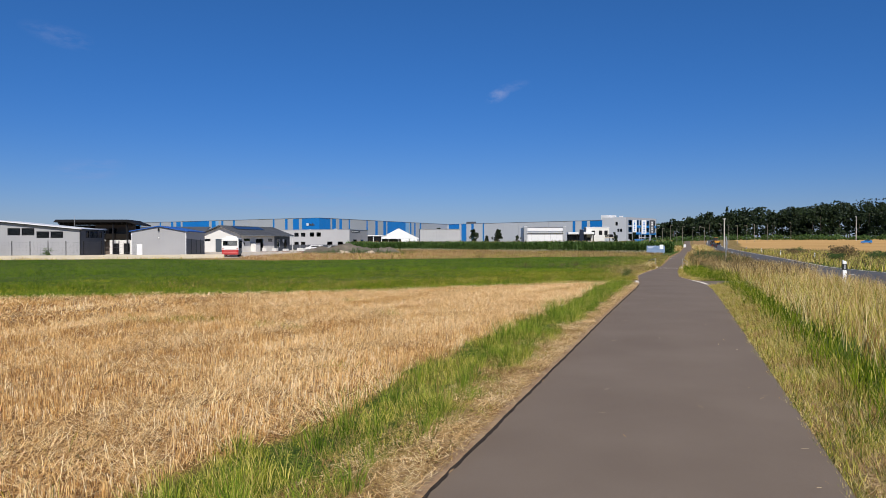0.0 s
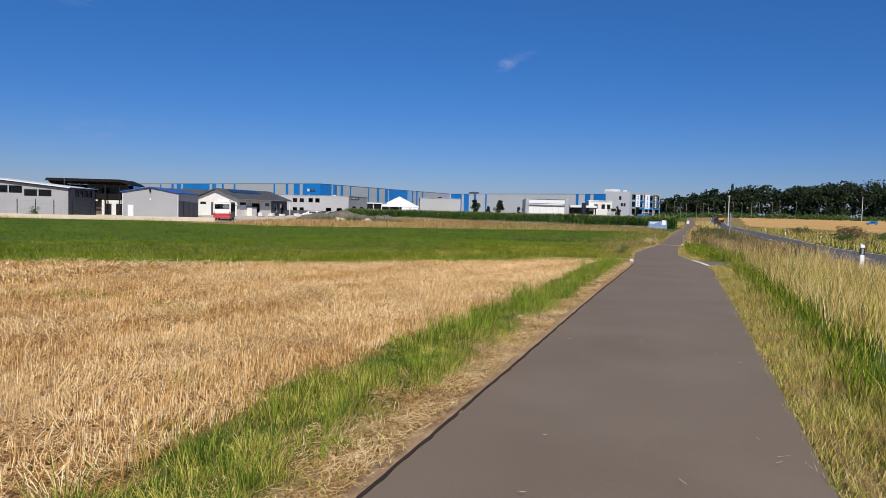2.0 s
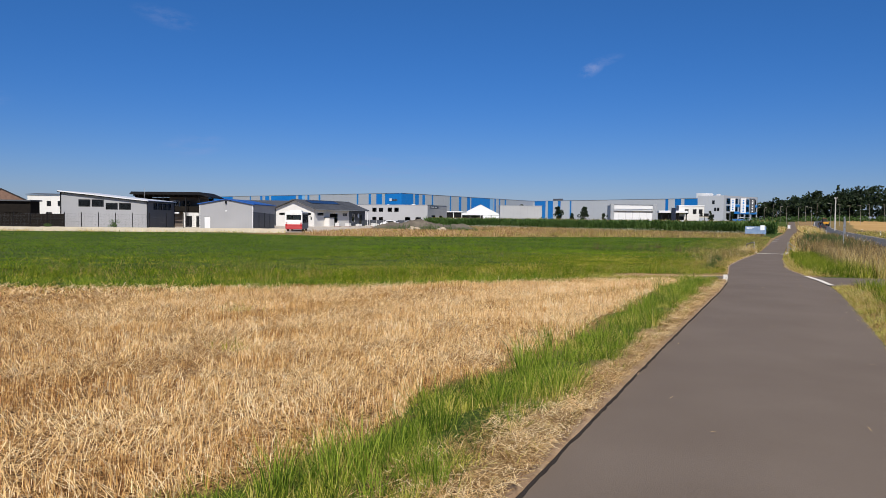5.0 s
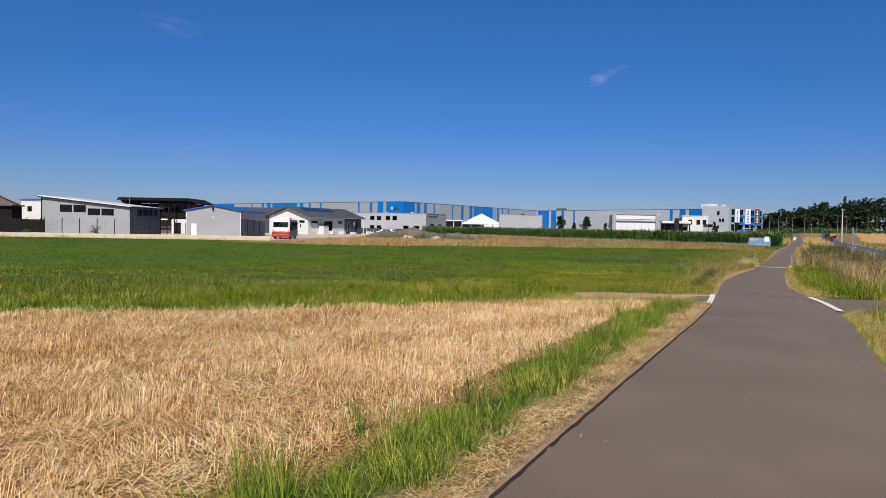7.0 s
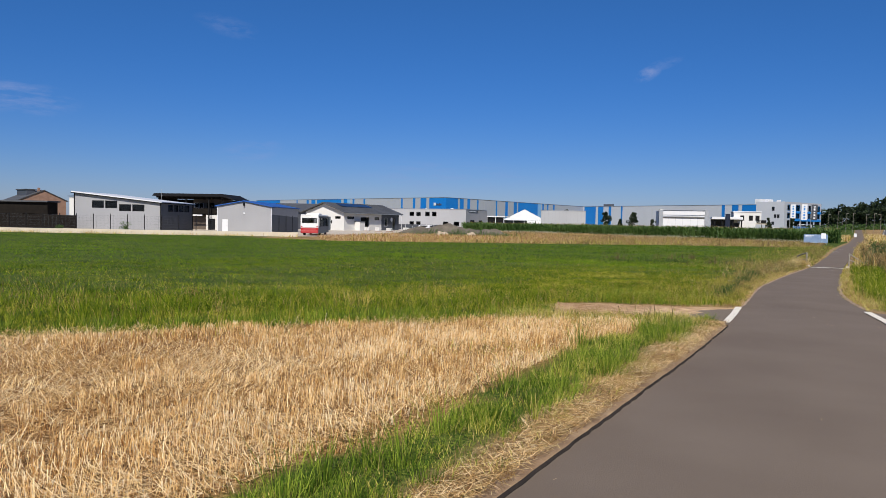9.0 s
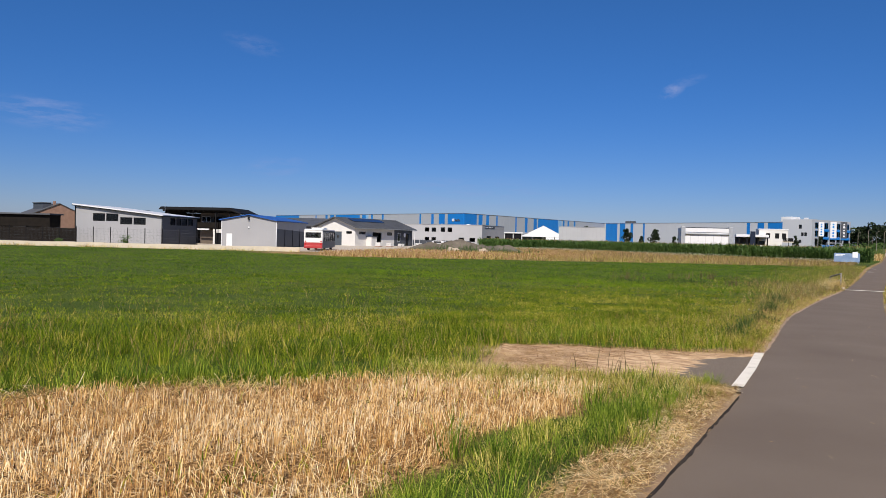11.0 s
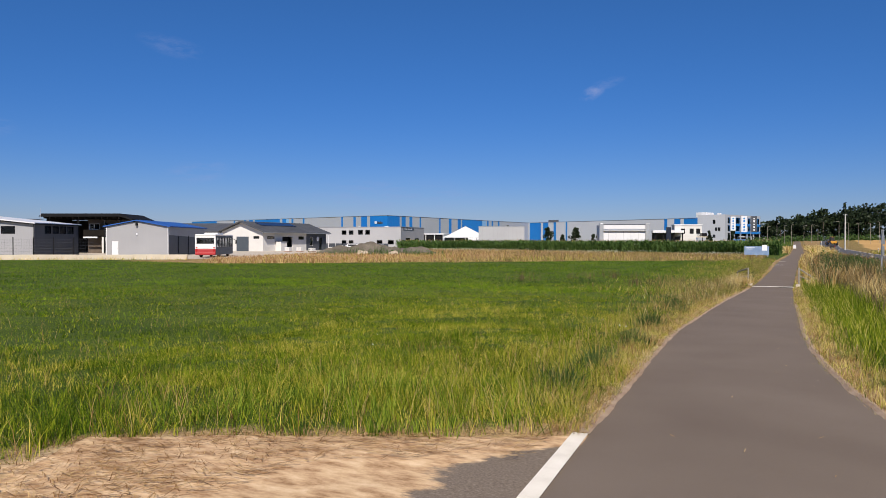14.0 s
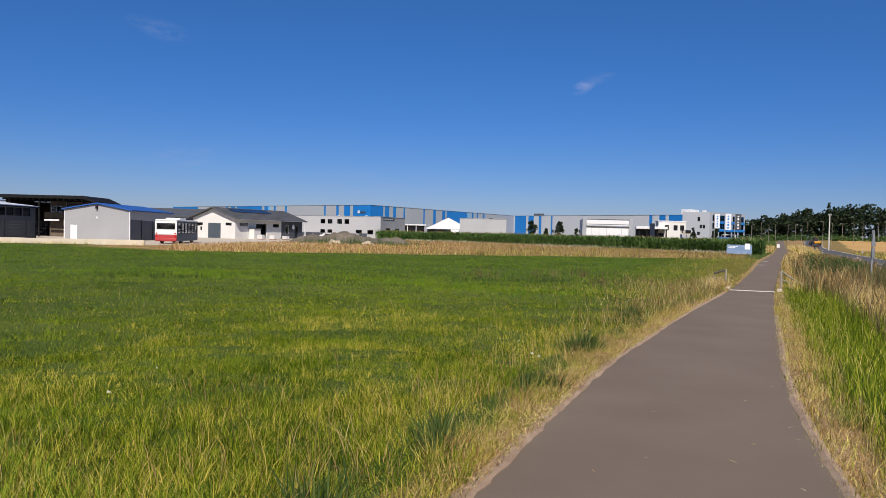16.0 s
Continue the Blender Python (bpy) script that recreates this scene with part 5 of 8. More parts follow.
def timber_house():
    s = thing("timber_shed", -117.5, 77.0, LOW, 26.5, "low dark timber shed with flat roof", "shed")
    W, T = 10.6, 4.2
    wall("wall", s, (0, 0), (W, 0), [(0, T), (W, T)], M["wood_dark"], [(2, 4.6, 0, 2.4), (6.6, 9.2, 0, 2.4)])
    wall("wall", s, (W, 0.22), (W, 2.6), [(0, T), (2.38, T)], M["wood_dark"])
    wall("wall", s, (W - 0.22, 2.6), (0, 2.6), [(0, T), (W - 0.22, T)], M["wood_dark"])
    wall("wall", s, (0, 2.38), (0, 0.22), [(0, T), (2.16, T)], M["wood_dark"])
    box("roof", s, -0.4, W + 0.3, -0.5, 2.9, T, T + 0.22, M["roof_tile"])
    h = thing("brick_house", -220.7, 136.8, LOW, -10.0, "reddish brown brick house with a dark roof and chimney", "house")
    W, D, E, R = 10.0, 12.6, 6.7, 9.5
    wall("wall", h, (0, 0), (W, 0), [(0, E), (W, E)], M["wood_red"], [(1.2, 2.6, 2.4, 4.0), (5.0, 6.8, 2.4, 4.0)])
    window(h, (0, 0.03), (W, 0.03), 1.2, 2.6, 2.4, 4.0, M["white_metal"])
    window(h, (0, 0.03), (W, 0.03), 5.0, 6.8, 2.4, 4.0, M["white_metal"], 1)
    wall("wall", h, (W, 0.22), (W, D), [(0, E), (D / 2 - 0.22, R - 0.15), (D - 0.22, E)], M["wood_red"], [(1.2, 2.2, 3.2, 4.6), (3.4, 4.4, 3.2, 4.6)])
    for a, b in ((1.42, 2.42), (3.62, 4.62)):
        window(h, (W - 0.03, 0), (W - 0.03, D), a, b, 3.2, 4.6, M["white_metal"])
    wall("wall", h, (W - 0.22, D), (0, D), [(0, E), (W - 0.22, E)], M["wood_red"])
    wall("wall", h, (0, D - 0.22), (0, 0.22), [(0, E), (D / 2, R - 0.15), (D - 0.44, E)], M["wood_red"])
    for a in (-0.9, D + 0.6):
        slab_roof("roof", h, [(-1.2, D / 2, R + 0.1), (W + 0.25, D / 2, R + 0.1), (W + 0.25, a, E - 0.25), (-1.2, a, E - 0.25)], 0.2, M["roof_tile"])
    box("dormer", h, 0.6, W - 1.8, 2.2, 4.6, E + 0.3, R + 0.05, M["clad_dark"], "dark clad flat dormer", 0.03)
    box("dormer_roof", h, 0.4, W - 1.6, 1.9, 4.9, R + 0.05, R + 0.25, M["roof_tile"])
    box("chimney", h, W - 1.4, W - 0.8, 5.0, 5.6, R - 0.5, R + 0.7, M["wood_red"])
    w = flat_roof_block("white_house", -204.6, 146.0, 40.0, 15.6, 10.0, 7.6, "white rendered house with a dark low roof behind the halls", M["white_render"], M["white_render"],
                        [(1.6, 2.8, 4.4, 6.0), (5.2, 6.4, 4.4, 6.0), (8.2, 9.4, 4.4, 6.0), (5.0, 6.6, 1.0, 2.6), (11.6, 14.0, 4.4, 6.0)], category="house")
    slab_roof("roof_slope", w, [(-0.4, -0.4, 8.0), (16.0, -0.4, 8.0), (16.0, 10.4, 8.5), (-0.4, 10.4, 8.5)], 0.15, M["roof_tile"])
    b = thing("rear_shed", -123.0, 141.0, LOW, 4.0, "grey shed with dark shallow roof", "shed")
    wall("wall", b, (0, 0), (15, 0), [(0, 4.0), (15, 4.0)], M["clad_dark"], [(1.0, 4.4, 0, 3.2)])
    wall("wall", b, (15, 0.22), (15, 8), [(0, 4.0), (7.78, 4.0)], M["clad_dark"])
    wall("wall", b, (0, 8), (0, 0.2), [(0, 4.0), (7.8, 4.0)], M["clad_dark"])
    slab_roof("roof", b, [(-0.5, -0.5, 4.2), (15.5, -0.5, 4.2), (15.5, 8.5, 5.4), (-0.5, 8.5, 5.4)], 0.2, M["roof_tile"])


timber_house()
r = thing("long_roof_hall", -150.0, 150.0, LOW, 26.5, "dark distant hall roof behind the yard", "industrial hall")
box("body", r, 0, 30, 0, 12, 0, 5.4, M["clad_dark"], "", 0.05)
slab_roof("roof", r, [(-0.5, -0.5, 5.5), (30.5, -0.5, 5.5), (30.5, 6, 6.6), (-0.5, 6, 6.6)], 0.2, M["roof_tile"])


# ---- yard edge, fence, bus ----
def yard_edge():
    w = thing("retaining_wall", -62.5, 88.0, LOW, 35.0, "low pale concrete retaining wall at the yard edge", "wall")
    bm_shared = None
    for k in range(34):
        if bm_shared is None:
            bm = bmesh.new()
            add_box(bm, 0.003, 2.997, -0.2, 0.2, -0.5, 0.60)
            first = part("concrete_block", bm, M["concrete"], w)
            bm_shared = first.data
            ob = first
        else:
            ob = new("concrete_block", bm_shared)
            ob.parent = w
        ob.location = (-3.0 * (k + 1), 0.008 * math.sin(k * 2.1), -0.03 + 0.015 * math.sin(k * 1.7))


yard_edge()


def wire_fence():
    f = thing("wire_fence", -118.0, 67.4, LOW, 26.5, "dark grey steel mesh fence in front of the halls", "fence")
    bm = bmesh.new()
    for k in range(6):
        add_box(bm, 0.05, 2.45, -0.006, 0.006, 0.1 + k * 0.38, 0.109 + k * 0.38)
    for k in range(13):
        add_box(bm, 0.06 + k * 0.198, 0.064 + k * 0.198, -0.004, 0.004, 0.1, 2.05)
    panel = part("mesh_panel", bm, M["clad_dark"], f)
    bm = bmesh.new()
    add_box(bm, -0.045, 0.045, -0.045, 0.045, -0.4, 2.25, 0.01)
    post = part("post", bm, M["black_steel"], f)
    # added panels in the first bays stand in for the dark backdrop behind the mesh
    bm = bmesh.new()
    add_box(bm, 0.06, 2.44, 0.01, 0.02, 0.12, 1.95)
    strip = part("screen", bm, M["wood_dark"], f, "added dark panel behind the mesh for the dark backdrop")
    for k in range(18):
        for src in (panel, post) + ((strip,) if k < 10 else ()):
            if k:
                ob = new(src.name.split(".")[0], src.data)
                ob.parent = f
                ob.location = (2.5 * k, 0, 0.3)
    panel.location = post.location = strip.location = (0, 0, 0.3)


wire_fence()


def wheel(parent, x, y, r, w, axis="x"):
    bm = bmesh.new()
    bmesh.ops.create_cone(bm, cap_ends=True, segments=20, radius1=r, radius2=r, depth=w, matrix=pose(x, y, r, 0, 90, 0))
    bmesh.ops.bevel(bm, geom=[e for e in bm.edges if e.calc_face_angle(0) > 1.2], offset=0.04, segments=2, affect="EDGES")
    t = part("wheel", bm, M["rubber"], parent, "black rubber tyre")
    bm = bmesh.new()
    bmesh.ops.create_cone(bm, cap_ends=True, segments=14, radius1=r * 0.55, radius2=r * 0.5, depth=w + 0.03, matrix=pose(x, y, r, 0, 90, 0))
    part("rim", bm, M["zinc"], t)


def city_bus():
    b = thing("bus", -66.9, 93.45, LOW + 0.03, 32.0, "white city bus with red lower panels parked in the yard", "bus")
    W, L, H = 2.5, 11.2, 2.95
    wl = [(0.5 + k * 1.75, 2.15 + k * 1.75, 1.25, 2.6) for k in range(6)]
    bm = bmesh.new()
    add_box(bm, 0, W, 0.0, L, 0.32, 1.12, 0.07)
    part("lower_body", bm, M["red_paint"], b, "red lower body panels")
    # dark cover over the red: shade of this side put into the colour
    box("side_skirt", b, W + 0.002, W + 0.03, 0.12, L - 0.1, 0.34, 1.13, M["door_shade_grey"], "lower side panel with the bus's shaded side painted dark", 0.01)
    rear = (0.18, W - 0.18, 1.75, 2.5)
    wall("rear_wall", b, (0, 0.02), (W, 0.02), [(0, 2.75), (W, 2.75)], M["white_paint"], [rear], 0.08, 1.12)
    # right side only: white paint darkened to imitate its shade
    wall("side_wall", b, (W, 0.1), (W, L), [(0, 2.75), (L - 0.1, 2.75)], M["door_shade_grey"], wl, 0.08, 1.12, label="side panels with the bus's shaded side painted dark")
    wall("front_wall", b, (W - 0.08, L), (0, L), [(0, 2.75), (W - 0.08, 2.75)], M["white_paint"], [(0.2, 2.2, 1.3, 2.5)], 0.08, 1.12)
    wall("side_wall", b, (0, L - 0.08), (0, 0.1), [(0, 2.75), (L - 0.18, 2.75)], M["white_paint"], wl, 0.08, 1.12)
    window(b, (0, 0.03), (W, 0.03), *rear, M["plastic_black"])
    for q in wl:
        window(b, (W - 0.01, 0.1), (W - 0.01, L), *q, M["plastic_black"])
        window(b, (0.01, L - 0.08), (0.01, 0.1), *q, M["plastic_black"])
    box("roof", b, 0, W, 0.0, L, 2.75, H, M["white_paint"], "", 0.09)
    box("roof_unit", b, 0.4, W - 0.4, 3.2, 6.4, H, H + 0.22, M["white_paint"], "", 0.06)
    box("bumper", b, 0.03, W - 0.03, -0.09, 0.05, 0.38, 0.7, M["red_paint"], "red rear bumper", 0.03)
    box("engine_flap", b, 0.3, W - 0.3, -0.02, 0.0, 1.15, 1.65, M["white_paint"])
    for x in (0.1, W - 0.28):
        for z in (0.78, 0.95, 1.2):
            box("tail_lamp", b, x, x + 0.18, -0.025, 0.0, z, z + 0.14, M["lamp_red"], "red tail lamp")
    box("floor", b, 0.1, W - 0.1, 0.1, L - 0.1, 0.9, 1.0, M["plastic_black"])
    for y in (2.6, 8.4):
        for x in (0.15, W - 0.15):
            wheel(b, x, y, 0.48, 0.3)
    arm = rod("mirror_arm", b, (W, L - 0.1, 2.4), (W + 0.45, L + 0.1, 2.2), 0.03, M["plastic_black"])
    box("mirror", arm, W + 0.35, W + 0.55, L + 0.05, L + 0.18, 1.7, 2.2, M["plastic_black"], "", 0.03)


city_bus()


# ---- vegetation ----
RNG = np.random.default_rng(11)


def blades(name, xy, height, width, lean, mat, label, category, lean_dir=None, segs=2, droop=0.5, sink=0.02, lift=None):
    """Many thin blades as one object; every blade is an island of its own. segs 0: straight cut stalks."""
    n = len(xy)
    x, y = xy[:, 0], xy[:, 1]
    z = level(x, y) - sink + (0 if lift is None else lift)
    h = np.broadcast_to(height, n)
    w = np.broadcast_to(width, n) * 0.5
    face = RNG.uniform(0, np.pi, n)
    d = RNG.uniform(0, 2 * np.pi, n) if lean_dir is None else lean_dir + RNG.normal(0, 0.7, n)
    k = np.abs(np.broadcast_to(lean, n) * (0.4 + RNG.random(n)))
    side = np.stack([np.cos(face) * w, np.sin(face) * w, np.zeros(n)], 1)
    base = np.stack([x, y, z], 1)
    off = np.stack([np.cos(d) * k * h, np.sin(d) * k * h, np.zeros(n)], 1)
    up = np.zeros((n, 3))
    up[:, 2] = h / np.sqrt(1 + 0.5 * k * k)
    if segs == 0:
        top = base + off + up
        v = np.stack([base - side, base + side, top + side, top - side], 1).reshape(-1, 3)
        i = np.arange(n) * 4
        t = np.stack([i, i + 1, i + 2, i, i + 2, i + 3], 1).reshape(-1, 3)
    elif segs == 1:
        v = np.stack([base - side, base + side, base + off + up], 1).reshape(-1, 3)
        i = np.arange(n) * 3
        t = np.stack([i, i + 1, i + 2], 1)
    else:
        mid = base + off * (0.5 - 0.28 * droop) + up * 0.58
        tip = base + off + up * np.where(k[:, None] > 0.6, 0.85, 1.0)
        v = np.stack([base - side, base + side, mid - side * 0.75, mid + side * 0.75, tip], 1).reshape(-1, 3)
        i = np.arange(n) * 5
        t = np.stack([i, i + 1, i + 3, i, i + 3, i + 2, i + 2, i + 3, i + 4], 1).reshape(-1, 3)
    ob = tri_mesh(name, v, t, mat)
    return tagged(ob, label, category, kind="stuff")


def strewn(name, p, length, width, mat, label, category, lift=0.03, main=None):
    """Straws lying flat."""
    n = len(p)
    a = RNG.uniform(0, np.pi, n) if main is None else main + RNG.normal(0, 0.45, n)
    L = length * RNG.uniform(0.35, 1.3, n)
    d = np.stack([np.cos(a), np.sin(a), np.zeros(n)], 1) * L[:, None] / 2
    s = np.stack([-np.sin(a), np.cos(a), np.zeros(n)], 1) * width / 2
    base = np.stack([p[:, 0], p[:, 1], level(p[:, 0], p[:, 1]) + lift + RNG.uniform(0, 0.02, n)], 1)
    tilt = np.zeros((n, 3))
    tilt[:, 2] = np.abs(RNG.normal(0, 0.008, n))
    v = np.stack([base - d - s, base - d + s, base + d + s + tilt, base + d - s + tilt], 1).reshape(-1, 3)
    i = np.arange(n) * 4
    t = np.stack([i, i + 1, i + 2, i, i + 2, i + 3], 1).reshape(-1, 3)
    return tagged(tri_mesh(name, v, t, M[mat]), label, category, kind="stuff")


def scatter(n, x0, x1, y0, y1, near=None, power=1.0):
    """Random places in a box of the plan; near: metres from the path within which they lie densest."""
    if near is None:
        return np.stack([RNG.uniform(x0, x1, n), RNG.uniform(y0, y1, n)], 1)
    out = []
    got = 0
    while got < n:
        p = np.stack([RNG.uniform(x0, x1, n), RNG.uniform(y0, y1, n)], 1)
        keep = RNG.random(n) < (near / (near + np.abs(p[:, 0]))) ** power
        out.append(p[keep])
        got += int(keep.sum())
    return np.concatenate(out)[:n]


def clumped(p, size, seed, bias=0.0):
    """Thins places out into tufts."""
    return p[RNG.random(len(p)) < np.clip(0.55 + bias + 0.6 * wander(p[:, 0], p[:, 1], size, seed), 0.04, 1)]


def tussocks(name, centres, each, radius, height, width, mat, label):
    """Tufts of grass that fan out from their centres."""
    n = len(centres)
    h = height * RNG.uniform(0.6, 1.4, n)
    k = n * each
    turn = RNG.uniform(0, 2 * np.pi, k)
    r = np.abs(RNG.normal(0, 1, k)) * radius
    p = np.repeat(centres, each, axis=0) + np.stack([np.cos(turn), np.sin(turn)], 1) * r[:, None]
    return blades(name, p, np.repeat(h, each) * RNG.uniform(0.6, 1.15, k), width, 0.2 + 0.35 * r / radius, M[mat], label, "grass", lean_dir=turn)


# stubble: stalks in drilled rows along the path, flattened in patches, with pale swaths of loose straw
def swaths(x, y):
    """How much of the chopped straw of the harvester's swaths lies here: 0 to 1."""
    u = (x - 0.13 * y + 5.35 + 0.35 * wander(x, y, 2.6, 3.0)) / 3.0
    line = np.exp(-((u - np.round(u)) / 0.15) ** 2)
    return line * np.clip(0.75 + 0.5 * wander(x, y * 0.5, 1.3, 6.0), 0, 1) * (1 - 0.35 * smooth_step(13, 18, y))


def trampled(x, y):
    """Where the stalks are bent over: patches, most of all near the far end of the field."""
    w = wander(x, y, 0.55, 8.0) + 0.6 * wander(x, y, 1.7, 1.0)
    return w > 0.40 - 0.60 * smooth_step(11, 16, y) * smooth_step(-3.6, -5.5, x) + 0.6 * smooth_step(21, 25, y)


def stubble():
    for n, x0, x1, y0, y1, wide in ((92000, -11.0, -2.5, 0.5, 30.0, 0.0042), (42000, -34.0, -11.0, 2.0, 23.0, 0.0125)):
        p = scatter(n, x0, x1, y0, y1)
        p[:, 0] = np.round(p[:, 0] / 0.145) * 0.145 + RNG.normal(0, 0.022, n)
        p = p[in_stubble(p[:, 0], p[:, 1])]
        x, y = p[:, 0], p[:, 1]
        pale, bent = swaths(x, y), trampled(x, y)
        holes = wander(x, y, 0.17, 6.0) + 0.8 * wander(x, y, 0.62, 2.0)
        keep = (RNG.random(len(p)) < 0.72 - 0.25 * pale + 0.2 * wander(x, y * 0.2, 0.5, 9.0)) & (holes < 0.95 + 0.5 * smooth_step(20, 25, y))
        p, pale, bent = p[keep], pale[keep], bent[keep]
        m = len(p)
        lean = np.where(bent, RNG.uniform(0.5, 2.0, m), RNG.uniform(0.05, 0.38, m))
        way = np.where(bent, 0.4 + 1.6 * wander(p[:, 0], p[:, 1], 1.1, 3.0), RNG.normal(0.2, 1.0, m))
        h = (0.115 - 0.03 * pale) * RNG.uniform(0.75, 1.2, m) * np.where(bent, 0.7, 1.0) * (1 + 0.22 * wander(p[:, 0], p[:, 1], 0.6, 4.0))
        each = RNG.integers(2, 7, m)
        q = np.repeat(p, each, axis=0) + RNG.normal(0, 0.016, (each.sum(), 2))
        k = len(q)
        tall, thick = np.repeat(h, each) * RNG.uniform(0.85, 1.1, k), wide * RNG.uniform(0.7, 1.3, k)
        lean, way = np.repeat(lean, each) * RNG.uniform(0.7, 1.3, k), np.repeat(way, each)
        worn = np.repeat(RNG.random(m) < np.clip(0.92 - 1.05 * pale + 0.5 * wander(p[:, 0] - 0.13 * p[:, 1], p[:, 1] * 0.22, 0.8, 1.0) - 0.30 * smooth_step(17, 23, p[:, 1]) - 0.5 * smooth_step(-6.5, -3.6, p[:, 0]), 0.03, 0.95), each)
        for mask, mat, label in ((~worn, "stubble", "cut golden straw stubble standing in rows"), (worn, "stubble_brown", "weathered brown stubble standing in rows")):
            blades("stubble_stalks", q[mask], tall[mask], thick[mask], lean[mask], M[mat], label, "stubble", lean_dir=way[mask], segs=0)
    for n, x0, x1, y0, y1, ln, wd in ((265000, -11.0, -2.5, 0.5, 29.5, 0.115, 0.0042), (56000, -30.0, -11.0, 2.0, 23.0, 0.24, 0.012)):
        p = scatter(n, x0, x1, y0, y1)
        p = p[in_stubble(p[:, 0], p[:, 1])]
        thick = np.where(wander(p[:, 0], p[:, 1], 0.17, 6.0) + 0.8 * wander(p[:, 0], p[:, 1], 0.62, 2.0) > 1.0, -0.3, 0.16) + 1.0 * swaths(p[:, 0], p[:, 1]) + 0.42 * trampled(p[:, 0], p[:, 1]) + 0.12 * wander(p[:, 0], p[:, 1], 0.3, 5.0) + 0.35 * smooth_step(-6.5, -4.0, p[:, 0])
        p = p[RNG.random(len(p)) < np.clip(thick, 0.04, 1) * (1 - 0.6 * smooth_step(20, 26, p[:, 1]))]
        n = len(p)
        a = 0.6 + 1.3 * wander(p[:, 0], p[:, 1], 0.5, 3.0) + RNG.normal(0, 0.55, n)
        L = ln * RNG.uniform(0.4, 1.4, n)
        d = np.stack([np.cos(a), np.sin(a), np.zeros(n)], 1) * L[:, None] / 2
        s = np.stack([-np.sin(a), np.cos(a), np.zeros(n)], 1) * wd / 2
        base = np.stack([p[:, 0], p[:, 1], level(p[:, 0], p[:, 1]) + RNG.uniform(0.02, 0.115, n)], 1)
        tilt = np.zeros((n, 3))
        tilt[:, 2] = RNG.normal(0, 0.028, n)
        v = np.stack([base - d - s - tilt, base - d + s - tilt, base + d + s + tilt, base + d - s + tilt], 1).reshape(-1, 3)
        i = np.arange(n) * 4
        t = np.stack([i, i + 1, i + 2, i, i + 2, i + 3], 1).reshape(-1, 3)
        tagged(tri_mesh("loose_straw", v, t, M["straw"]), "loose pale straw lying between the stubble rows", "straw", kind="stuff")


stubble()


def stubble_tufts():
    """Knots of weathered and of bleached stalks that stand out of the rows."""
    p = scatter(26000, -34.0, -3.0, 7.0, 28.0)
    p = p[in_stubble(p[:, 0], p[:, 1])]
    u, v = p[:, 0] - 0.13 * p[:, 1], p[:, 1]
    kind = wander(u, v * 0.35, 0.55, 7.0) + 0.6 * wander(u, v * 0.5, 1.8, 2.0) + RNG.normal(0, 0.4, len(p))
    h = RNG.uniform(0.08, 0.15, len(p))
    wide = np.interp(np.abs(p[:, 0]), [3, 10, 34], [0.006, 0.012, 0.03])
    for m, mat, label in ((kind < -0.5, "dead", "knots of dark weathered stalks in the stubble"), (kind > 0.7, "straw", "knots of bleached stalks in the stubble")):
        q = np.repeat(p[m], 3, axis=0) + RNG.normal(0, 0.02, (3 * int(m.sum()), 2))
        blades("stubble_stalks", q, np.repeat(h[m], 3), np.repeat(wide[m], 3), 0.5, M[mat], label, "stubble", segs=1)


stubble_tufts()


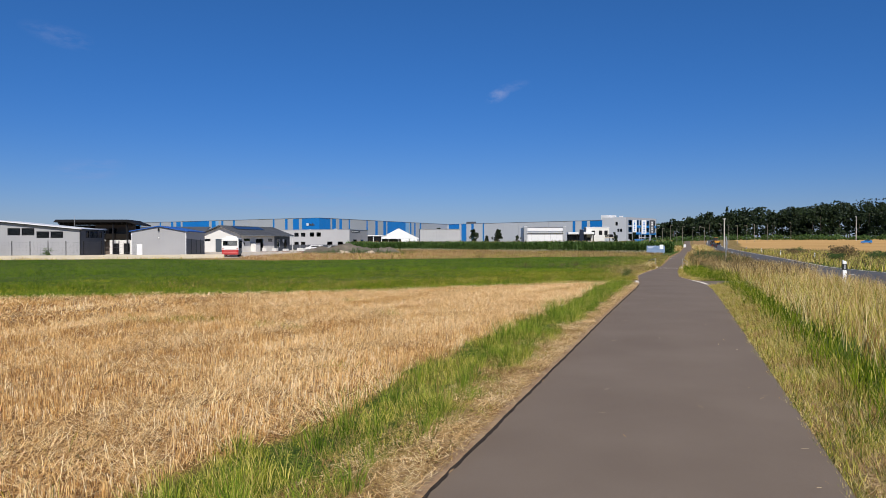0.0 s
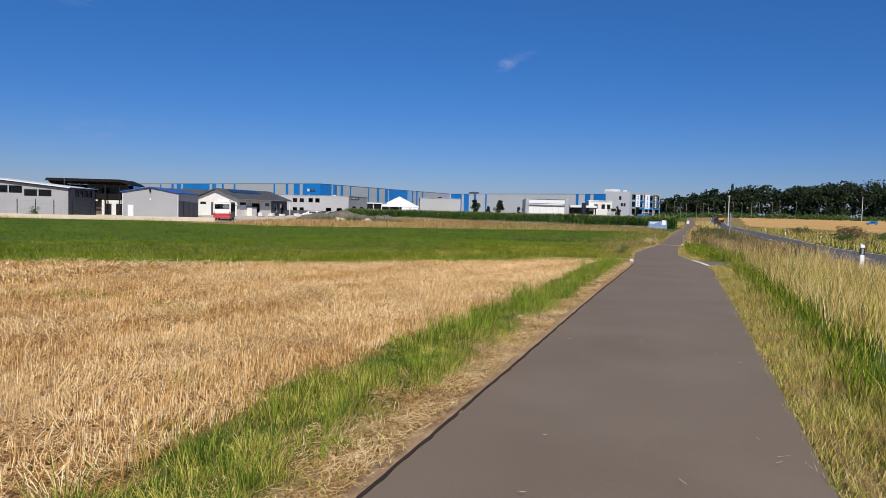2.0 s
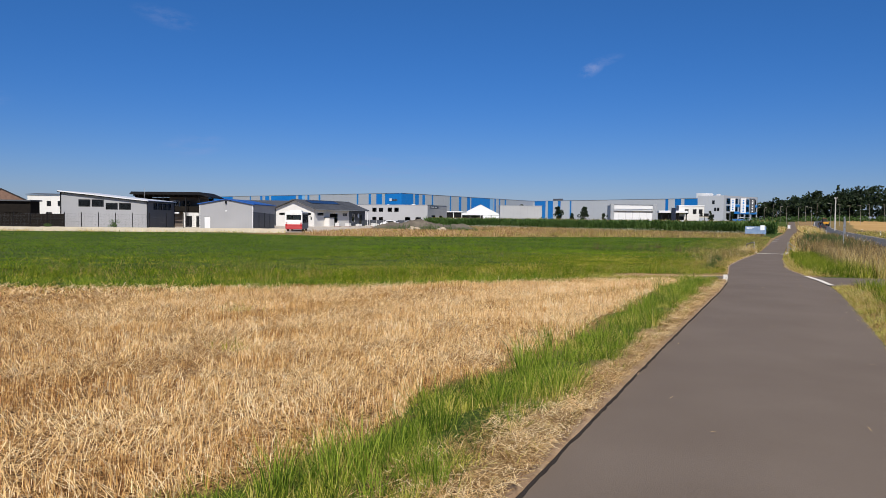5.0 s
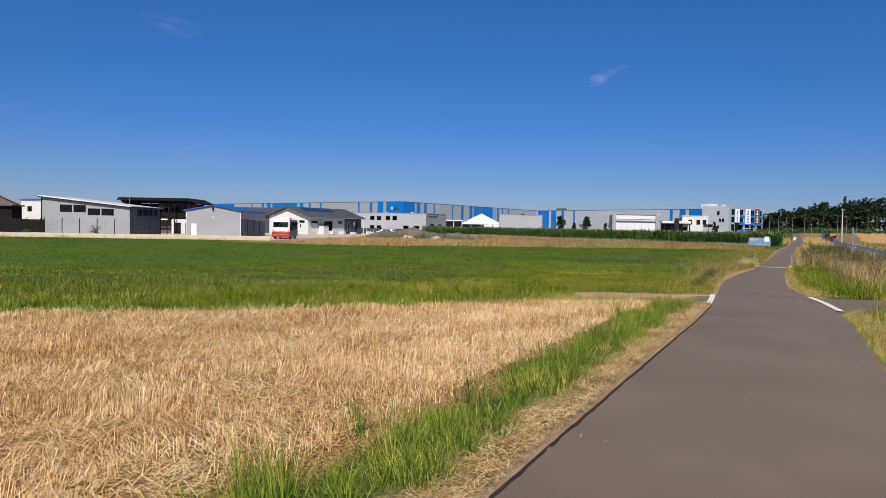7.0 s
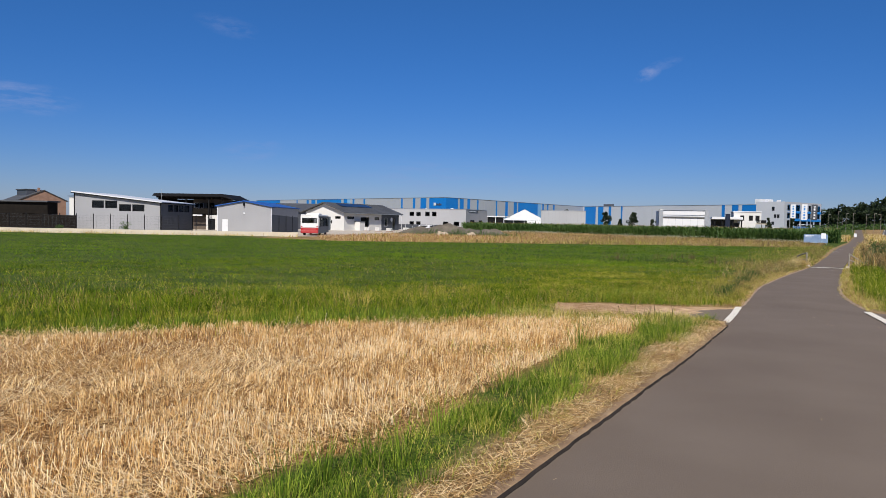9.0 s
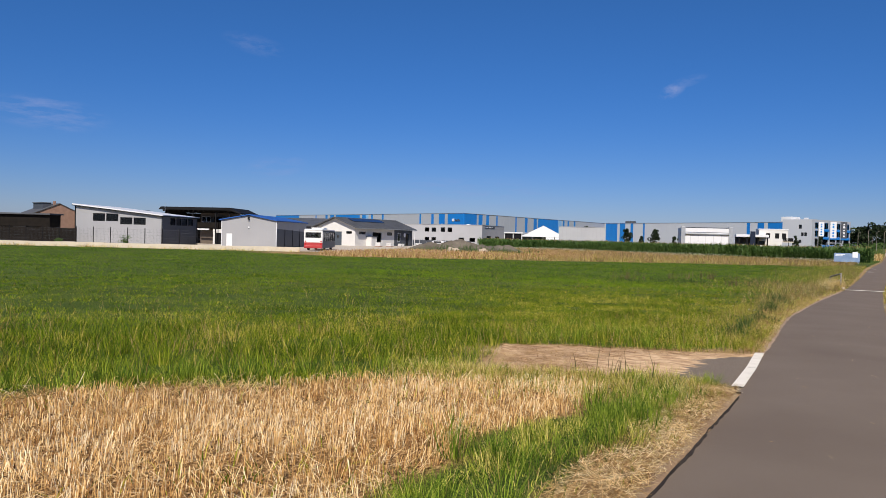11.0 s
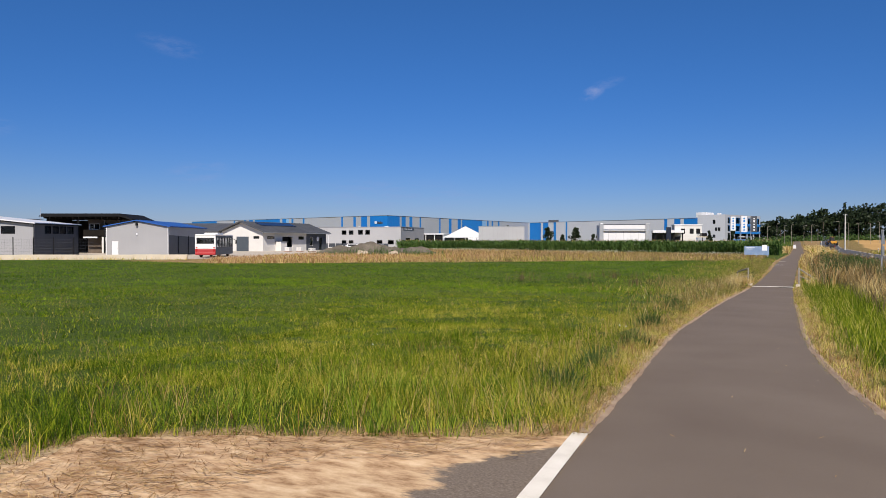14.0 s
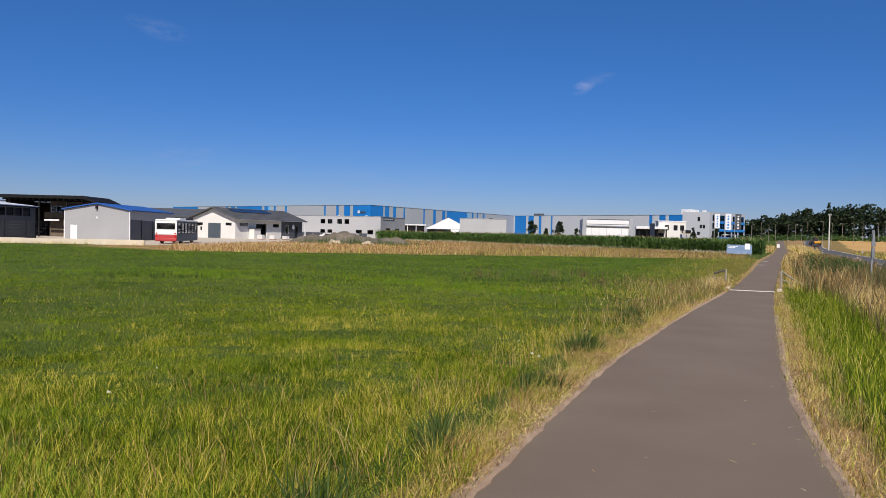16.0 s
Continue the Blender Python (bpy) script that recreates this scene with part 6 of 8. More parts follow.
# left verge: uneven green tussocks between the stubble and a trampled dry strip
def left_verge():
    def belt(p, soft):
        e = -2.52 + verge_shift(p[:, 1]) + 0.30 * wander(p[:, 0], p[:, 1], 0.9, 2.0) + 0.16 * wander(p[:, 0], p[:, 1], 0.3, 4.0)
        edge = -1.50 + 0.3 * verge_shift(p[:, 1]) + 0.17 * wander(p[:, 0], p[:, 1], 0.55, 6.0) + 0.14 * wander(p[:, 0], p[:, 1], 1.5, 1.0)
        return p[(p[:, 0] > e - soft * 0.4 * RNG.random(len(p)) ** 2) & (p[:, 0] < edge + soft * 0.14 * RNG.random(len(p)) ** 3) & ~on_track(p[:, 0], p[:, 1]) & (p[:, 1] < 29.9)]

    def rich(p):
        return RNG.random(len(p)) < np.clip(0.16 + 0.42 * smooth_step(8, 17, p[:, 1]) + 0.5 * wander(p[:, 0], p[:, 1], 0.45, 2.0), 0.05, 0.92)

    def rank(p):
        """How tall the tufts stand here."""
        return np.clip(0.85 + 0.55 * wander(p[:, 0] * 1.4, p[:, 1], 0.75, 5.0) + 0.25 * wander(p[:, 0], p[:, 1], 0.25, 1.0), 0.3, 1.7)

    p = belt(scatter(190000, -3.5, -1.5, 2.5, 30.0), 1.0)
    s = rich(p)
    h = RNG.uniform(0.05, 0.13, len(p)) * rank(p)
    for m, mat, label in ((s, "lush", "fine deep green grass at the foot of the verge"), (~s, "grass", "fine yellow-green grass at the foot of the verge")):
        blades("verge_grass", p[m], h[m], 0.0052, 0.7, M[mat], label, "grass", segs=1)
    p = belt(scatter(40000, -3.5, -1.55, 0.5, 30.0), 1.0)
    h = (0.05 + 0.09 * np.clip(1 - np.abs((p[:, 0] + 2.2) / 0.75), 0, 1)) * RNG.uniform(0.5, 1.4, len(p)) * rank(p)
    s = rich(p)
    blades("verge_grass", p[~s], h[~s], 0.0055, 0.7, M["grass"], "yellow-green verge grass beside the path", "grass")
    blades("verge_grass", p[s], h[s], 0.0055, 0.7, M["lush"], "deep green verge grass beside the path", "grass")
    p = belt(scatter(4300, -3.1, -1.6, 0.5, 30.0), 0.4)
    p = clumped(p, 0.4, 3.0, 0.05)
    s = rich(p)
    r = rank(p)
    tussocks("verge_grass", p[~s], 34, 0.06, 0.19 * r[~s], 0.005, "grass", "yellow-green grass tussocks in the verge")
    tussocks("verge_grass", p[s], 38, 0.055, 0.24 * r[s], 0.005, "lush", "deep green grass tussocks in the verge")
    big = np.stack([RNG.normal(-2.15, 0.2, 60), RNG.uniform(3.0, 28.5, 60)], 1)
    tussocks("verge_grass", big, 70, 0.075, 0.33, 0.0048, "lush", "tall dark green tufts standing out of the verge")
    p = scatter(26000, -3.2, -1.5, 0.5, 30.5)
    p = belt(clumped(p, 0.5, 1.0), 1.0)
    p = p[RNG.random(len(p)) < np.interp(p[:, 1], [8, 14], [1.0, 0.5])]
    blades("verge_grass", p, RNG.uniform(0.08, 0.26, len(p)), 0.0035, 0.6, M["seed"], "dry stems among the verge grass", "grass")
    p = scatter(80000, -2.1, -1.27, 0.5, 29.6)
    inner = path_left(p[:, 1]) - 0.80 + 1.0 * verge_shift(p[:, 1]) + 0.12 * wander(p[:, 0], p[:, 1], 0.4, 6.0)
    q = p[(p[:, 0] < path_left(p[:, 1]) - 0.02 + 0.03 * wander(p[:, 0], p[:, 1], 0.2, 3.0)) & (p[:, 0] > inner)]
    q = clumped(q, 0.22, 8.0, 0.2)
    blades("dry_grass", q, RNG.uniform(0.02, 0.08, len(q)) * (1 + 0.5 * wander(q[:, 0], q[:, 1], 0.25, 8.0)), RNG.uniform(0.003, 0.005, len(q)), 1.1, M["dead"], "trampled dry grass strip along the asphalt", "grass", lift=0.06, segs=1)
    p = clumped(scatter(15000, -2.0, -1.36, 0.5, 29.6), 0.22, 4.0, -0.25)
    blades("verge_grass", p, RNG.uniform(0.03, 0.11, len(p)), 0.006, 0.8, M["grass"], "sparse green tufts in the dry strip", "grass", lift=0.055)
    p = scatter(64000, -2.0, -1.22, 4.0, 29.4)
    inner = path_left(p[:, 1]) - 0.72 + 0.95 * verge_shift(p[:, 1]) + 0.14 * wander(p[:, 0], p[:, 1], 0.4, 6.0)
    p = p[(p[:, 0] < path_left(p[:, 1]) - 0.02 + 0.05 * RNG.random(len(p)) ** 3) & (p[:, 0] > inner)]
    strewn("straw_litter", clumped(p[::2], 0.3, 5.0, 0.0), 0.07, 0.0035, "dead", "short brown straw trodden along the asphalt", "litter", 0.05)
    strewn("straw_litter", clumped(p[1::2], 0.35, 2.0, -0.1), 0.11, 0.0035, "straw", "pale straw trodden into the dry strip", "litter", 0.065)


left_verge()


# meadow: long grass near the path, finer and lower towards the middle, taller band at the front
def meadow():
    def open_meadow(p):
        x, y = p[:, 0], p[:, 1]
        return p[~in_stubble(x, y) & ~on_track(x, y) & (x < path_left(y) - 0.12) & ~((x > -4.3) & (y < 29.9))]

    def front_band(p):
        return np.exp(-((p[:, 1] - np.interp(p[:, 0], EDGE_X, EDGE_Y) - 4.5) / 4.0) ** 2)

    def bands(p):
        """Where the sward is a deeper green: short aftergrass in the open field, patches and long bands within."""
        x, y = p[:, 0], p[:, 1]
        b = 0.42 * wander(x * 0.16 + 3.0, y, 4.2, 2.6) + 0.32 * wander(x, y, 1.1, 5.0) + 0.2 * wander(x, y, 0.35, 2.0)
        # front_band term: lusher grass, with the band's shadow side painted in as well
        b = b + 0.34 + 0.45 * front_band(p) * smooth_step(-3.9, -6.0, x) + 0.55 * smooth_step(36.5, 41, y) + 0.45 * smooth_step(-6, -13, x) * smooth_step(3.0, 8.0, y - np.interp(x, EDGE_X, EDGE_Y)) - 0.24 * smooth_step(-4.6, -2.4, x) - 0.15 * np.exp(-((y - 53) / 5.0) ** 2) * smooth_step(-24, -14, x)
        return RNG.random(len(p)) < np.clip(b, 0.05, 0.95)

    def sward(p, h, width, lean, label, segs, deep_mat="meadow_deep", light_mat="meadow"):
        deep = bands(p)
        h = np.clip(h * np.where(deep, 0.88, 1.1), 0.03, 1)
        width = np.broadcast_to(width, len(p))
        blades("meadow_grass", p[~deep], h[~deep], width[~deep], lean, M[light_mat], "yellow-green " + label, "grass", segs=segs)
        blades("meadow_grass", p[deep], h[deep], width[deep], lean, M[deep_mat], "deep green " + label, "grass", segs=segs)

    def tufted(p, fine):
        tuft = wander(p[:, 0], p[:, 1], fine, 3.0) + 0.6 * wander(p[:, 0], p[:, 1], fine * 3.0, 3.0)
        keep = tuft > -1.3 + 0.8 * RNG.random(len(p))
        return p[keep], tuft[keep]

    p = open_meadow(np.concatenate([scatter(150000, -8.5, -1.8, 33.2, 41.0), scatter(120000, -13.0, -1.8, 40.0, 52.0), scatter(70000, -13.0, -4.6, 20.0, 34.0)]))
    p, tuft = tufted(p, 0.24)
    sward(p, (0.065 + 0.07 * front_band(p) + 0.03 * tuft) * RNG.uniform(0.5, 1.3, len(p)), 0.0065, 0.7, "fine grass at the foot of the meadow", 1)
    p = open_meadow(np.concatenate([scatter(26000, -11.0, -1.6, 34.0, 64.0, 6.0, 1.0), scatter(74000, -10.5, -1.6, 21.5, 46.0, 7.0, 1.0)]))
    p, tuft = tufted(p, 0.24)
    sward(p, (0.085 + 0.12 * front_band(p) + 0.035 * tuft) * RNG.uniform(0.45, 1.4, len(p)), 0.0055, 0.7, "meadow grass between the tufts", 2)
    p = clumped(open_meadow(np.concatenate([scatter(5200, -10.5, -1.8, 22.0, 46.0), scatter(1200, -10.5, -1.8, 46.0, 64.0)])), 0.6, 4.0, 0.0)
    s = bands(p)
    tussocks("meadow_grass", p[~s], 18, 0.06, 0.13 + 0.13 * front_band(p[~s]), 0.0052, "meadow", "yellow-green grass tussocks in the meadow")
    tussocks("meadow_grass", p[s], 18, 0.06, 0.11 + 0.15 * front_band(p[s]), 0.0055, "meadow_deep", "deep green grass tussocks in the meadow")
    # dark rank tufts along the edge of the stubble and behind the field entrance
    n = 900
    x = RNG.uniform(-26, -2.2, n)
    y = np.interp(x, EDGE_X, EDGE_Y) + 0.15 + np.abs(RNG.normal(0, 0.7, n))
    q = np.concatenate([clumped(open_meadow(np.stack([x, y], 1)), 0.9, 2.0, 0.0), open_meadow(np.stack([RNG.uniform(-5.3, -1.9, 160), RNG.uniform(32.0, 34.6, 160)], 1))])
    tussocks("meadow_grass", q, 30, 0.09, 0.20, 0.007, "lush", "dark rank tufts along the edge of the meadow")
    p, tuft = tufted(open_meadow(scatter(230000, -27.0, -9.5, 13.0, 66.0)), 0.35)
    sward(p, (0.065 + 0.09 * front_band(p) + 0.025 * tuft) * RNG.uniform(0.5, 1.3, len(p)), 0.013, 0.8, "meadow grass in the open field", 1)
    p = clumped(open_meadow(scatter(5000, -27.0, -10.0, 13.0, 50.0)), 1.0, 4.0, -0.1)
    s = bands(p)
    tussocks("meadow_grass", p[~s], 8, 0.09, 0.08 + 0.10 * front_band(p[~s]), 0.013, "meadow", "yellow-green grass tussocks in the open field")
    tussocks("meadow_grass", p[s], 8, 0.09, 0.08 + 0.10 * front_band(p[s]), 0.013, "meadow_deep", "deep green grass tussocks in the open field")
    p = open_meadow(scatter(190000, -95.0, -1.6, 20.0, 112.0, 20.0, 0.8))
    p = p[(p[:, 1] < np.interp(p[:, 0], TAN_X, TAN_Y)) & (p[:, 1] > np.where(p[:, 0] > -20, 55, 15))]
    h = RNG.uniform(0.06, 0.13, len(p)) * (1 + 0.4 * wander(p[:, 0], p[:, 1] * 2.0, 5.0, 2.0))
    sward(p, h, 0.018 + 0.0007 * np.hypot(p[:, 0], p[:, 1] - 20), 0.9, "short meadow grass further out", 1, "meadow_far", "meadow_deep")
    p = clumped(open_meadow(scatter(110000, -22.0, -1.8, 20.0, 60.0, 8.0)), 0.8, 6.0, -0.1)
    p = p[RNG.random(len(p)) < 0.08 + 0.8 * front_band(p) + 0.35 * smooth_step(-4.4, -2.6, p[:, 0]) * smooth_step(64, 40, p[:, 1])]
    h = RNG.uniform(0.18, 0.40, len(p))
    blades("seed_stems", p[::3], h[::3], 0.0040, 0.6, M["seed"], "tan flowering grass stems", "grass")
    blades("seed_stems", p[1::4], h[1::4], 0.0045, 0.6, M["dead"], "brown flowering grass stems", "grass")
    p = open_meadow(scatter(90000, -30.0, -2.6, 46.0, 68.0))
    x, y = p[:, 0], p[:, 1]
    p = p[RNG.random(len(p)) < np.exp(-((y - 58.0 - 0.10 * x - 1.2 * wander(x, y, 3.0, 4.0)) / 3.2) ** 2) * np.clip(0.55 + 0.7 * wander(x * 0.4, y, 1.3, 2.0), 0, 1) * smooth_step(-3.0, -6.5, x)]
    blades("meadow_grass", p, RNG.uniform(0.06, 0.15, len(p)), 0.018, 0.8, M["vivid"], "bright green aftergrass in a band across the meadow", "grass", segs=1)
    p = open_meadow(scatter(30000, -7.5, -1.5, 42.0, 69.0))
    x, y = p[:, 0], p[:, 1]
    p = clumped(p[RNG.random(len(p)) < smooth_step(40, 60, y) * smooth_step(-8.0 + 0.16 * (69 - y), -3.5, x)], 0.9, 7.0, -0.05)
    h = RNG.uniform(0.12, 0.42, len(p)) * (1 + 0.35 * wander(p[:, 0], p[:, 1], 0.9, 7.0))
    for k, mat, label in ((0, "dead", "brown withered grass among the rank growth by the brook"), (1, "dock", "dark brown dock stems among the rank growth by the brook"), (2, "thistle", "dark green weeds among the rank growth by the brook"), (3, "dry", "bleached grass among the rank growth by the brook")):
        blades("rank_grass", p[k::4], h[k::4], 0.012, 0.5, M[mat], label, "grass", segs=1)
    p = np.stack([RNG.normal(-2.25, 0.3, 900), RNG.normal(65.2, 1.1, 900)], 1)
    blades("tall_dry_grass", open_meadow(p), RNG.uniform(0.3, 0.8, len(open_meadow(p))), 0.012, 0.4, M["dry"], "tall bleached grass round the bridge railing", "grass", segs=1)
    p = clumped(open_meadow(scatter(5000, -3.6, -1.7, 33.0, 110.0)), 0.7, 2.0, 0.1)
    blades("seed_stems", p, RNG.uniform(0.2, 0.5, len(p)), 0.005, 0.45, M["seed"], "tall dry grass along the path edge", "grass")
    # darker and brighter tufts all over the open meadow
    p = open_meadow(scatter(60000, -60.0, -2.4, 17.0, 84.0, 22.0, 0.8))
    p = p[((p[:, 0] < -9.5) | (p[:, 1] > 46.0) | (p[:, 1] < 29.0)) & (p[:, 1] < np.interp(p[:, 0], TAN_X, TAN_Y))]
    far = np.hypot(p[:, 0], np.maximum(p[:, 1] - 28.0, 0.0))
    kind = wander(p[:, 0], p[:, 1] * 0.7, 0.5, 4.0) + 0.7 * wander(p[:, 0], p[:, 1], 1.9, 1.0) + RNG.normal(0, 0.45, len(p))
    h = RNG.uniform(0.06, 0.13, len(p)) * (1 + 0.7 * front_band(p))
    for m, mat, label in ((kind < -0.6, "meadow_deep", "dark tufts scattered over the meadow"), (kind > 0.75, "vivid", "bright tufts scattered over the meadow")):
        blades("meadow_grass", p[m], h[m], 0.012 + 0.0011 * far[m], 0.6, M[mat], label, "grass", segs=1)
    # thistles by the path, and a row of docks across the field
    q = np.concatenate([np.stack([RNG.normal(x, r, k), RNG.normal(y, r * 1.6, k)], 1) for x, y, r, k in ((-2.62, 41.9, 0.14, 8), (-2.42, 38.9, 0.09, 4), (-2.28, 36.4, 0.08, 4), (-2.2, 34.6, 0.08, 4), (-3.1, 48.8, 0.2, 5), (-2.5, 45.6, 0.1, 2))])
    tussocks("thistles", q, 46, 0.10, 0.30, 0.014, "thistle", "dark green thistles in the grass beside the path")
    n = 260
    u = RNG.random(n)
    q = np.stack([-25.0 + 21.0 * u + RNG.normal(0, 0.5, n), 50.5 + 17.0 * u + RNG.normal(0, 0.7, n)], 1)
    tussocks("dock_stems", clumped(open_meadow(q), 2.2, 3.0, -0.1), 12, 0.16, 0.30, 0.016, "thistle", "dark weeds in a row across the meadow")
    q = np.concatenate([np.stack([RNG.normal(x, 0.5, 9), RNG.normal(y, 0.5, 9)], 1) for x, y in ((-11.0, 67.8), (-9.5, 69.4), (-13.2, 64.0), (-6.4, 62.0))])
    blades("dock_stems", np.repeat(q, 6, axis=0) + RNG.normal(0, 0.12, (len(q) * 6, 2)), RNG.uniform(0.3, 0.75, len(q) * 6), 0.02, 0.3, M["dock"], "brown dock clumps in the meadow", "weeds")
    p = np.concatenate([scatter(52000, -2.9, -1.2, 33.0, 52.0), scatter(15000, -2.7, -1.0, 52.0, 84.0)])
    off = path_left(p[:, 1]) - p[:, 0]
    p = p[(off > 0.0) & (off < 0.40 + 0.22 * wander(p[:, 0], p[:, 1], 0.7, 1.0))]
    off = path_left(p[:, 1]) - p[:, 0]
    h = (0.03 + 0.3 * off) * RNG.uniform(0.5, 1.6, len(p))
    green = RNG.random(len(p)) < np.clip(0.45 + 0.5 * wander(p[:, 0], p[:, 1], 0.5, 3.0), 0.1, 0.9)
    blades("dry_grass", p[~green], h[~green], 0.005, 0.8, M["dead"], "short dry grass fringe along the asphalt", "grass", lift=0.045, segs=1)
    blades("verge_grass", p[green], h[green], 0.005, 0.8, M["grass"], "short olive grass fringe along the asphalt", "grass", lift=0.045, segs=1)
    p = scatter(44000, -2.4, -1.2, 1.0, 60.0)
    off = path_left(p[:, 1]) - p[:, 0]
    p = p[(off > -0.01) & (off < 0.4) & ~on_track(p[:, 0], p[:, 1])]
    strewn("straw_litter", p, 0.07, 0.0035, "dry", "dead grass lying along the asphalt edge", "litter", 0.05)
    # rank weeds towards the brook
    p = open_meadow(scatter(34000, -9.0, -1.6, 55.0, 122.0, 3.0))
    p = clumped(p, 2.5, 4.0, 0.0)
    h = RNG.uniform(0.10, 0.32, len(p)) * (1 + 0.3 * wander(p[:, 0], p[:, 1], 2.0, 6.0)) * np.interp(p[:, 0], [-9, -3], [0.6, 1.1])
    blades("rank_grass", p[::2], h[::2], 0.014, 0.5, M["grass"], "rank olive grass towards the brook", "grass", segs=1)
    blades("rank_grass", p[1::2], h[1::2], 0.014, 0.5, M["meadow_deep"], "rank green grass towards the brook", "grass", segs=1)
    blades("rank_grass", p[::4], 1.25 * h[::4], 0.010, 0.4, M["seed"], "tan seeding grass towards the brook", "grass", segs=1)
    q = clumped(p, 3.0, 9.0, -0.3)[::3]
    blades("dock_stems", q, RNG.uniform(0.2, 0.5, len(q)), 0.02, 0.3, M["dock"], "brown dock stems towards the brook", "weeds", segs=1)
    # wild flowers
    q = np.concatenate([np.stack([RNG.normal(x, r, k), RNG.normal(y, r * 1.2, k)], 1) for x, y, r, k in ((-6.5, 48.0, 0.9, 110), (-9.5, 45.5, 1.0, 40), (-13.0, 44.0, 1.4, 30), (-5.0, 52.5, 0.7, 30))])
    blades("flower_heads", open_meadow(q), 0.022, 0.022, 0.9, M["flower_yellow"], "small yellow flower heads in the meadow", "flowers", lift=RNG.uniform(0.08, 0.15, len(open_meadow(q))), segs=1)
    q = open_meadow(scatter(6, -6.0, -2.6, 34.5, 42.0))
    blades("flower_heads", q, 0.03, 0.05, 0.9, M["flower_white"], "small white flower heads in the meadow", "flowers", lift=0.22, segs=1)


meadow()


WEEDS = [(-9.9, 12.2, 160, 0.22), (-9.0, 12.6, 260, 0.3), (-8.4, 12.65, 120, 0.14), (-7.1, 12.35, 120, 0.12), (-6.3, 12.2, 70, 0.2), (-3.7, 8.8, 60, 0.15), (-7.9, 17.6, 120, 0.2), (-5.6, 15.0, 50, 0.12)]


def stubble_weeds():
    p = scatter(90000, -22.0, -2.6, 2.0, 33.0)
    x, y = p[:, 0], p[:, 1]
    edge = np.interp(x, EDGE_X, EDGE_Y)
    near_edge = np.clip(1 - (edge - y) / 2.6, 0, 1) ** 1.5 * (y < edge + 0.6)
    spots = np.clip(wander(x, y, 1.6, 11.0) + wander(x, y * 0.5, 4.5, 3.0) - 0.95, 0, 0.5)
    p = p[RNG.random(len(p)) < np.clip(near_edge * 0.8 + spots, 0, 1)]
    for x, y, n, r in WEEDS:
        p = np.concatenate([p, np.stack([RNG.normal(x, r, n), RNG.normal(y, r * 0.7, n)], 1)])
    p = p[~on_track(p[:, 0], p[:, 1]) & (p[:, 1] < 29.6)]
    blades("stubble_weeds", p, RNG.uniform(0.05, 0.2, len(p)), 0.009, 0.7, M["meadow"], "green weeds sprouting in the stubble", "weeds")


stubble_weeds()


# washed earth and litter on the field entrance
def track_litter():
    p = scatter(7000, -5.0, -1.8, 29.4, 33.4)
    p = p[on_track(p[:, 0], p[:, 1])]
    far = np.abs(p[:, 1] - 31.4) / 1.7 + np.clip(-(p[:, 0] + 2.2) / 2.0, 0, 1)
    p = p[(RNG.random(len(p)) < far * 0.6) & (on_track(p[:, 0], p[:, 1]) & ~on_track(p[:, 0], p[:, 1] + 0.6) | (p[:, 0] < -3.3))]
    strewn("straw_litter", p, 0.08, 0.004, "dead", "dry straw litter on the field entrance", "litter", 0.02)
    p = scatter(9000, -5.2, -1.8, 28.6, 33.3)
    p = p[on_track(p[:, 0], p[:, 1]) & ((p[:, 0] < -3.1 - 0.3 * wander(p[:, 0], p[:, 1], 0.6, 2.0)) | (p[:, 1] > 32.3 + 0.5 * (p[:, 0] + 1.7)))]
    strewn("straw_litter", clumped(p, 0.3, 6.0, -0.1), 0.16, 0.0045, "dead", "brown straw trodden into the earth of the field entrance", "litter", 0.018, main=0.5)
    p = scatter(9000, -4.4, -1.5, 28.2, 30.0)
    p = p[~on_track(p[:, 0], p[:, 1]) & (p[:, 0] < path_left(p[:, 1]) - 0.12)]
    blades("verge_grass", p[::2], RNG.uniform(0.04, 0.15, len(p[::2])), 0.006, 0.6, M["grass"], "grass at the corner of the field entrance", "grass")
    blades("seed_stems", p[::4], RNG.uniform(0.06, 0.2, len(p[::4])), 0.005, 0.5, M["dry"], "dry stems at the corner of the field entrance", "grass")
    n = 520
    x = RNG.uniform(-4.9, -1.75, n)
    q = np.stack([x, 29.62 + 0.364 * (np.minimum(x, -1.9) + 1.9) - np.abs(RNG.normal(0, 0.32, n))], 1)
    q = q[~on_track(q[:, 0], q[:, 1]) & (q[:, 0] < path_left(q[:, 1]) - 0.3)]
    tussocks("verge_grass", q[::2], 22, 0.06, 0.17, 0.005, "grass", "yellow-green tufts before the field entrance")
    tussocks("dry_grass", q[1::2], 18, 0.06, 0.15, 0.0045, "dry", "bleached tufts before the field entrance")
    p = np.stack([RNG.normal(-2.45, 0.28, 26), RNG.normal(29.32, 0.07, 26)], 1)
    blades("dock_stems", p, RNG.uniform(0.15, 0.48, 26), 0.012, 0.25, M["dock"], "dark withered weed stems by the field entrance", "weeds")
    p = scatter(5200, -5.2, -1.75, 28.6, 33.6)
    p = p[~on_track(p[:, 0], p[:, 1]) & (on_track(p[:, 0], p[:, 1] - 0.22) | on_track(p[:, 0] + 0.25, p[:, 1]))]
    blades("dry_grass", p, RNG.uniform(0.02, 0.08, len(p)), 0.006, 0.8, M["dead"], "short dead grass round the field entrance", "grass")


track_litter()


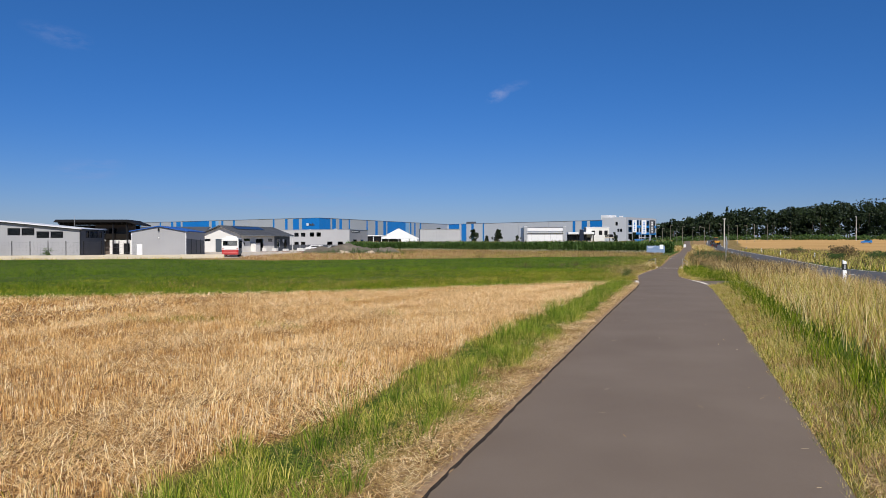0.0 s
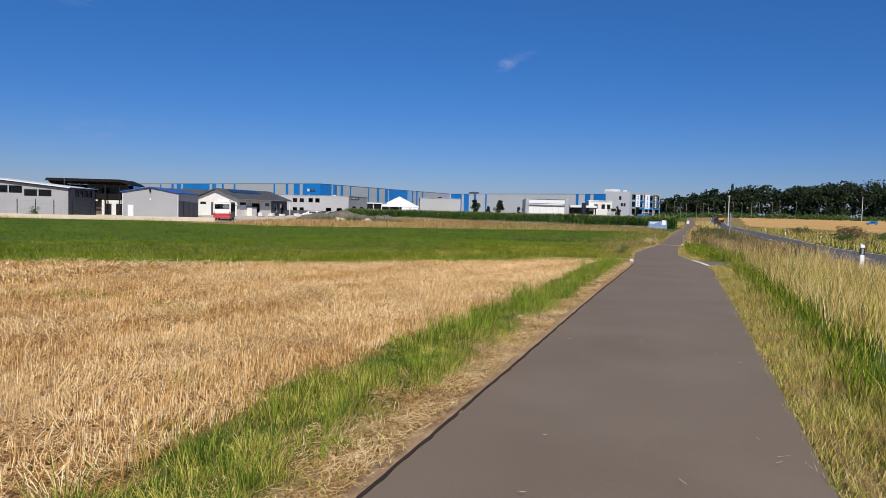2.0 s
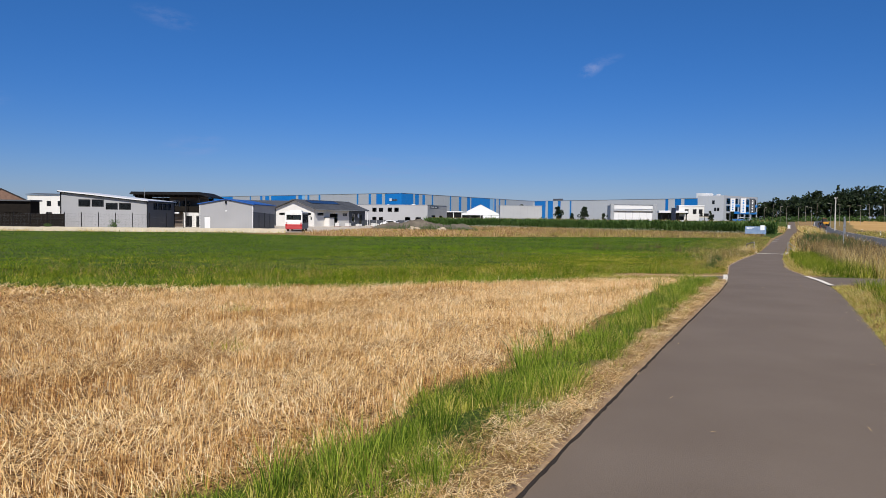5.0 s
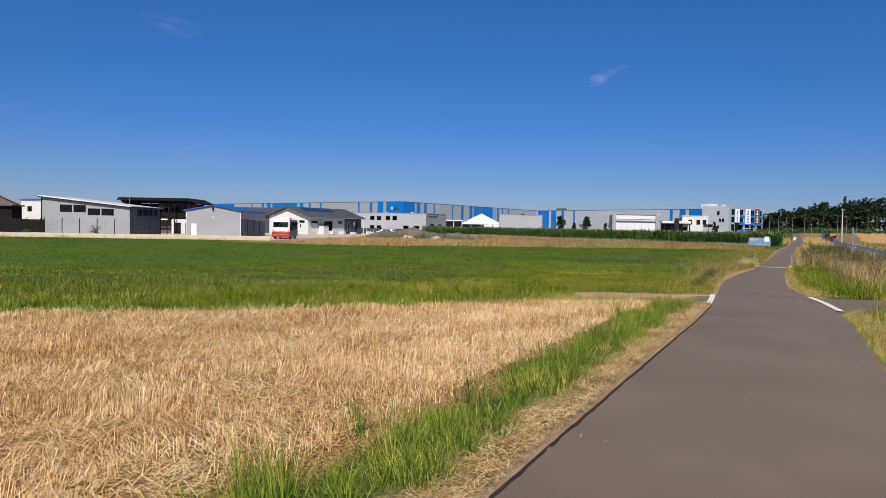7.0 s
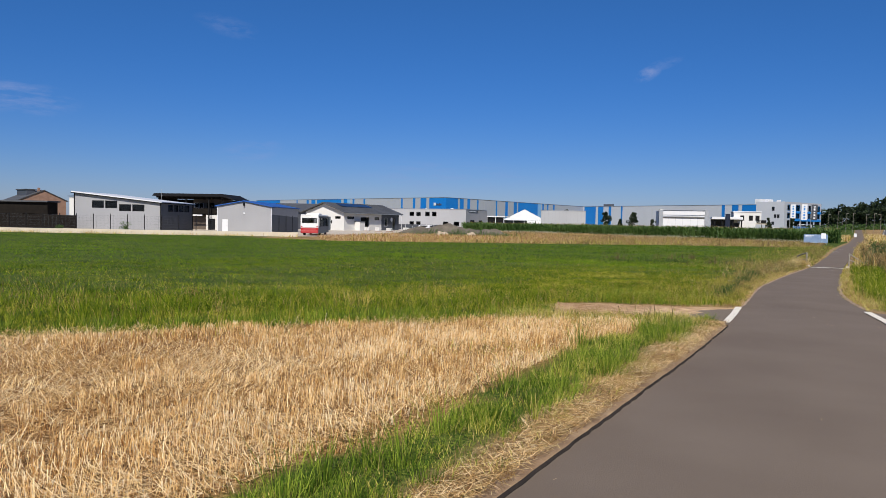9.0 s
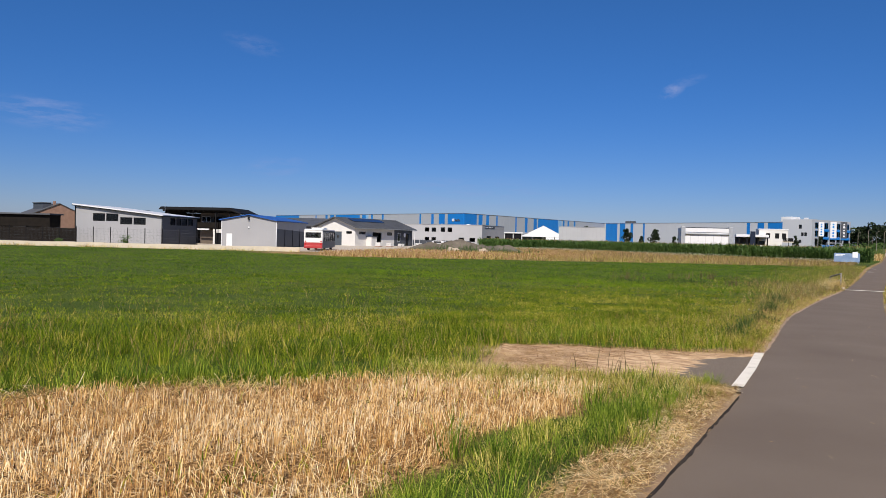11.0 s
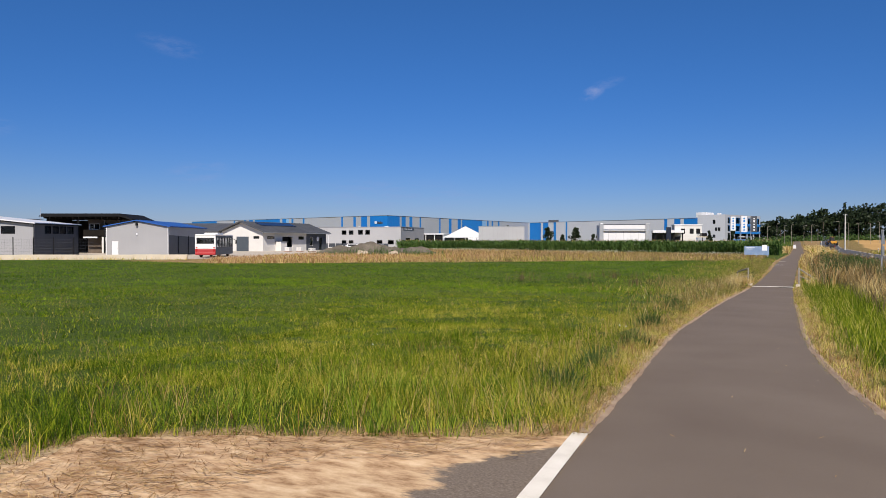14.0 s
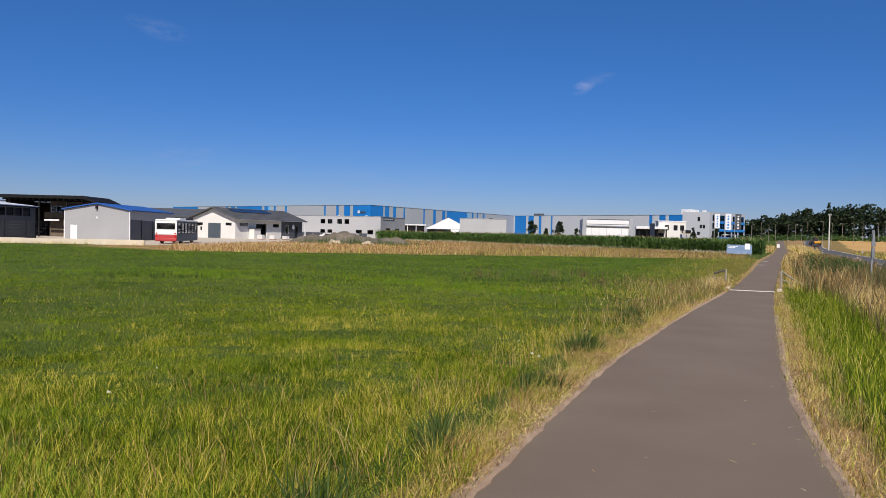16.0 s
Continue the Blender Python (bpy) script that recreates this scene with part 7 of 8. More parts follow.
# right verge: dry fringe, lush green band, tall straw to the road
def right_verge():
    def gap(p):
        return p[:, 0] - path_right(p[:, 1])

    def clear(p):
        return p[~((p[:, 1] > 29.4 + 0.1 * p[:, 0]) & (p[:, 1] < 34.2)) & (p[:, 0] < np.interp(p[:, 1], ROAD_Y, ROAD_L) - 0.15)]

    p = clear(scatter(40000, 0.0, 2.6, 0.5, 72.0))
    g = gap(p)
    q = p[(g > 0.02) & (g < 0.62 + 0.15 * wander(p[:, 0], p[:, 1], 0.6, 2.0))]
    h = (0.05 + 0.28 * np.clip(gap(q), 0, 0.6)) * RNG.uniform(0.6, 1.4, len(q))
    blades("dry_grass", q[::3], 0.85 * h[::3], 0.0055, 0.6, M["dry"], "dry yellow grass fringe along the path", "grass", lift=0.01)
    blades("dry_grass", q[::3], RNG.uniform(0.04, 0.14, len(q[::3])), 0.006, 0.7, M["dead"], "short brown dead grass along the path", "grass")
    q = q[1::2]
    blades("verge_grass", q, RNG.uniform(0.06, 0.2, len(q)), 0.006, 0.5, M["grass"], "yellow-green grass fringe along the path", "grass")
    p = clear(np.concatenate([scatter(110000, 1.15, 2.4, 3.0, 30.0), scatter(60000, -0.1, 1.6, 33.5, 56.0)]))
    g = gap(p)
    p = p[(g > -0.03 + 0.03 * wander(p[:, 0], p[:, 1], 0.25, 4.0)) & (g < 0.75 + 0.2 * wander(p[:, 0], p[:, 1], 0.6, 2.0))]
    pick = RNG.random(len(p)) + 0.35 * wander(p[:, 0], p[:, 1], 0.45, 6.0)
    h = (0.04 + 0.14 * np.clip(gap(p), 0, 0.7)) * RNG.uniform(0.6, 1.5, len(p))
    for lo, hi, mat, label in ((-1, 0.42, "grass", "fine olive grass along the path"), (0.42, 0.72, "dry", "fine dry grass along the path"), (0.72, 2, "dead", "fine dead grass along the path")):
        m = (pick >= lo) & (pick < hi)
        blades("verge_grass", p[m], h[m], 0.0055, 0.7, M[mat], label, "grass", segs=1)
    p = clear(scatter(105000, 0.3, 4.2, 0.5, 72.0))
    g = gap(p)
    wide = np.where(p[:, 1] > 33, 2.2, 1.2) + 0.3 * wander(p[:, 0], p[:, 1], 1.1, 7.0)
    q = p[(g > 0.5 + 0.2 * wander(p[:, 0], p[:, 1], 0.5, 3.0)) & (g < wide)]
    h = (0.22 + 0.2 * np.clip(gap(q) - 0.4, 0, 1)) * RNG.uniform(0.6, 1.3, len(q))
    s = RNG.random(len(q)) < 0.62
    blades("verge_grass", q[s], h[s], 0.009, 0.4, M["meadow_deep"], "lush green grass band beside the path", "grass")
    blades("verge_grass", q[~s][::2], h[~s][::2], 0.008, 0.45, M["grass"], "yellow-green grass among the lush band", "grass")
    p = clear(scatter(76000, 1.2, 6.6, 0.5, 66.0))
    g = gap(p)
    q = clumped(p[g > 1.0 + 0.25 * RNG.random(len(p)) + np.where(p[:, 1] > 33, 0.9, 0.0)], 0.9, 5.0, 0.15)
    h = np.where(q[:, 1] < 29, 0.5, 0.62) * RNG.uniform(0.55, 1.35, len(q)) * (1 + 0.25 * wander(q[:, 0], q[:, 1], 1.0, 5.0))
    blades("tall_dry_grass", q, h, 0.009, 0.35, M["dry"], "tall bleached grass between path and road", "grass")
    q = clear(scatter(34000, 1.8, 6.4, 0.5, 66.0))
    q = q[gap(q) > 1.3]
    blades("tall_grass", q, RNG.uniform(0.25, 0.6, len(q)), 0.009, 0.4, M["grass"], "green grass among the bleached stems", "grass")
    p = clear(scatter(22000, 1.6, 6.6, 34.5, 130.0))
    q = clumped(p[gap(p) > 1.6], 1.6, 2.0, 0.1)
    h = RNG.uniform(0.45, 1.0, len(q)) * (1 + 0.2 * wander(q[:, 0], q[:, 1], 1.5, 2.0))
    blades("dock_stems", q, h, 0.022, 0.3, M["dock"], "dark brown dock and thistle stems", "weeds")
    p = clear(scatter(9500, 1.1, 5.6, 60.0, 92.0))
    h = RNG.uniform(0.5, 1.3, len(p)) * (1 + 0.3 * wander(p[:, 0], p[:, 1], 1.4, 2.0))
    pick = wander(p[:, 0], p[:, 1], 1.1, 5.0) + RNG.normal(0, 0.35, len(p))
    for lo, hi, mat, label in ((-9, -0.35, "thistle", "tall dark green weeds by the brook"), (-0.35, 0.35, "dock", "tall dark brown weeds by the brook"), (0.35, 0.6, "dead", "withered brown grass by the brook"), (0.6, 9, "dry", "bleached tall grass by the brook")):
        m = (pick >= lo) & (pick < hi)
        blades("dock_stems", p[m], h[m], 0.026, 0.3, M[mat], label, "weeds")
    p = clear(scatter(17000, 0.6, 6.8, 62.0, 150.0))
    q = p[gap(p) > 0.15]
    h = RNG.uniform(0.3, 0.85, len(q)) * (1 + 0.3 * wander(q[:, 0], q[:, 1], 2.2, 3.0))
    pick = wander(q[:, 0], q[:, 1], 1.8, 6.0) + RNG.normal(0, 0.4, len(q))
    for lo, hi, mat, label in ((-9, -0.3, "grass", "olive grass further along the road"), (-0.3, 0.25, "dead", "brown dry grass further along the road"), (0.25, 9, "dry", "tall dry grass further along the road")):
        m = (pick >= lo) & (pick < hi)
        blades("tall_dry_grass", q[m], h[m], 0.03, 0.35, M[mat], label, "grass", segs=1)
    p = scatter(26000, 12.4, 40.0, 20.0, 190.0)
    q = p[(p[:, 0] > np.interp(p[:, 1], ROAD_Y, ROAD_R) + 0.4) & (p[:, 0] < np.interp(p[:, 1], [20, 100, 144, 190], [40, 40, 34, 22]))]
    blades("roadside_grass", q, RNG.uniform(0.3, 0.8, len(q)), 0.06, 0.4, M["grass"], "rough green grass on the far side of the road", "grass", segs=1)
    blades("dock_stems", clumped(q, 4.0, 3.0, -0.1)[::2], 0.9, 0.08, 0.4, M["dock"], "brown weeds on the far side of the road", "weeds", segs=1)
    blades("roadside_grass", q[::3], RNG.uniform(0.4, 0.9, len(q[::3])), 0.05, 0.4, M["dry"], "dry tufts on the far side of the road", "grass", segs=1)


right_verge()


# rough tan strip between meadow and maize, with pale flower heads
def far_strip():
    p = scatter(65000, -80.0, -3.0, 80.0, 185.0)
    x, y = p[:, 0], p[:, 1]
    p = p[(y > np.interp(x, TAN_X, TAN_Y) + 1.5 * wander(x, y, 5.0, 2.0) + 8.0 * (x < -60)) & (x > -0.98 * (y - 27) + 1.0) & (y < np.interp(x, [-70, -3], [185, 150])) & (x > -62 - (y - 88) * 0.25)]
    t = np.clip((p[:, 1] - 105) / 50, 0, 1)
    tan = p[RNG.random(len(p)) < np.interp(p[:, 0], [-48, -25], [1.0, 0.3])]
    blades("rough_grass", tan, RNG.uniform(0.2, 0.5, len(tan)), 0.07, 0.4, M["tan"], "rough tan grass strip before the maize", "grass", segs=1)
    n = 26000
    s = RNG.uniform(-58, -5, n)
    q = np.stack([s, np.interp(s, TAN_X, TAN_Y) - 1.0 + np.abs(RNG.normal(0, 7.0, n)) + 1.8 * wander(s, s, 1.6, 1.0)], 1)
    q = q[q[:, 1] < np.interp(q[:, 0], [-58, -49, -40, -20, -5], [90, 98, 112, 118, 124])]
    q = q[q[:, 0] > -0.98 * (q[:, 1] - 27) + 1.5 * wander(q[:, 0], q[:, 1], 1.0, 2.0)]
    q = clumped(q, 1.5, 5.0, -0.05)
    q = clumped(q, 3.4, 8.0, 0.1)
    h = RNG.uniform(0.2, 0.75, len(q)) * np.interp(q[:, 0], [-50, -25, -5], [0.8, 0.72, 0.65]) * (1 + 0.5 * wander(q[:, 0], q[:, 1], 1.3, 8.0)) * (1 + 0.4 * wander(q[:, 0], q[:, 1], 4.0, 2.0))
    pick = RNG.random(len(q)) + np.interp(q[:, 0], [-48, -26], [0.05, 0.8])
    for lo, hi, mat, label in ((0.0, 0.85, "tan", "tall orange-tan grass along the meadow's far edge"), (0.85, 1.15, "seed", "tall olive-tan grass along the meadow's far edge"), (1.15, 1.4, "grass", "tall green grass along the meadow's far edge"), (1.4, 2.0, "dock", "tall brown weeds along the meadow's far edge")):
        s = (pick >= lo) & (pick < hi)
        blades("rough_grass", q[s], h[s], 0.06, 0.35, M[mat], label, "grass", segs=1)
    n = 5200
    u = RNG.uniform(0, 100, n)
    o = 0.25 + np.abs(RNG.normal(0, 0.6, n))
    c, sn = math.cos(radians(35)), math.sin(radians(35))
    q = np.stack([-62.5 - u * c + o * sn, 88.0 - u * sn - o * c], 1)
    q = clumped(q, 2.2, 3.0, 0.0)
    blades("rough_grass", q[::2], RNG.uniform(0.15, 0.6, len(q[::2])), 0.05, 0.4, M["dry"], "tan grass tufts below the yard wall", "grass", segs=1)
    blades("rough_grass", q[1::2], RNG.uniform(0.15, 0.4, len(q[1::2])), 0.05, 0.4, M["grass"], "green grass tufts below the yard wall", "grass", segs=1)
    q = scatter(1500, -68.0, -46.0, 118.0, 126.0)
    blades("dock_stems", clumped(q, 2.0, 7.0, -0.2), 0.9, 0.07, 0.3, M["leaf_bush"], "green weeds growing round the earth heaps", "weeds", segs=1)
    olive = p[RNG.random(len(p)) < np.interp(p[:, 0], [-48, -25], [0.1, 0.55])]
    blades("rough_grass", olive, RNG.uniform(0.2, 0.45, len(olive)), 0.07, 0.4, M["seed"], "dull olive weeds before the maize", "grass", segs=1)
    q = clumped(p, 6.0, 3.0, -0.2)[::3]
    blades("rough_grass", q, RNG.uniform(0.25, 0.55, len(q)), 0.07, 0.4, M["meadow"], "green tufts in the rough strip", "grass", segs=1)
    q = clumped(p[p[:, 1] > 118], 7.0, 4.0, -0.1)[::2]
    blades("dock_stems", q, RNG.uniform(0.3, 0.7, len(q)), 0.06, 0.3, M["dock"], "brown weeds in the rough strip", "weeds", segs=1)
    q = clumped(p[p[:, 1] > np.interp(p[:, 0], [-70, -3], [160, 132])], 8.0, 2.5, -0.3)[::2]
    blades("flower_heads", q, RNG.uniform(0.06, 0.14, len(q)), 0.10, 0.5, M["flower_white"], "pale flower heads along the maize", "flowers", segs=1, lift=RNG.uniform(0.25, 0.6, len(q)))


far_strip()


def maize_field():
    """Rows of maize: stalks with long arching leaves, and tassels above."""
    front = lambda x: np.interp(x, [-100, -50, -15, -1.2], [196, 179, 166, 149])
    verts, tris, k = [], [], 0
    pts = []
    for row in range(9):
        m = 560 - row * 30
        xs = np.linspace(-96, -1.3 - row * 0.02, m) + RNG.normal(0, 0.05, m)
        pts.append(np.stack([xs, front(xs) + row * 0.75 + RNG.normal(0, 0.08, m)], 1))
    p = np.concatenate(pts)
    rest = scatter(2600, -96, -3.5, 150, 250)
    rest = rest[rest[:, 1] > front(rest[:, 0]) + 7]
    p = np.concatenate([p, rest])
    n = len(p)
    H = RNG.uniform(2.0, 2.5, n) * (1 + 0.05 * wander(p[:, 0], p[:, 1], 9.0, 1.0))
    blades("maize_stalks", p, H, 0.10, 0.05, M["maize"], "green maize stalks in rows", "maize")
    q = np.repeat(p, 6, axis=0)
    hq = np.repeat(H, 6)
    lift = hq * RNG.uniform(0.1, 0.85, len(q))
    blades("maize_leaves", q, 0.75 * RNG.uniform(0.6, 1.1, len(q)), 0.2, 1.1, M["maize"], "long arching green maize leaves", "maize", lift=lift, droop=0.9)
    blades("maize_tassels", p[::2], 0.3, 0.05, 0.2, M["seed"], "pale tassels on the maize", "maize", lift=H[::2] - 0.05, segs=1)


maize_field()


def leaf_cloud(centres, radii, count, size):
    """Small leaf quads strewn through ellipsoids, denser towards their skins."""
    n = len(centres)
    c = np.repeat(centres, count, axis=0)
    r = np.repeat(radii, count, axis=0)
    d = RNG.normal(size=(n * count, 3))
    d /= np.linalg.norm(d, axis=1)[:, None]
    pos = c + d * r * (RNG.uniform(0.35, 1.0, (n * count, 1)) ** 0.5)
    a = RNG.normal(size=pos.shape)
    a /= np.linalg.norm(a, axis=1)[:, None]
    b = np.cross(a, RNG.normal(size=pos.shape))
    b /= np.linalg.norm(b, axis=1)[:, None]
    s = size * RNG.uniform(0.6, 1.3, (n * count, 1))
    v = np.stack([pos - a * s, pos + b * s * 0.6, pos + a * s, pos - b * s * 0.6], 1).reshape(-1, 3)
    i = np.arange(n * count) * 4
    t = np.stack([i, i + 1, i + 2, i, i + 2, i + 3], 1).reshape(-1, 3)
    return v, t


def woodland():
    cs, rs, stems = [], [], []
    for k in range(290):
        x, y = RNG.uniform(-54, 250), RNG.uniform(450, 505)
        zg = float(level(x, y))
        top = np.interp(x, [-52, -18, -5, 11, 24, 37, 68, 102, 125, 250], [8.5, 11.5, 13.5, 16.6, 16.6, 19.5, 21.5, 24.5, 22, 24]) * RNG.uniform(0.74, 1.06)
        stems.append((x, y, zg, top * 0.55))
        wide = top * RNG.uniform(0.2, 0.32)
        for j in range(10):
            d = RNG.normal(size=3)
            d /= np.linalg.norm(d)
            d[2] = abs(d[2]) * 1.25 - 0.3
            q = wide * RNG.uniform(0.42, 0.62)
            cs.append((x + d[0] * wide, y + d[1] * wide, zg + top * 0.52 + d[2] * top * 0.36))
            rs.append((q, q, q * 0.75))
        for j in range(2):
            cs.append((x + RNG.normal(0, 2.0), y - 3.0, zg + top * RNG.uniform(0.08, 0.3)))
            rs.append((2.0, 2.0, 1.5))
    for k in range(330):
        x, y = RNG.uniform(-54, 252), RNG.uniform(478, 505)
        q = RNG.uniform(2.2, 3.4)
        cs.append((x, y, float(level(x, y)) + RNG.uniform(1.0, 11.0)))
        rs.append((q * 1.3, q, q))
    for x, h in ((25.5, 18.0), (27.8, 15.5), (61.0, 17.0)):
        for j in range(9):
            cs.append((x, 449.0, float(level(x, 449.0)) + 2.0 + (h - 2.0) * j / 8))
            rs.append(((8 - j) * 0.34 + 0.4, (8 - j) * 0.34 + 0.4, 1.3))
    v, t = leaf_cloud(np.array(cs), np.array(rs), 26, 0.78)
    tagged(tri_mesh("woodland_crowns", v, t, M["leaf"]), "dark green deciduous wood on the horizon", "wood", kind="stuff")
    bm = bmesh.new()
    for x, y, z, h in stems[::2]:
        add_rod(bm, (x, y, z - 0.5), (x, y, z + h), 0.32, 0.12, 5)
    tagged(mesh_object("woodland_trunks", bm, M["bark"]), "brown trunks within the far wood", "wood", kind="stuff")
    # hedge and scrub before the wood
    n = 420
    x = RNG.uniform(-20, 200, n)
    y = 415 + RNG.uniform(-6, 14, n)
    rad = RNG.uniform(0.8, 2.0, n)
    v, t = leaf_cloud(np.stack([x, y, level(x, y) + rad * 0.7], 1), np.stack([rad * 1.5, rad, rad], 1), 30, 0.5)
    tagged(tri_mesh("hedge_foliage", v, t, M["leaf_bush"]), "green hedge and scrub before the wood", "hedge", kind="stuff")


woodland()


def tree(x, y, h, spread_r, label, seed):
    g = np.random.default_rng(seed)
    z = float(level(x, y)) if y > 260 else LOW
    tr = thing("tree", x, y, z, 0, label, "tree")
    bm = bmesh.new()
    add_rod(bm, (0, 0, -0.2), (0.05, 0.0, h * 0.5), h * 0.02 + 0.04, h * 0.012, 7)
    for k in range(6):
        a = k * 1.05 + g.uniform(0, 0.5)
        z0 = h * (0.25 + 0.06 * k)
        add_rod(bm, (0.03, 0, z0), (math.cos(a) * spread_r * 0.6, math.sin(a) * spread_r * 0.6, z0 + h * 0.2), h * 0.009, h * 0.003, 5)
    part("trunk", bm, M["bark"], tr)
    cs, rs = [], []
    for k in range(26):
        u = g.random()
        rr = spread_r * (1 - 0.65 * abs(u - 0.4) / 0.6) * g.uniform(0.2, 0.9)
        a = g.uniform(0, 6.28)
        cs.append((math.cos(a) * rr, math.sin(a) * rr, h * (0.2 + 0.76 * u)))
        q = spread_r * g.uniform(0.22, 0.4)
        rs.append((q, q, q * 0.9))
    v, t = leaf_cloud(np.array(cs), np.array(rs), 70, 0.16 + 0.012 * h)
    c = tri_mesh("crown", v, t, M["leaf"])
    c.parent = tr
    return tr


for x, y, h, s, seed in ((-82.3, 285.8, 8.0, 2.3, 1), (-73.0, 290.6, 7.4, 2.3, 2), (-89.5, 262.0, 8.2, 1.9, 3), (-86.0, 259.0, 6.6, 1.6, 4), (-47.6, 226.0, 6.8, 1.4, 5), (-52.5, 236.0, 4.4, 0.9, 6), (-22.5, 262.0, 5.6, 1.0, 7),
                      (-76.0, 284.0, 4.6, 1.2, 8), (-16.5, 268.0, 6.2, 1.3, 9)):
    tree(x, y, h, s, "young leafy tree standing among the yards", seed)


def bush(x, y, r, h, mat, label, seed, category="bush"):
    g = np.random.default_rng(seed)
    z = float(level(x, y))
    b = thing("bush", x, y, z, 0, label, category)
    bm = bmesh.new()
    for k in range(6):
        a = k * 1.05
        add_rod(bm, (0, 0, -0.05), (math.cos(a) * r * 0.6, math.sin(a) * r * 0.6, h * 0.7), 0.02, 0.006, 5)
    part("stems", bm, M["bark"], b)
    cs = [(g.normal(0, r * 0.4), g.normal(0, r * 0.4), h * g.uniform(0.25, 0.85)) for k in range(18)]
    rs = [(r * 0.35, r * 0.35, h * 0.18)] * 18
    v, t = leaf_cloud(np.array(cs), np.array(rs), 80, 0.016 + 0.034 * r)
    c = tri_mesh("foliage", v, t, M[mat])
    c.parent = b


for i, (x, y, r, h, m) in enumerate(((1.9, 71.0, 0.75, 1.75, "leaf_bush"), (2.9, 72.5, 0.8, 1.55, "leaf_bush"), (3.9, 75.0, 0.8, 1.3, "leaf_bush"),
                                     (-88.0, 81.0, 0.8, 1.6, "leaf_bush"), (-97.0, 76.8, 0.7, 0.9, "leaf_bush"), (18.5, 98.0, 2.2, 1.9, "dock"), (22.0, 96.0, 1.4, 1.2, "leaf_bush"), (16.8, 90.0, 1.2, 1.0, "leaf_bush"), (25.5, 104.0, 1.8, 1.4, "dock"), (29.0, 112.0, 1.6, 1.3, "leaf_bush"), (17.5, 128.0, 1.5, 1.2, "dock"), (20.0, 142.0, 1.6, 1.3, "leaf_bush"), (31.0, 101.0, 1.5, 1.1, "dock"))):
    bush(x, y, r, h, m, "low leafy bush in the grass" if m != "dock" else "dark brown-leaved roadside bush", 40 + i)


# ---- things beside the path and road ----
def delineator(x, y, label="white roadside delineator post with a black band"):
    d = thing("delineator_post", x, y, float(level(x, y)), 0, label, "roadside post", "roadside delineators")
    bm = bmesh.new()
    add_box(bm, -0.06, 0.06, -0.05, 0.05, -0.15, 0.98, 0.02)
    for v in bm.verts:
        if v.co.z > 0.9:
            v.co.z -= (v.co.x + 0.06) * 0.5
    part("body", bm, M["plastic_white"], d)
    bm = bmesh.new()
    add_box(bm, -0.064, 0.064, -0.054, 0.054, 0.64, 0.86, 0.015)
    part("black_band", bm, M["plastic_black"], d, "black band")
    box("reflector", d, -0.025, 0.025, -0.062, -0.055, 0.67, 0.83, M["zinc"], "grey reflector")


for x, y in ((5.35, 27.6), (5.95, 76.0), (6.5, 101.0), (15.2, 94.8), (14.4, 52.0), (6.6, 150.0), (14.8, 150.0), (14.3, 118.0), (14.6, 180.0)):
    delineator(x, y)


def info_board():
    z = float(level(-4.3, 137))
    s = thing("information_board", -5.9, 137.0, z, 0.0, "wide pale blue information board on posts", "sign")
    box("panel", s, 0.0, 3.2, -0.04, 0.04, 0.25, 1.5, M["sign_blue"], "", 0.01)
    box("white_panel", s, 2.3, 2.95, -0.06, -0.041, 0.9, 1.7, M["sign_white"], "white upright panel")
    for i, (x0, x1, z0) in enumerate(((0.2, 1.4, 1.25), (0.2, 1.1, 1.08))):
        box("text_bar", s, x0, x1, -0.05, -0.041, z0, z0 + 0.08, M["sign_white"])
    for x in (0.15, 1.6, 3.05):
        box("post", s, x - 0.05, x + 0.05, 0.045, 0.14, -0.3, 1.55, M["zinc"])


info_board()


def bridge_rail(x, y, side):
    """A short wing of rail where the path crosses the brook."""
    z = float(level(x, y))
    r = thing("bridge_railing", x, y, z, 0, "weathered steel bridge railing at the brook", "railing", "bridge railings")
    wide, drop = (0.55, 0.60) if side < 0 else (0.9, 0.16)
    tall = 0.82
    a, b = (0, 0, tall), (side * wide, 1.0, drop)
    rod("handrail", r, a, b, 0.04, M["rail"])
    rod("middle_rail", r, (0, 0, 0.45), (side * wide, 1.0, drop * 0.5), 0.025, M["rail"])
    for u, h in ((0.0, tall), (1.0, drop)):
        rod("post", r, (side * wide * u, u, -0.4), (side * wide * u, u, h), 0.035, M["rail"])


bridge_rail(-1.95, 65.4, -1)
bridge_rail(0.28, 66.5, 1)


def bridge_kerbs():
    for x0, y0, x1, y1 in ((-1.86, 64.2, -1.84, 65.0), (0.22, 64.3, 0.23, 65.0)):
        k = thing("bridge_kerb", x0, y0, float(level(x0, y0)), 0, "pale concrete kerb of the brook bridge", "kerb", "bridge kerbs")
        turn = Matrix.Rotation(-math.atan2(x1 - x0, y1 - y0), 4, "Z")
        bm = bmesh.new()
        add_box(bm, -0.1, 0.1, 0, math.hypot(x1 - x0, y1 - y0), -0.3, 0.1, 0.02, turn)
        part("stone", bm, M["concrete"], k)


bridge_kerbs()


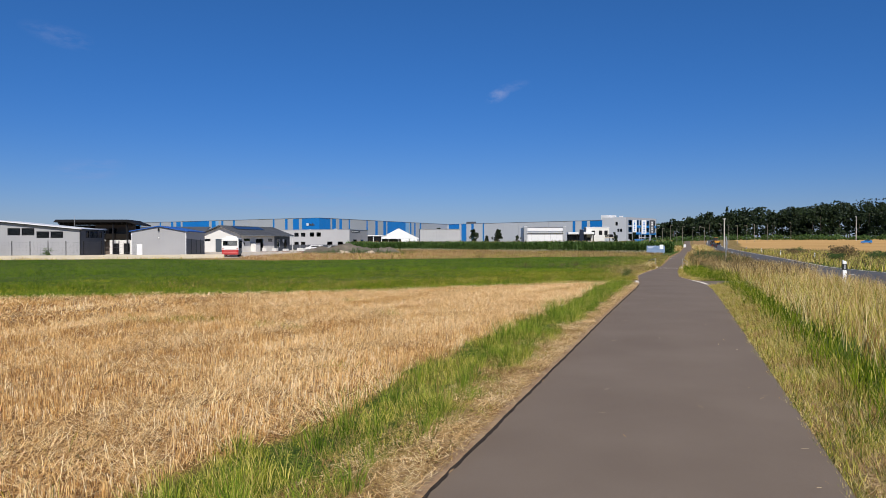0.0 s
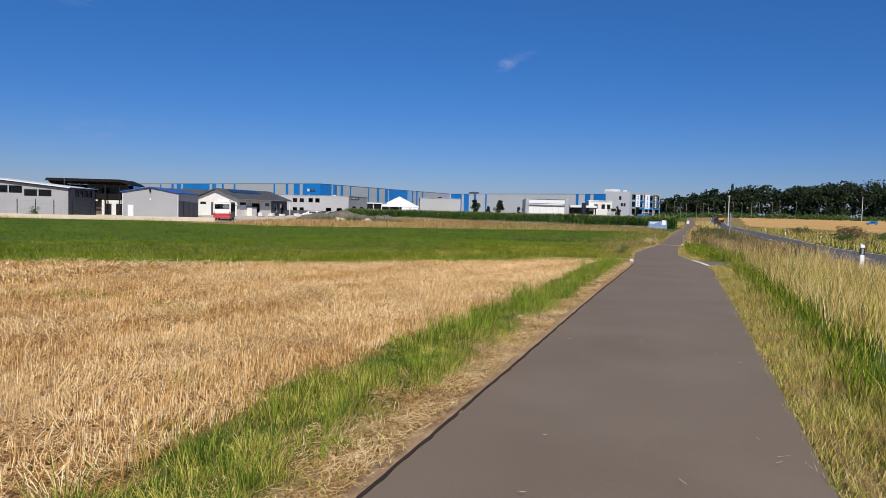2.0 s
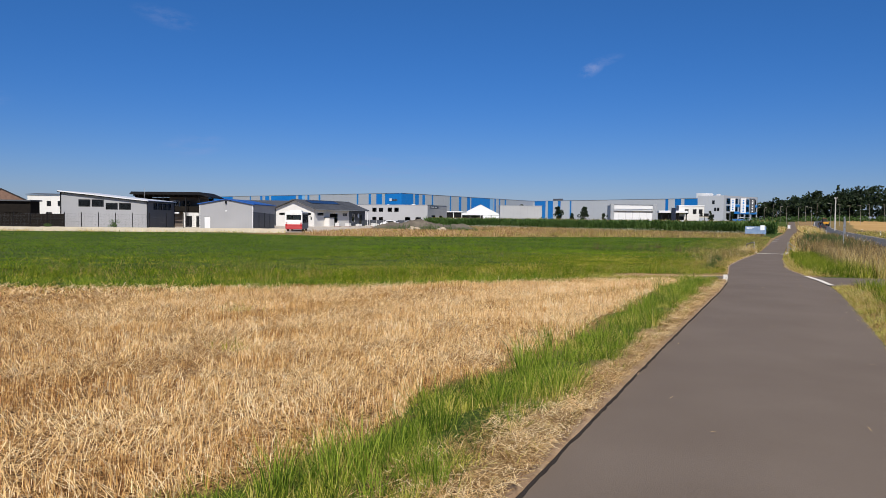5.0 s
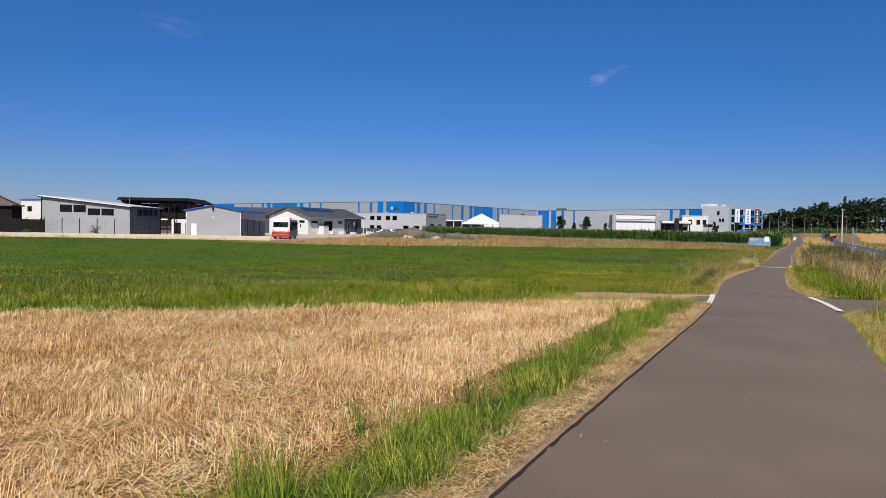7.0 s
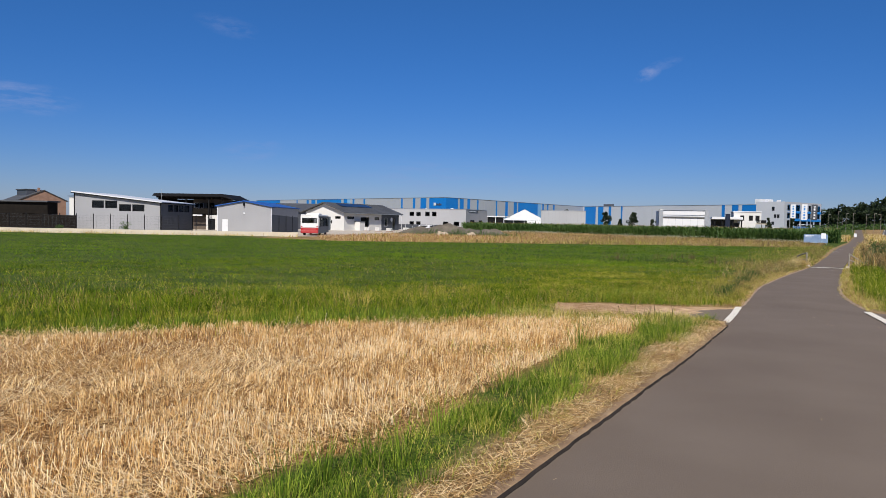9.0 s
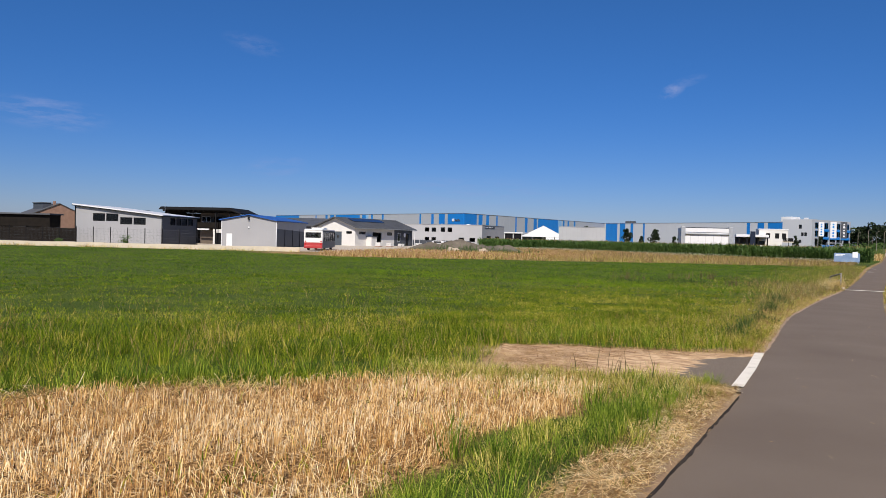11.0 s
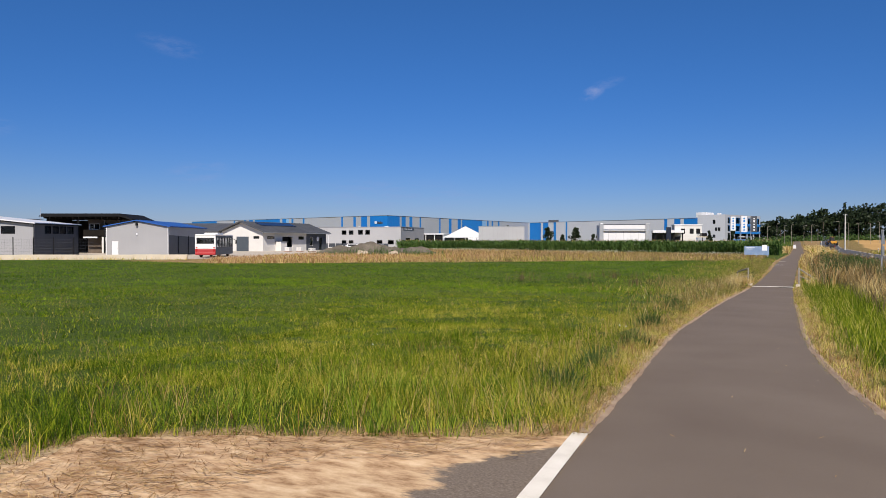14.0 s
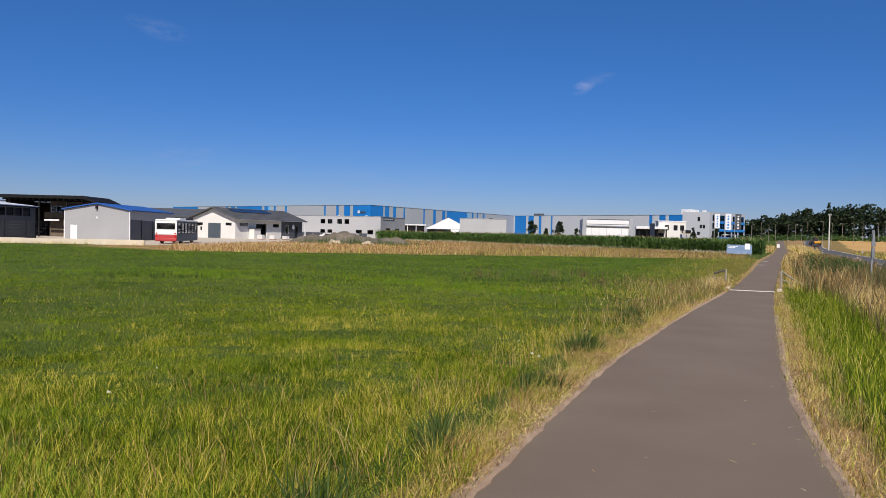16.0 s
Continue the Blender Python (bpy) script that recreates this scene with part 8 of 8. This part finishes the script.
def yield_sign():
    x, y = 3.95, 68.5
    s = thing("traffic_sign", x, y, float(level(x, y)), 74, "triangular road sign and plate seen from behind", "road sign")
    rod("post", s, (0, 0, -0.4), (0.0, 0, 2.75), 0.035, M["zinc"])
    bm = bmesh.new()
    pts = [(0.45, 2.02), (0.0, 2.8), (-0.45, 2.02)]
    vs = [bm.verts.new((px, -0.05, pz)) for px, pz in pts]
    vb = [bm.verts.new((px, -0.062, pz)) for px, pz in pts]
    bm.faces.new(vs)
    bm.faces.new(vb[::-1])
    for i in range(3):
        bm.faces.new((vs[i], vb[i], vb[(i + 1) % 3], vs[(i + 1) % 3]))
    bmesh.ops.bevel(bm, geom=[e for e in bm.edges if abs(e.verts[0].co.y - e.verts[1].co.y) > 0.005], offset=0.05, segments=3, affect="EDGES")
    part("triangle_plate", bm, M["zinc"], s)
    box("lower_plate", s, -0.3, 0.3, -0.06, -0.05, 1.5, 1.95, M["zinc"])
    for z in (1.6, 1.85, 2.15, 2.5):
        box("clamp", s, -0.05, 0.05, -0.05, 0.045, z, z + 0.04, M["zinc"])


yield_sign()


def mast(x, y, h, r, label, lamp=0, name="street_lamp", category="street lamp", group="street lamps"):
    z = float(level(x, y))
    m = thing(name, x, y, z, 0, label, category, group)
    rod("pole", m, (0, 0, -0.4), (0, 0, h), r, M["pole"] if name != "street_lamp" else M["rail"], r * 0.65)
    if lamp:
        arm = rod("arm", m, (0, 0, h - 0.05), (lamp * 0.5, 0, h + 0.05), 0.04, M["rail"])
        box("lamp_head", arm, min(lamp * 0.35, lamp * 0.95), max(lamp * 0.35, lamp * 0.95), -0.13, 0.13, h + 0.0, h + 0.12, M["rail"], "", 0.03)
    else:
        box("crossarm", m, -0.4, 0.4, -0.05, 0.05, h - 0.35, h - 0.22, M["zinc"])
        for q in (-0.35, 0.35):
            rod("insulator", m, (q, 0, h - 0.22), (q, 0, h - 0.02), 0.05, M["plastic_white"])


mast(12.7, 236.0, 9.3, 0.20, "pale weathered concrete mast beside the road", 0, "mast", "mast", "")
for x, y, h in ((-4.5, 331, 8.6), (0.6, 345, 8.0), (5.2, 352, 7.6), (10.5, 360, 7.4), (15.4, 310, 8.8), (19.5, 330, 8.4), (24.0, 345, 8.2), (28.5, 352, 8.2), (-9.5, 300, 7.2), (-7.5, 318, 7.4), (33.5, 372, 8.6), (40.0, 380, 8.6),
                (8.4, 372, 7.8), (52.0, 392, 9.0), (-2.0, 368, 8.0)):
    mast(x, y, h, 0.065, "slim grey street lamp by the far junction", 1 if x < 10 else -1)
mast(82.0, 398.0, 12.0, 0.2, "tall wooden power pole before the wood", 0, "power_pole", "power pole", "")


def banner(x, y, h, mat, label):
    z = LOW
    b = thing("banner_pylon", x, y, z, 10, label, "banner", "upright banners")
    rod("pole", b, (-0.75, 0, -0.3), (-0.75, 0, h), 0.09, M["zinc"])
    box("cloth", b, -0.65, 0.75, -0.04, 0.04, h - 4.3, h - 0.1, M[mat], "", 0.01)
    dark = mat != "clad_dark"
    for k, (z0, ln) in enumerate(((h - 3.9, 0.5), (h - 3.2, 0.7), (h - 2.4, 0.4), (h - 1.7, 0.8), (h - 0.9, 0.45))):
        box("mark_bar", b, -0.15, 0.25, -0.055, -0.041, z0, z0 + ln * 0.7, M["ware_blue" if dark else "white_metal"])


banner(-15.3, 255.5, 9.7, "white_metal", "tall white banner with blue bars on a pole")
banner(-10.8, 227.7, 8.9, "white_metal", "tall white banner with blue bars on a pole")
banner(-8.5, 229.4, 8.9, "clad_dark", "tall dark banner with white bars on a pole")
gate = thing("entry_portal", -12.5, 232.0, LOW, 8, "white goal-shaped entry portal behind the maize", "portal")
for x in (0, 3.4):
    rod("post", gate, (x, 0, 0), (x, 0, 3.4), 0.08, M["white_metal"])
rod("beam", gate, (0, 0, 3.4), (3.4, 0, 3.4), 0.1, M["white_metal"])


def heap(name, x, y, rx, ry, h, turn, mat, label, seed):
    """A loose heap with an uneven ridge and slumped foot."""
    g = np.random.default_rng(seed)
    o = thing(name, x, y, float(level(x, y)), turn, label, "heap")
    nu, nv = 40, 14
    u = np.linspace(0, 2 * np.pi, nu, endpoint=False)
    rows = []
    ph = g.uniform(0, 6, 5)
    for r in np.linspace(1, 0, nv):
        wob = 1 + 0.12 * np.sin(3 * u + ph[0]) + 0.08 * np.sin(7 * u + ph[1])
        px, py = np.cos(u) * rx * r * wob, np.sin(u) * ry * r * wob
        pz = h * min(1.0, 1.7 * (1 - r)) * (0.85 + 0.2 * np.sin(px * 0.9 + ph[2]) + 0.1 * np.sin(px * 2.3 + py * 2 + ph[3])) + g.normal(0, 0.03 * h, nu) * (0 < r < 1) - 0.1 * (r == 1)
        rows.append(np.stack([px, py, pz], 1))
    v = np.concatenate(rows)
    t = []
    for i in range(nv - 1):
        for j in range(nu):
            a, b = i * nu + j, i * nu + (j + 1) % nu
            t += [(a, b, b + nu), (a, b + nu, a + nu)]
    c = tri_mesh("body", v, np.array(t), M[mat])
    c.parent = o


heap("earth_heap", -63.0, 127.0, 9.0, 3.6, 1.75, 20, "earth", "grey heap of earth and rubble", 1)
heap("earth_heap", -58.0, 131.5, 5.0, 3.0, 1.3, 20, "earth", "lower grey heap of earth", 2)
heap("sand_heap", -60.5, 122.0, 1.5, 1.0, 0.95, 0, "sand_stone", "small pale heap of sandy stone", 3)
heap("sand_heap", -55.5, 123.0, 1.3, 0.9, 0.7, 0, "sand_stone", "small pale heap of sandy stone", 4)
q = np.stack([RNG.normal(-61.0, 5.0, 500), RNG.normal(125.4, 1.6, 500)], 1)
blades("heap_weeds", clumped(q, 1.2, 4.0, -0.1), RNG.uniform(0.3, 0.9, len(q))[0] + 0.2, 0.09, 0.5, M["leaf_bush"], "green weeds growing over the earth heaps", "weeds", segs=1, lift=0.35)
heap("earth_bank", -3.2, 186.0, 2.8, 12.0, 2.0, 0, "dry_soil", "sunlit sandy bank beside the path", 5)
p = np.concatenate([scatter(3200, -6.0, 0.6, 172, 200), scatter(7000, 3.6, 10.0, 150, 262)])
p = p[(p[:, 0] < path_left(p[:, 1]) - 0.3) | ((p[:, 0] > path_right(p[:, 1]) + 0.3) & (p[:, 0] < np.interp(p[:, 1], ROAD_Y, ROAD_L) - 0.3))]
blades("bank_grass", p, RNG.uniform(0.5, 1.5, len(p)), 0.12, 0.4, M["dry"], "bleached tall grass on the bank", "grass", segs=1)
blades("bank_grass", p[::3], RNG.uniform(0.5, 1.3, len(p[::3])), 0.12, 0.4, M["grass"], "green tall grass on the bank", "grass", segs=1)
cab = thing("cable_cabinet", 1.3, 268.0, float(level(1.3, 268)), 0, "small white cable cabinet beside the path", "cabinet")
box("body", cab, -0.4, 0.4, -0.25, 0.25, 0, 1.15, M["white_metal"], "", 0.04)
box("plinth", cab, -0.45, 0.45, -0.4, 0.4, -0.2, 0.12, M["concrete"])


def car(name, x, y, turn, paint, label, L=4.3, W=1.8, H=1.48, van=False):
    z = float(level(x, y)) + 0.02
    c = thing(name, x, y, z, turn, label, "van" if van else "car")
    prof = [(0.0, 0.35), (0.0, 0.95), (0.35, H * 0.98), (1.2, H), (L * 0.62, H), (L * 0.8, 0.98), (L, 0.82), (L, 0.35)] if not van else [(0, 0.35), (0, H - 0.1), (0.15, H), (L * 0.75, H), (L * 0.88, 1.15), (L, 0.95), (L, 0.35)]
    bm = bmesh.new()
    a = [bm.verts.new((0.0, p0 - L / 2, p1)) for p0, p1 in prof]
    b = [bm.verts.new((W, p0 - L / 2, p1)) for p0, p1 in prof]
    bm.faces.new(a)
    bm.faces.new(b[::-1])
    k = len(prof)
    for i in range(k):
        bm.faces.new((a[i], b[i], b[(i + 1) % k], a[(i + 1) % k]))
    bmesh.ops.recalc_face_normals(bm, faces=bm.faces)
    bmesh.ops.bevel(bm, geom=list(bm.edges), offset=0.06, segments=2, affect="EDGES")
    part("body", bm, M[paint], c)
    rear = box("rear_window", c, 0.2, W - 0.2, -L / 2 + (0.06 if not van else -0.012), -L / 2 + (0.2 if not van else 0.0), 1.0, H - 0.18, M["plastic_black"])
    for sx in (-0.012, W - 0.0):
        box("side_window", c, sx, sx + 0.012, -L / 2 + 0.7, L * 0.1, 0.98, H - 0.16, M["plastic_black"])
    for q in (-L / 2 + 0.8, L / 2 - 0.8):
        for sx in (0.1, W - 0.1):
            wheel(c, sx, q, 0.31, 0.2)
    for sx in (0.05, W - 0.3):
        box("tail_lamp", c, sx, sx + 0.25, -L / 2 - 0.015, -L / 2 + 0.01, 0.75, 0.92, M["lamp_red"], "red tail lamp")


car("car", 9.9, 262.0, 2, "plastic_black", "dark car driving away on the road")
car("car", 75.0, 345.0, 80, "ware_blue", "blue car parked by the far junction")
car("van", -20.5, 262.0, 80, "white_metal", "white van parked beyond the maize", 5.2, 2.0, 2.5, True)
car("car", -22.0, 252.0, 85, "white_metal", "white car parked beyond the maize")
car("car", -88.0, 160.0, 95, "white_metal", "white car parked beside the workshop", 4.4, 1.8, 1.5)
car("car", -84.5, 164.0, 95, "clad_grey", "grey car parked beside the workshop", 4.4, 1.8, 1.5)


def loader():
    z = float(level(14.2, 330))
    c = thing("wheel_loader", 14.2, 330.0, z, 15, "yellow wheel loader at the far road works", "loader")
    box("chassis", c, -1.1, 1.1, -2.2, 1.8, 0.8, 1.7, M["yellow_paint"], "", 0.1)
    box("cab", c, -0.7, 0.7, -0.6, 0.8, 1.7, 3.1, M["plastic_black"], "dark glazed cab", 0.08)
    box("cab_roof", c, -0.8, 0.8, -0.7, 0.9, 3.1, 3.25, M["yellow_paint"], "", 0.04)
    box("bucket", c, -1.3, 1.3, 2.6, 3.6, 0.2, 1.2, M["yellow_paint"], "", 0.06)
    for s in (-0.5, 0.5):
        rod("arm", c, (s, 1.2, 1.5), (s, 2.8, 0.8), 0.12, M["yellow_paint"])
    for x in (-1.1, 1.1):
        for y in (-1.5, 1.2):
            wheel(c, x, y, 0.75, 0.5)


loader()


def big_bag(x, y, s, seed):
    g = np.random.default_rng(seed)
    b = thing("stone_pallet", x, y, LOW + 0.03, g.uniform(-20, 20), "pallet of pale paving stones by the workshop", "pallet", "stone pallets")
    for k in range(3):
        box("pallet_board", b, -0.6, 0.6, -0.5 + k * 0.4, -0.3 + k * 0.4, 0, 0.12, M["wood_red"])
    for r in range(2):
        for q in range(2):
            box("stone_stack", b, -0.55 + q * 0.56, -0.02 + q * 0.56, -0.45, 0.45, 0.13 + r * s / 2, 0.11 + (r + 1) * s / 2, M["white_render"], "", 0.03)


for i, (x, y, s) in enumerate(((-88.5, 139.0, 1.3), (-86.8, 140.5, 1.2), (-85.0, 142.0, 1.0), (-83.0, 146.0, 1.1), (-81.0, 148.0, 0.8), (-79.5, 150.0, 0.9), (-86.0, 150.0, 1.2))):
    big_bag(x, y, s * 0.6, i)


# small stones and bits of straw on the asphalt
def path_litter():
    p = scatter(170, -1.15, 1.2, 2.0, 60.0)
    p = p[(p[:, 0] > path_left(p[:, 1]) + 0.05) & (p[:, 0] < path_right(p[:, 1]) - 0.05)]
    e = np.where(RNG.random(len(p)) < 0.5, path_right(p[:, 1]) - np.abs(RNG.normal(0, 0.22, len(p))), p[:, 0])
    p = np.stack([e, p[:, 1]], 1)
    strewn("path_litter", p, 0.06, 0.004, "straw", "bits of straw blown on the asphalt", "litter", 0.026)


path_litter()
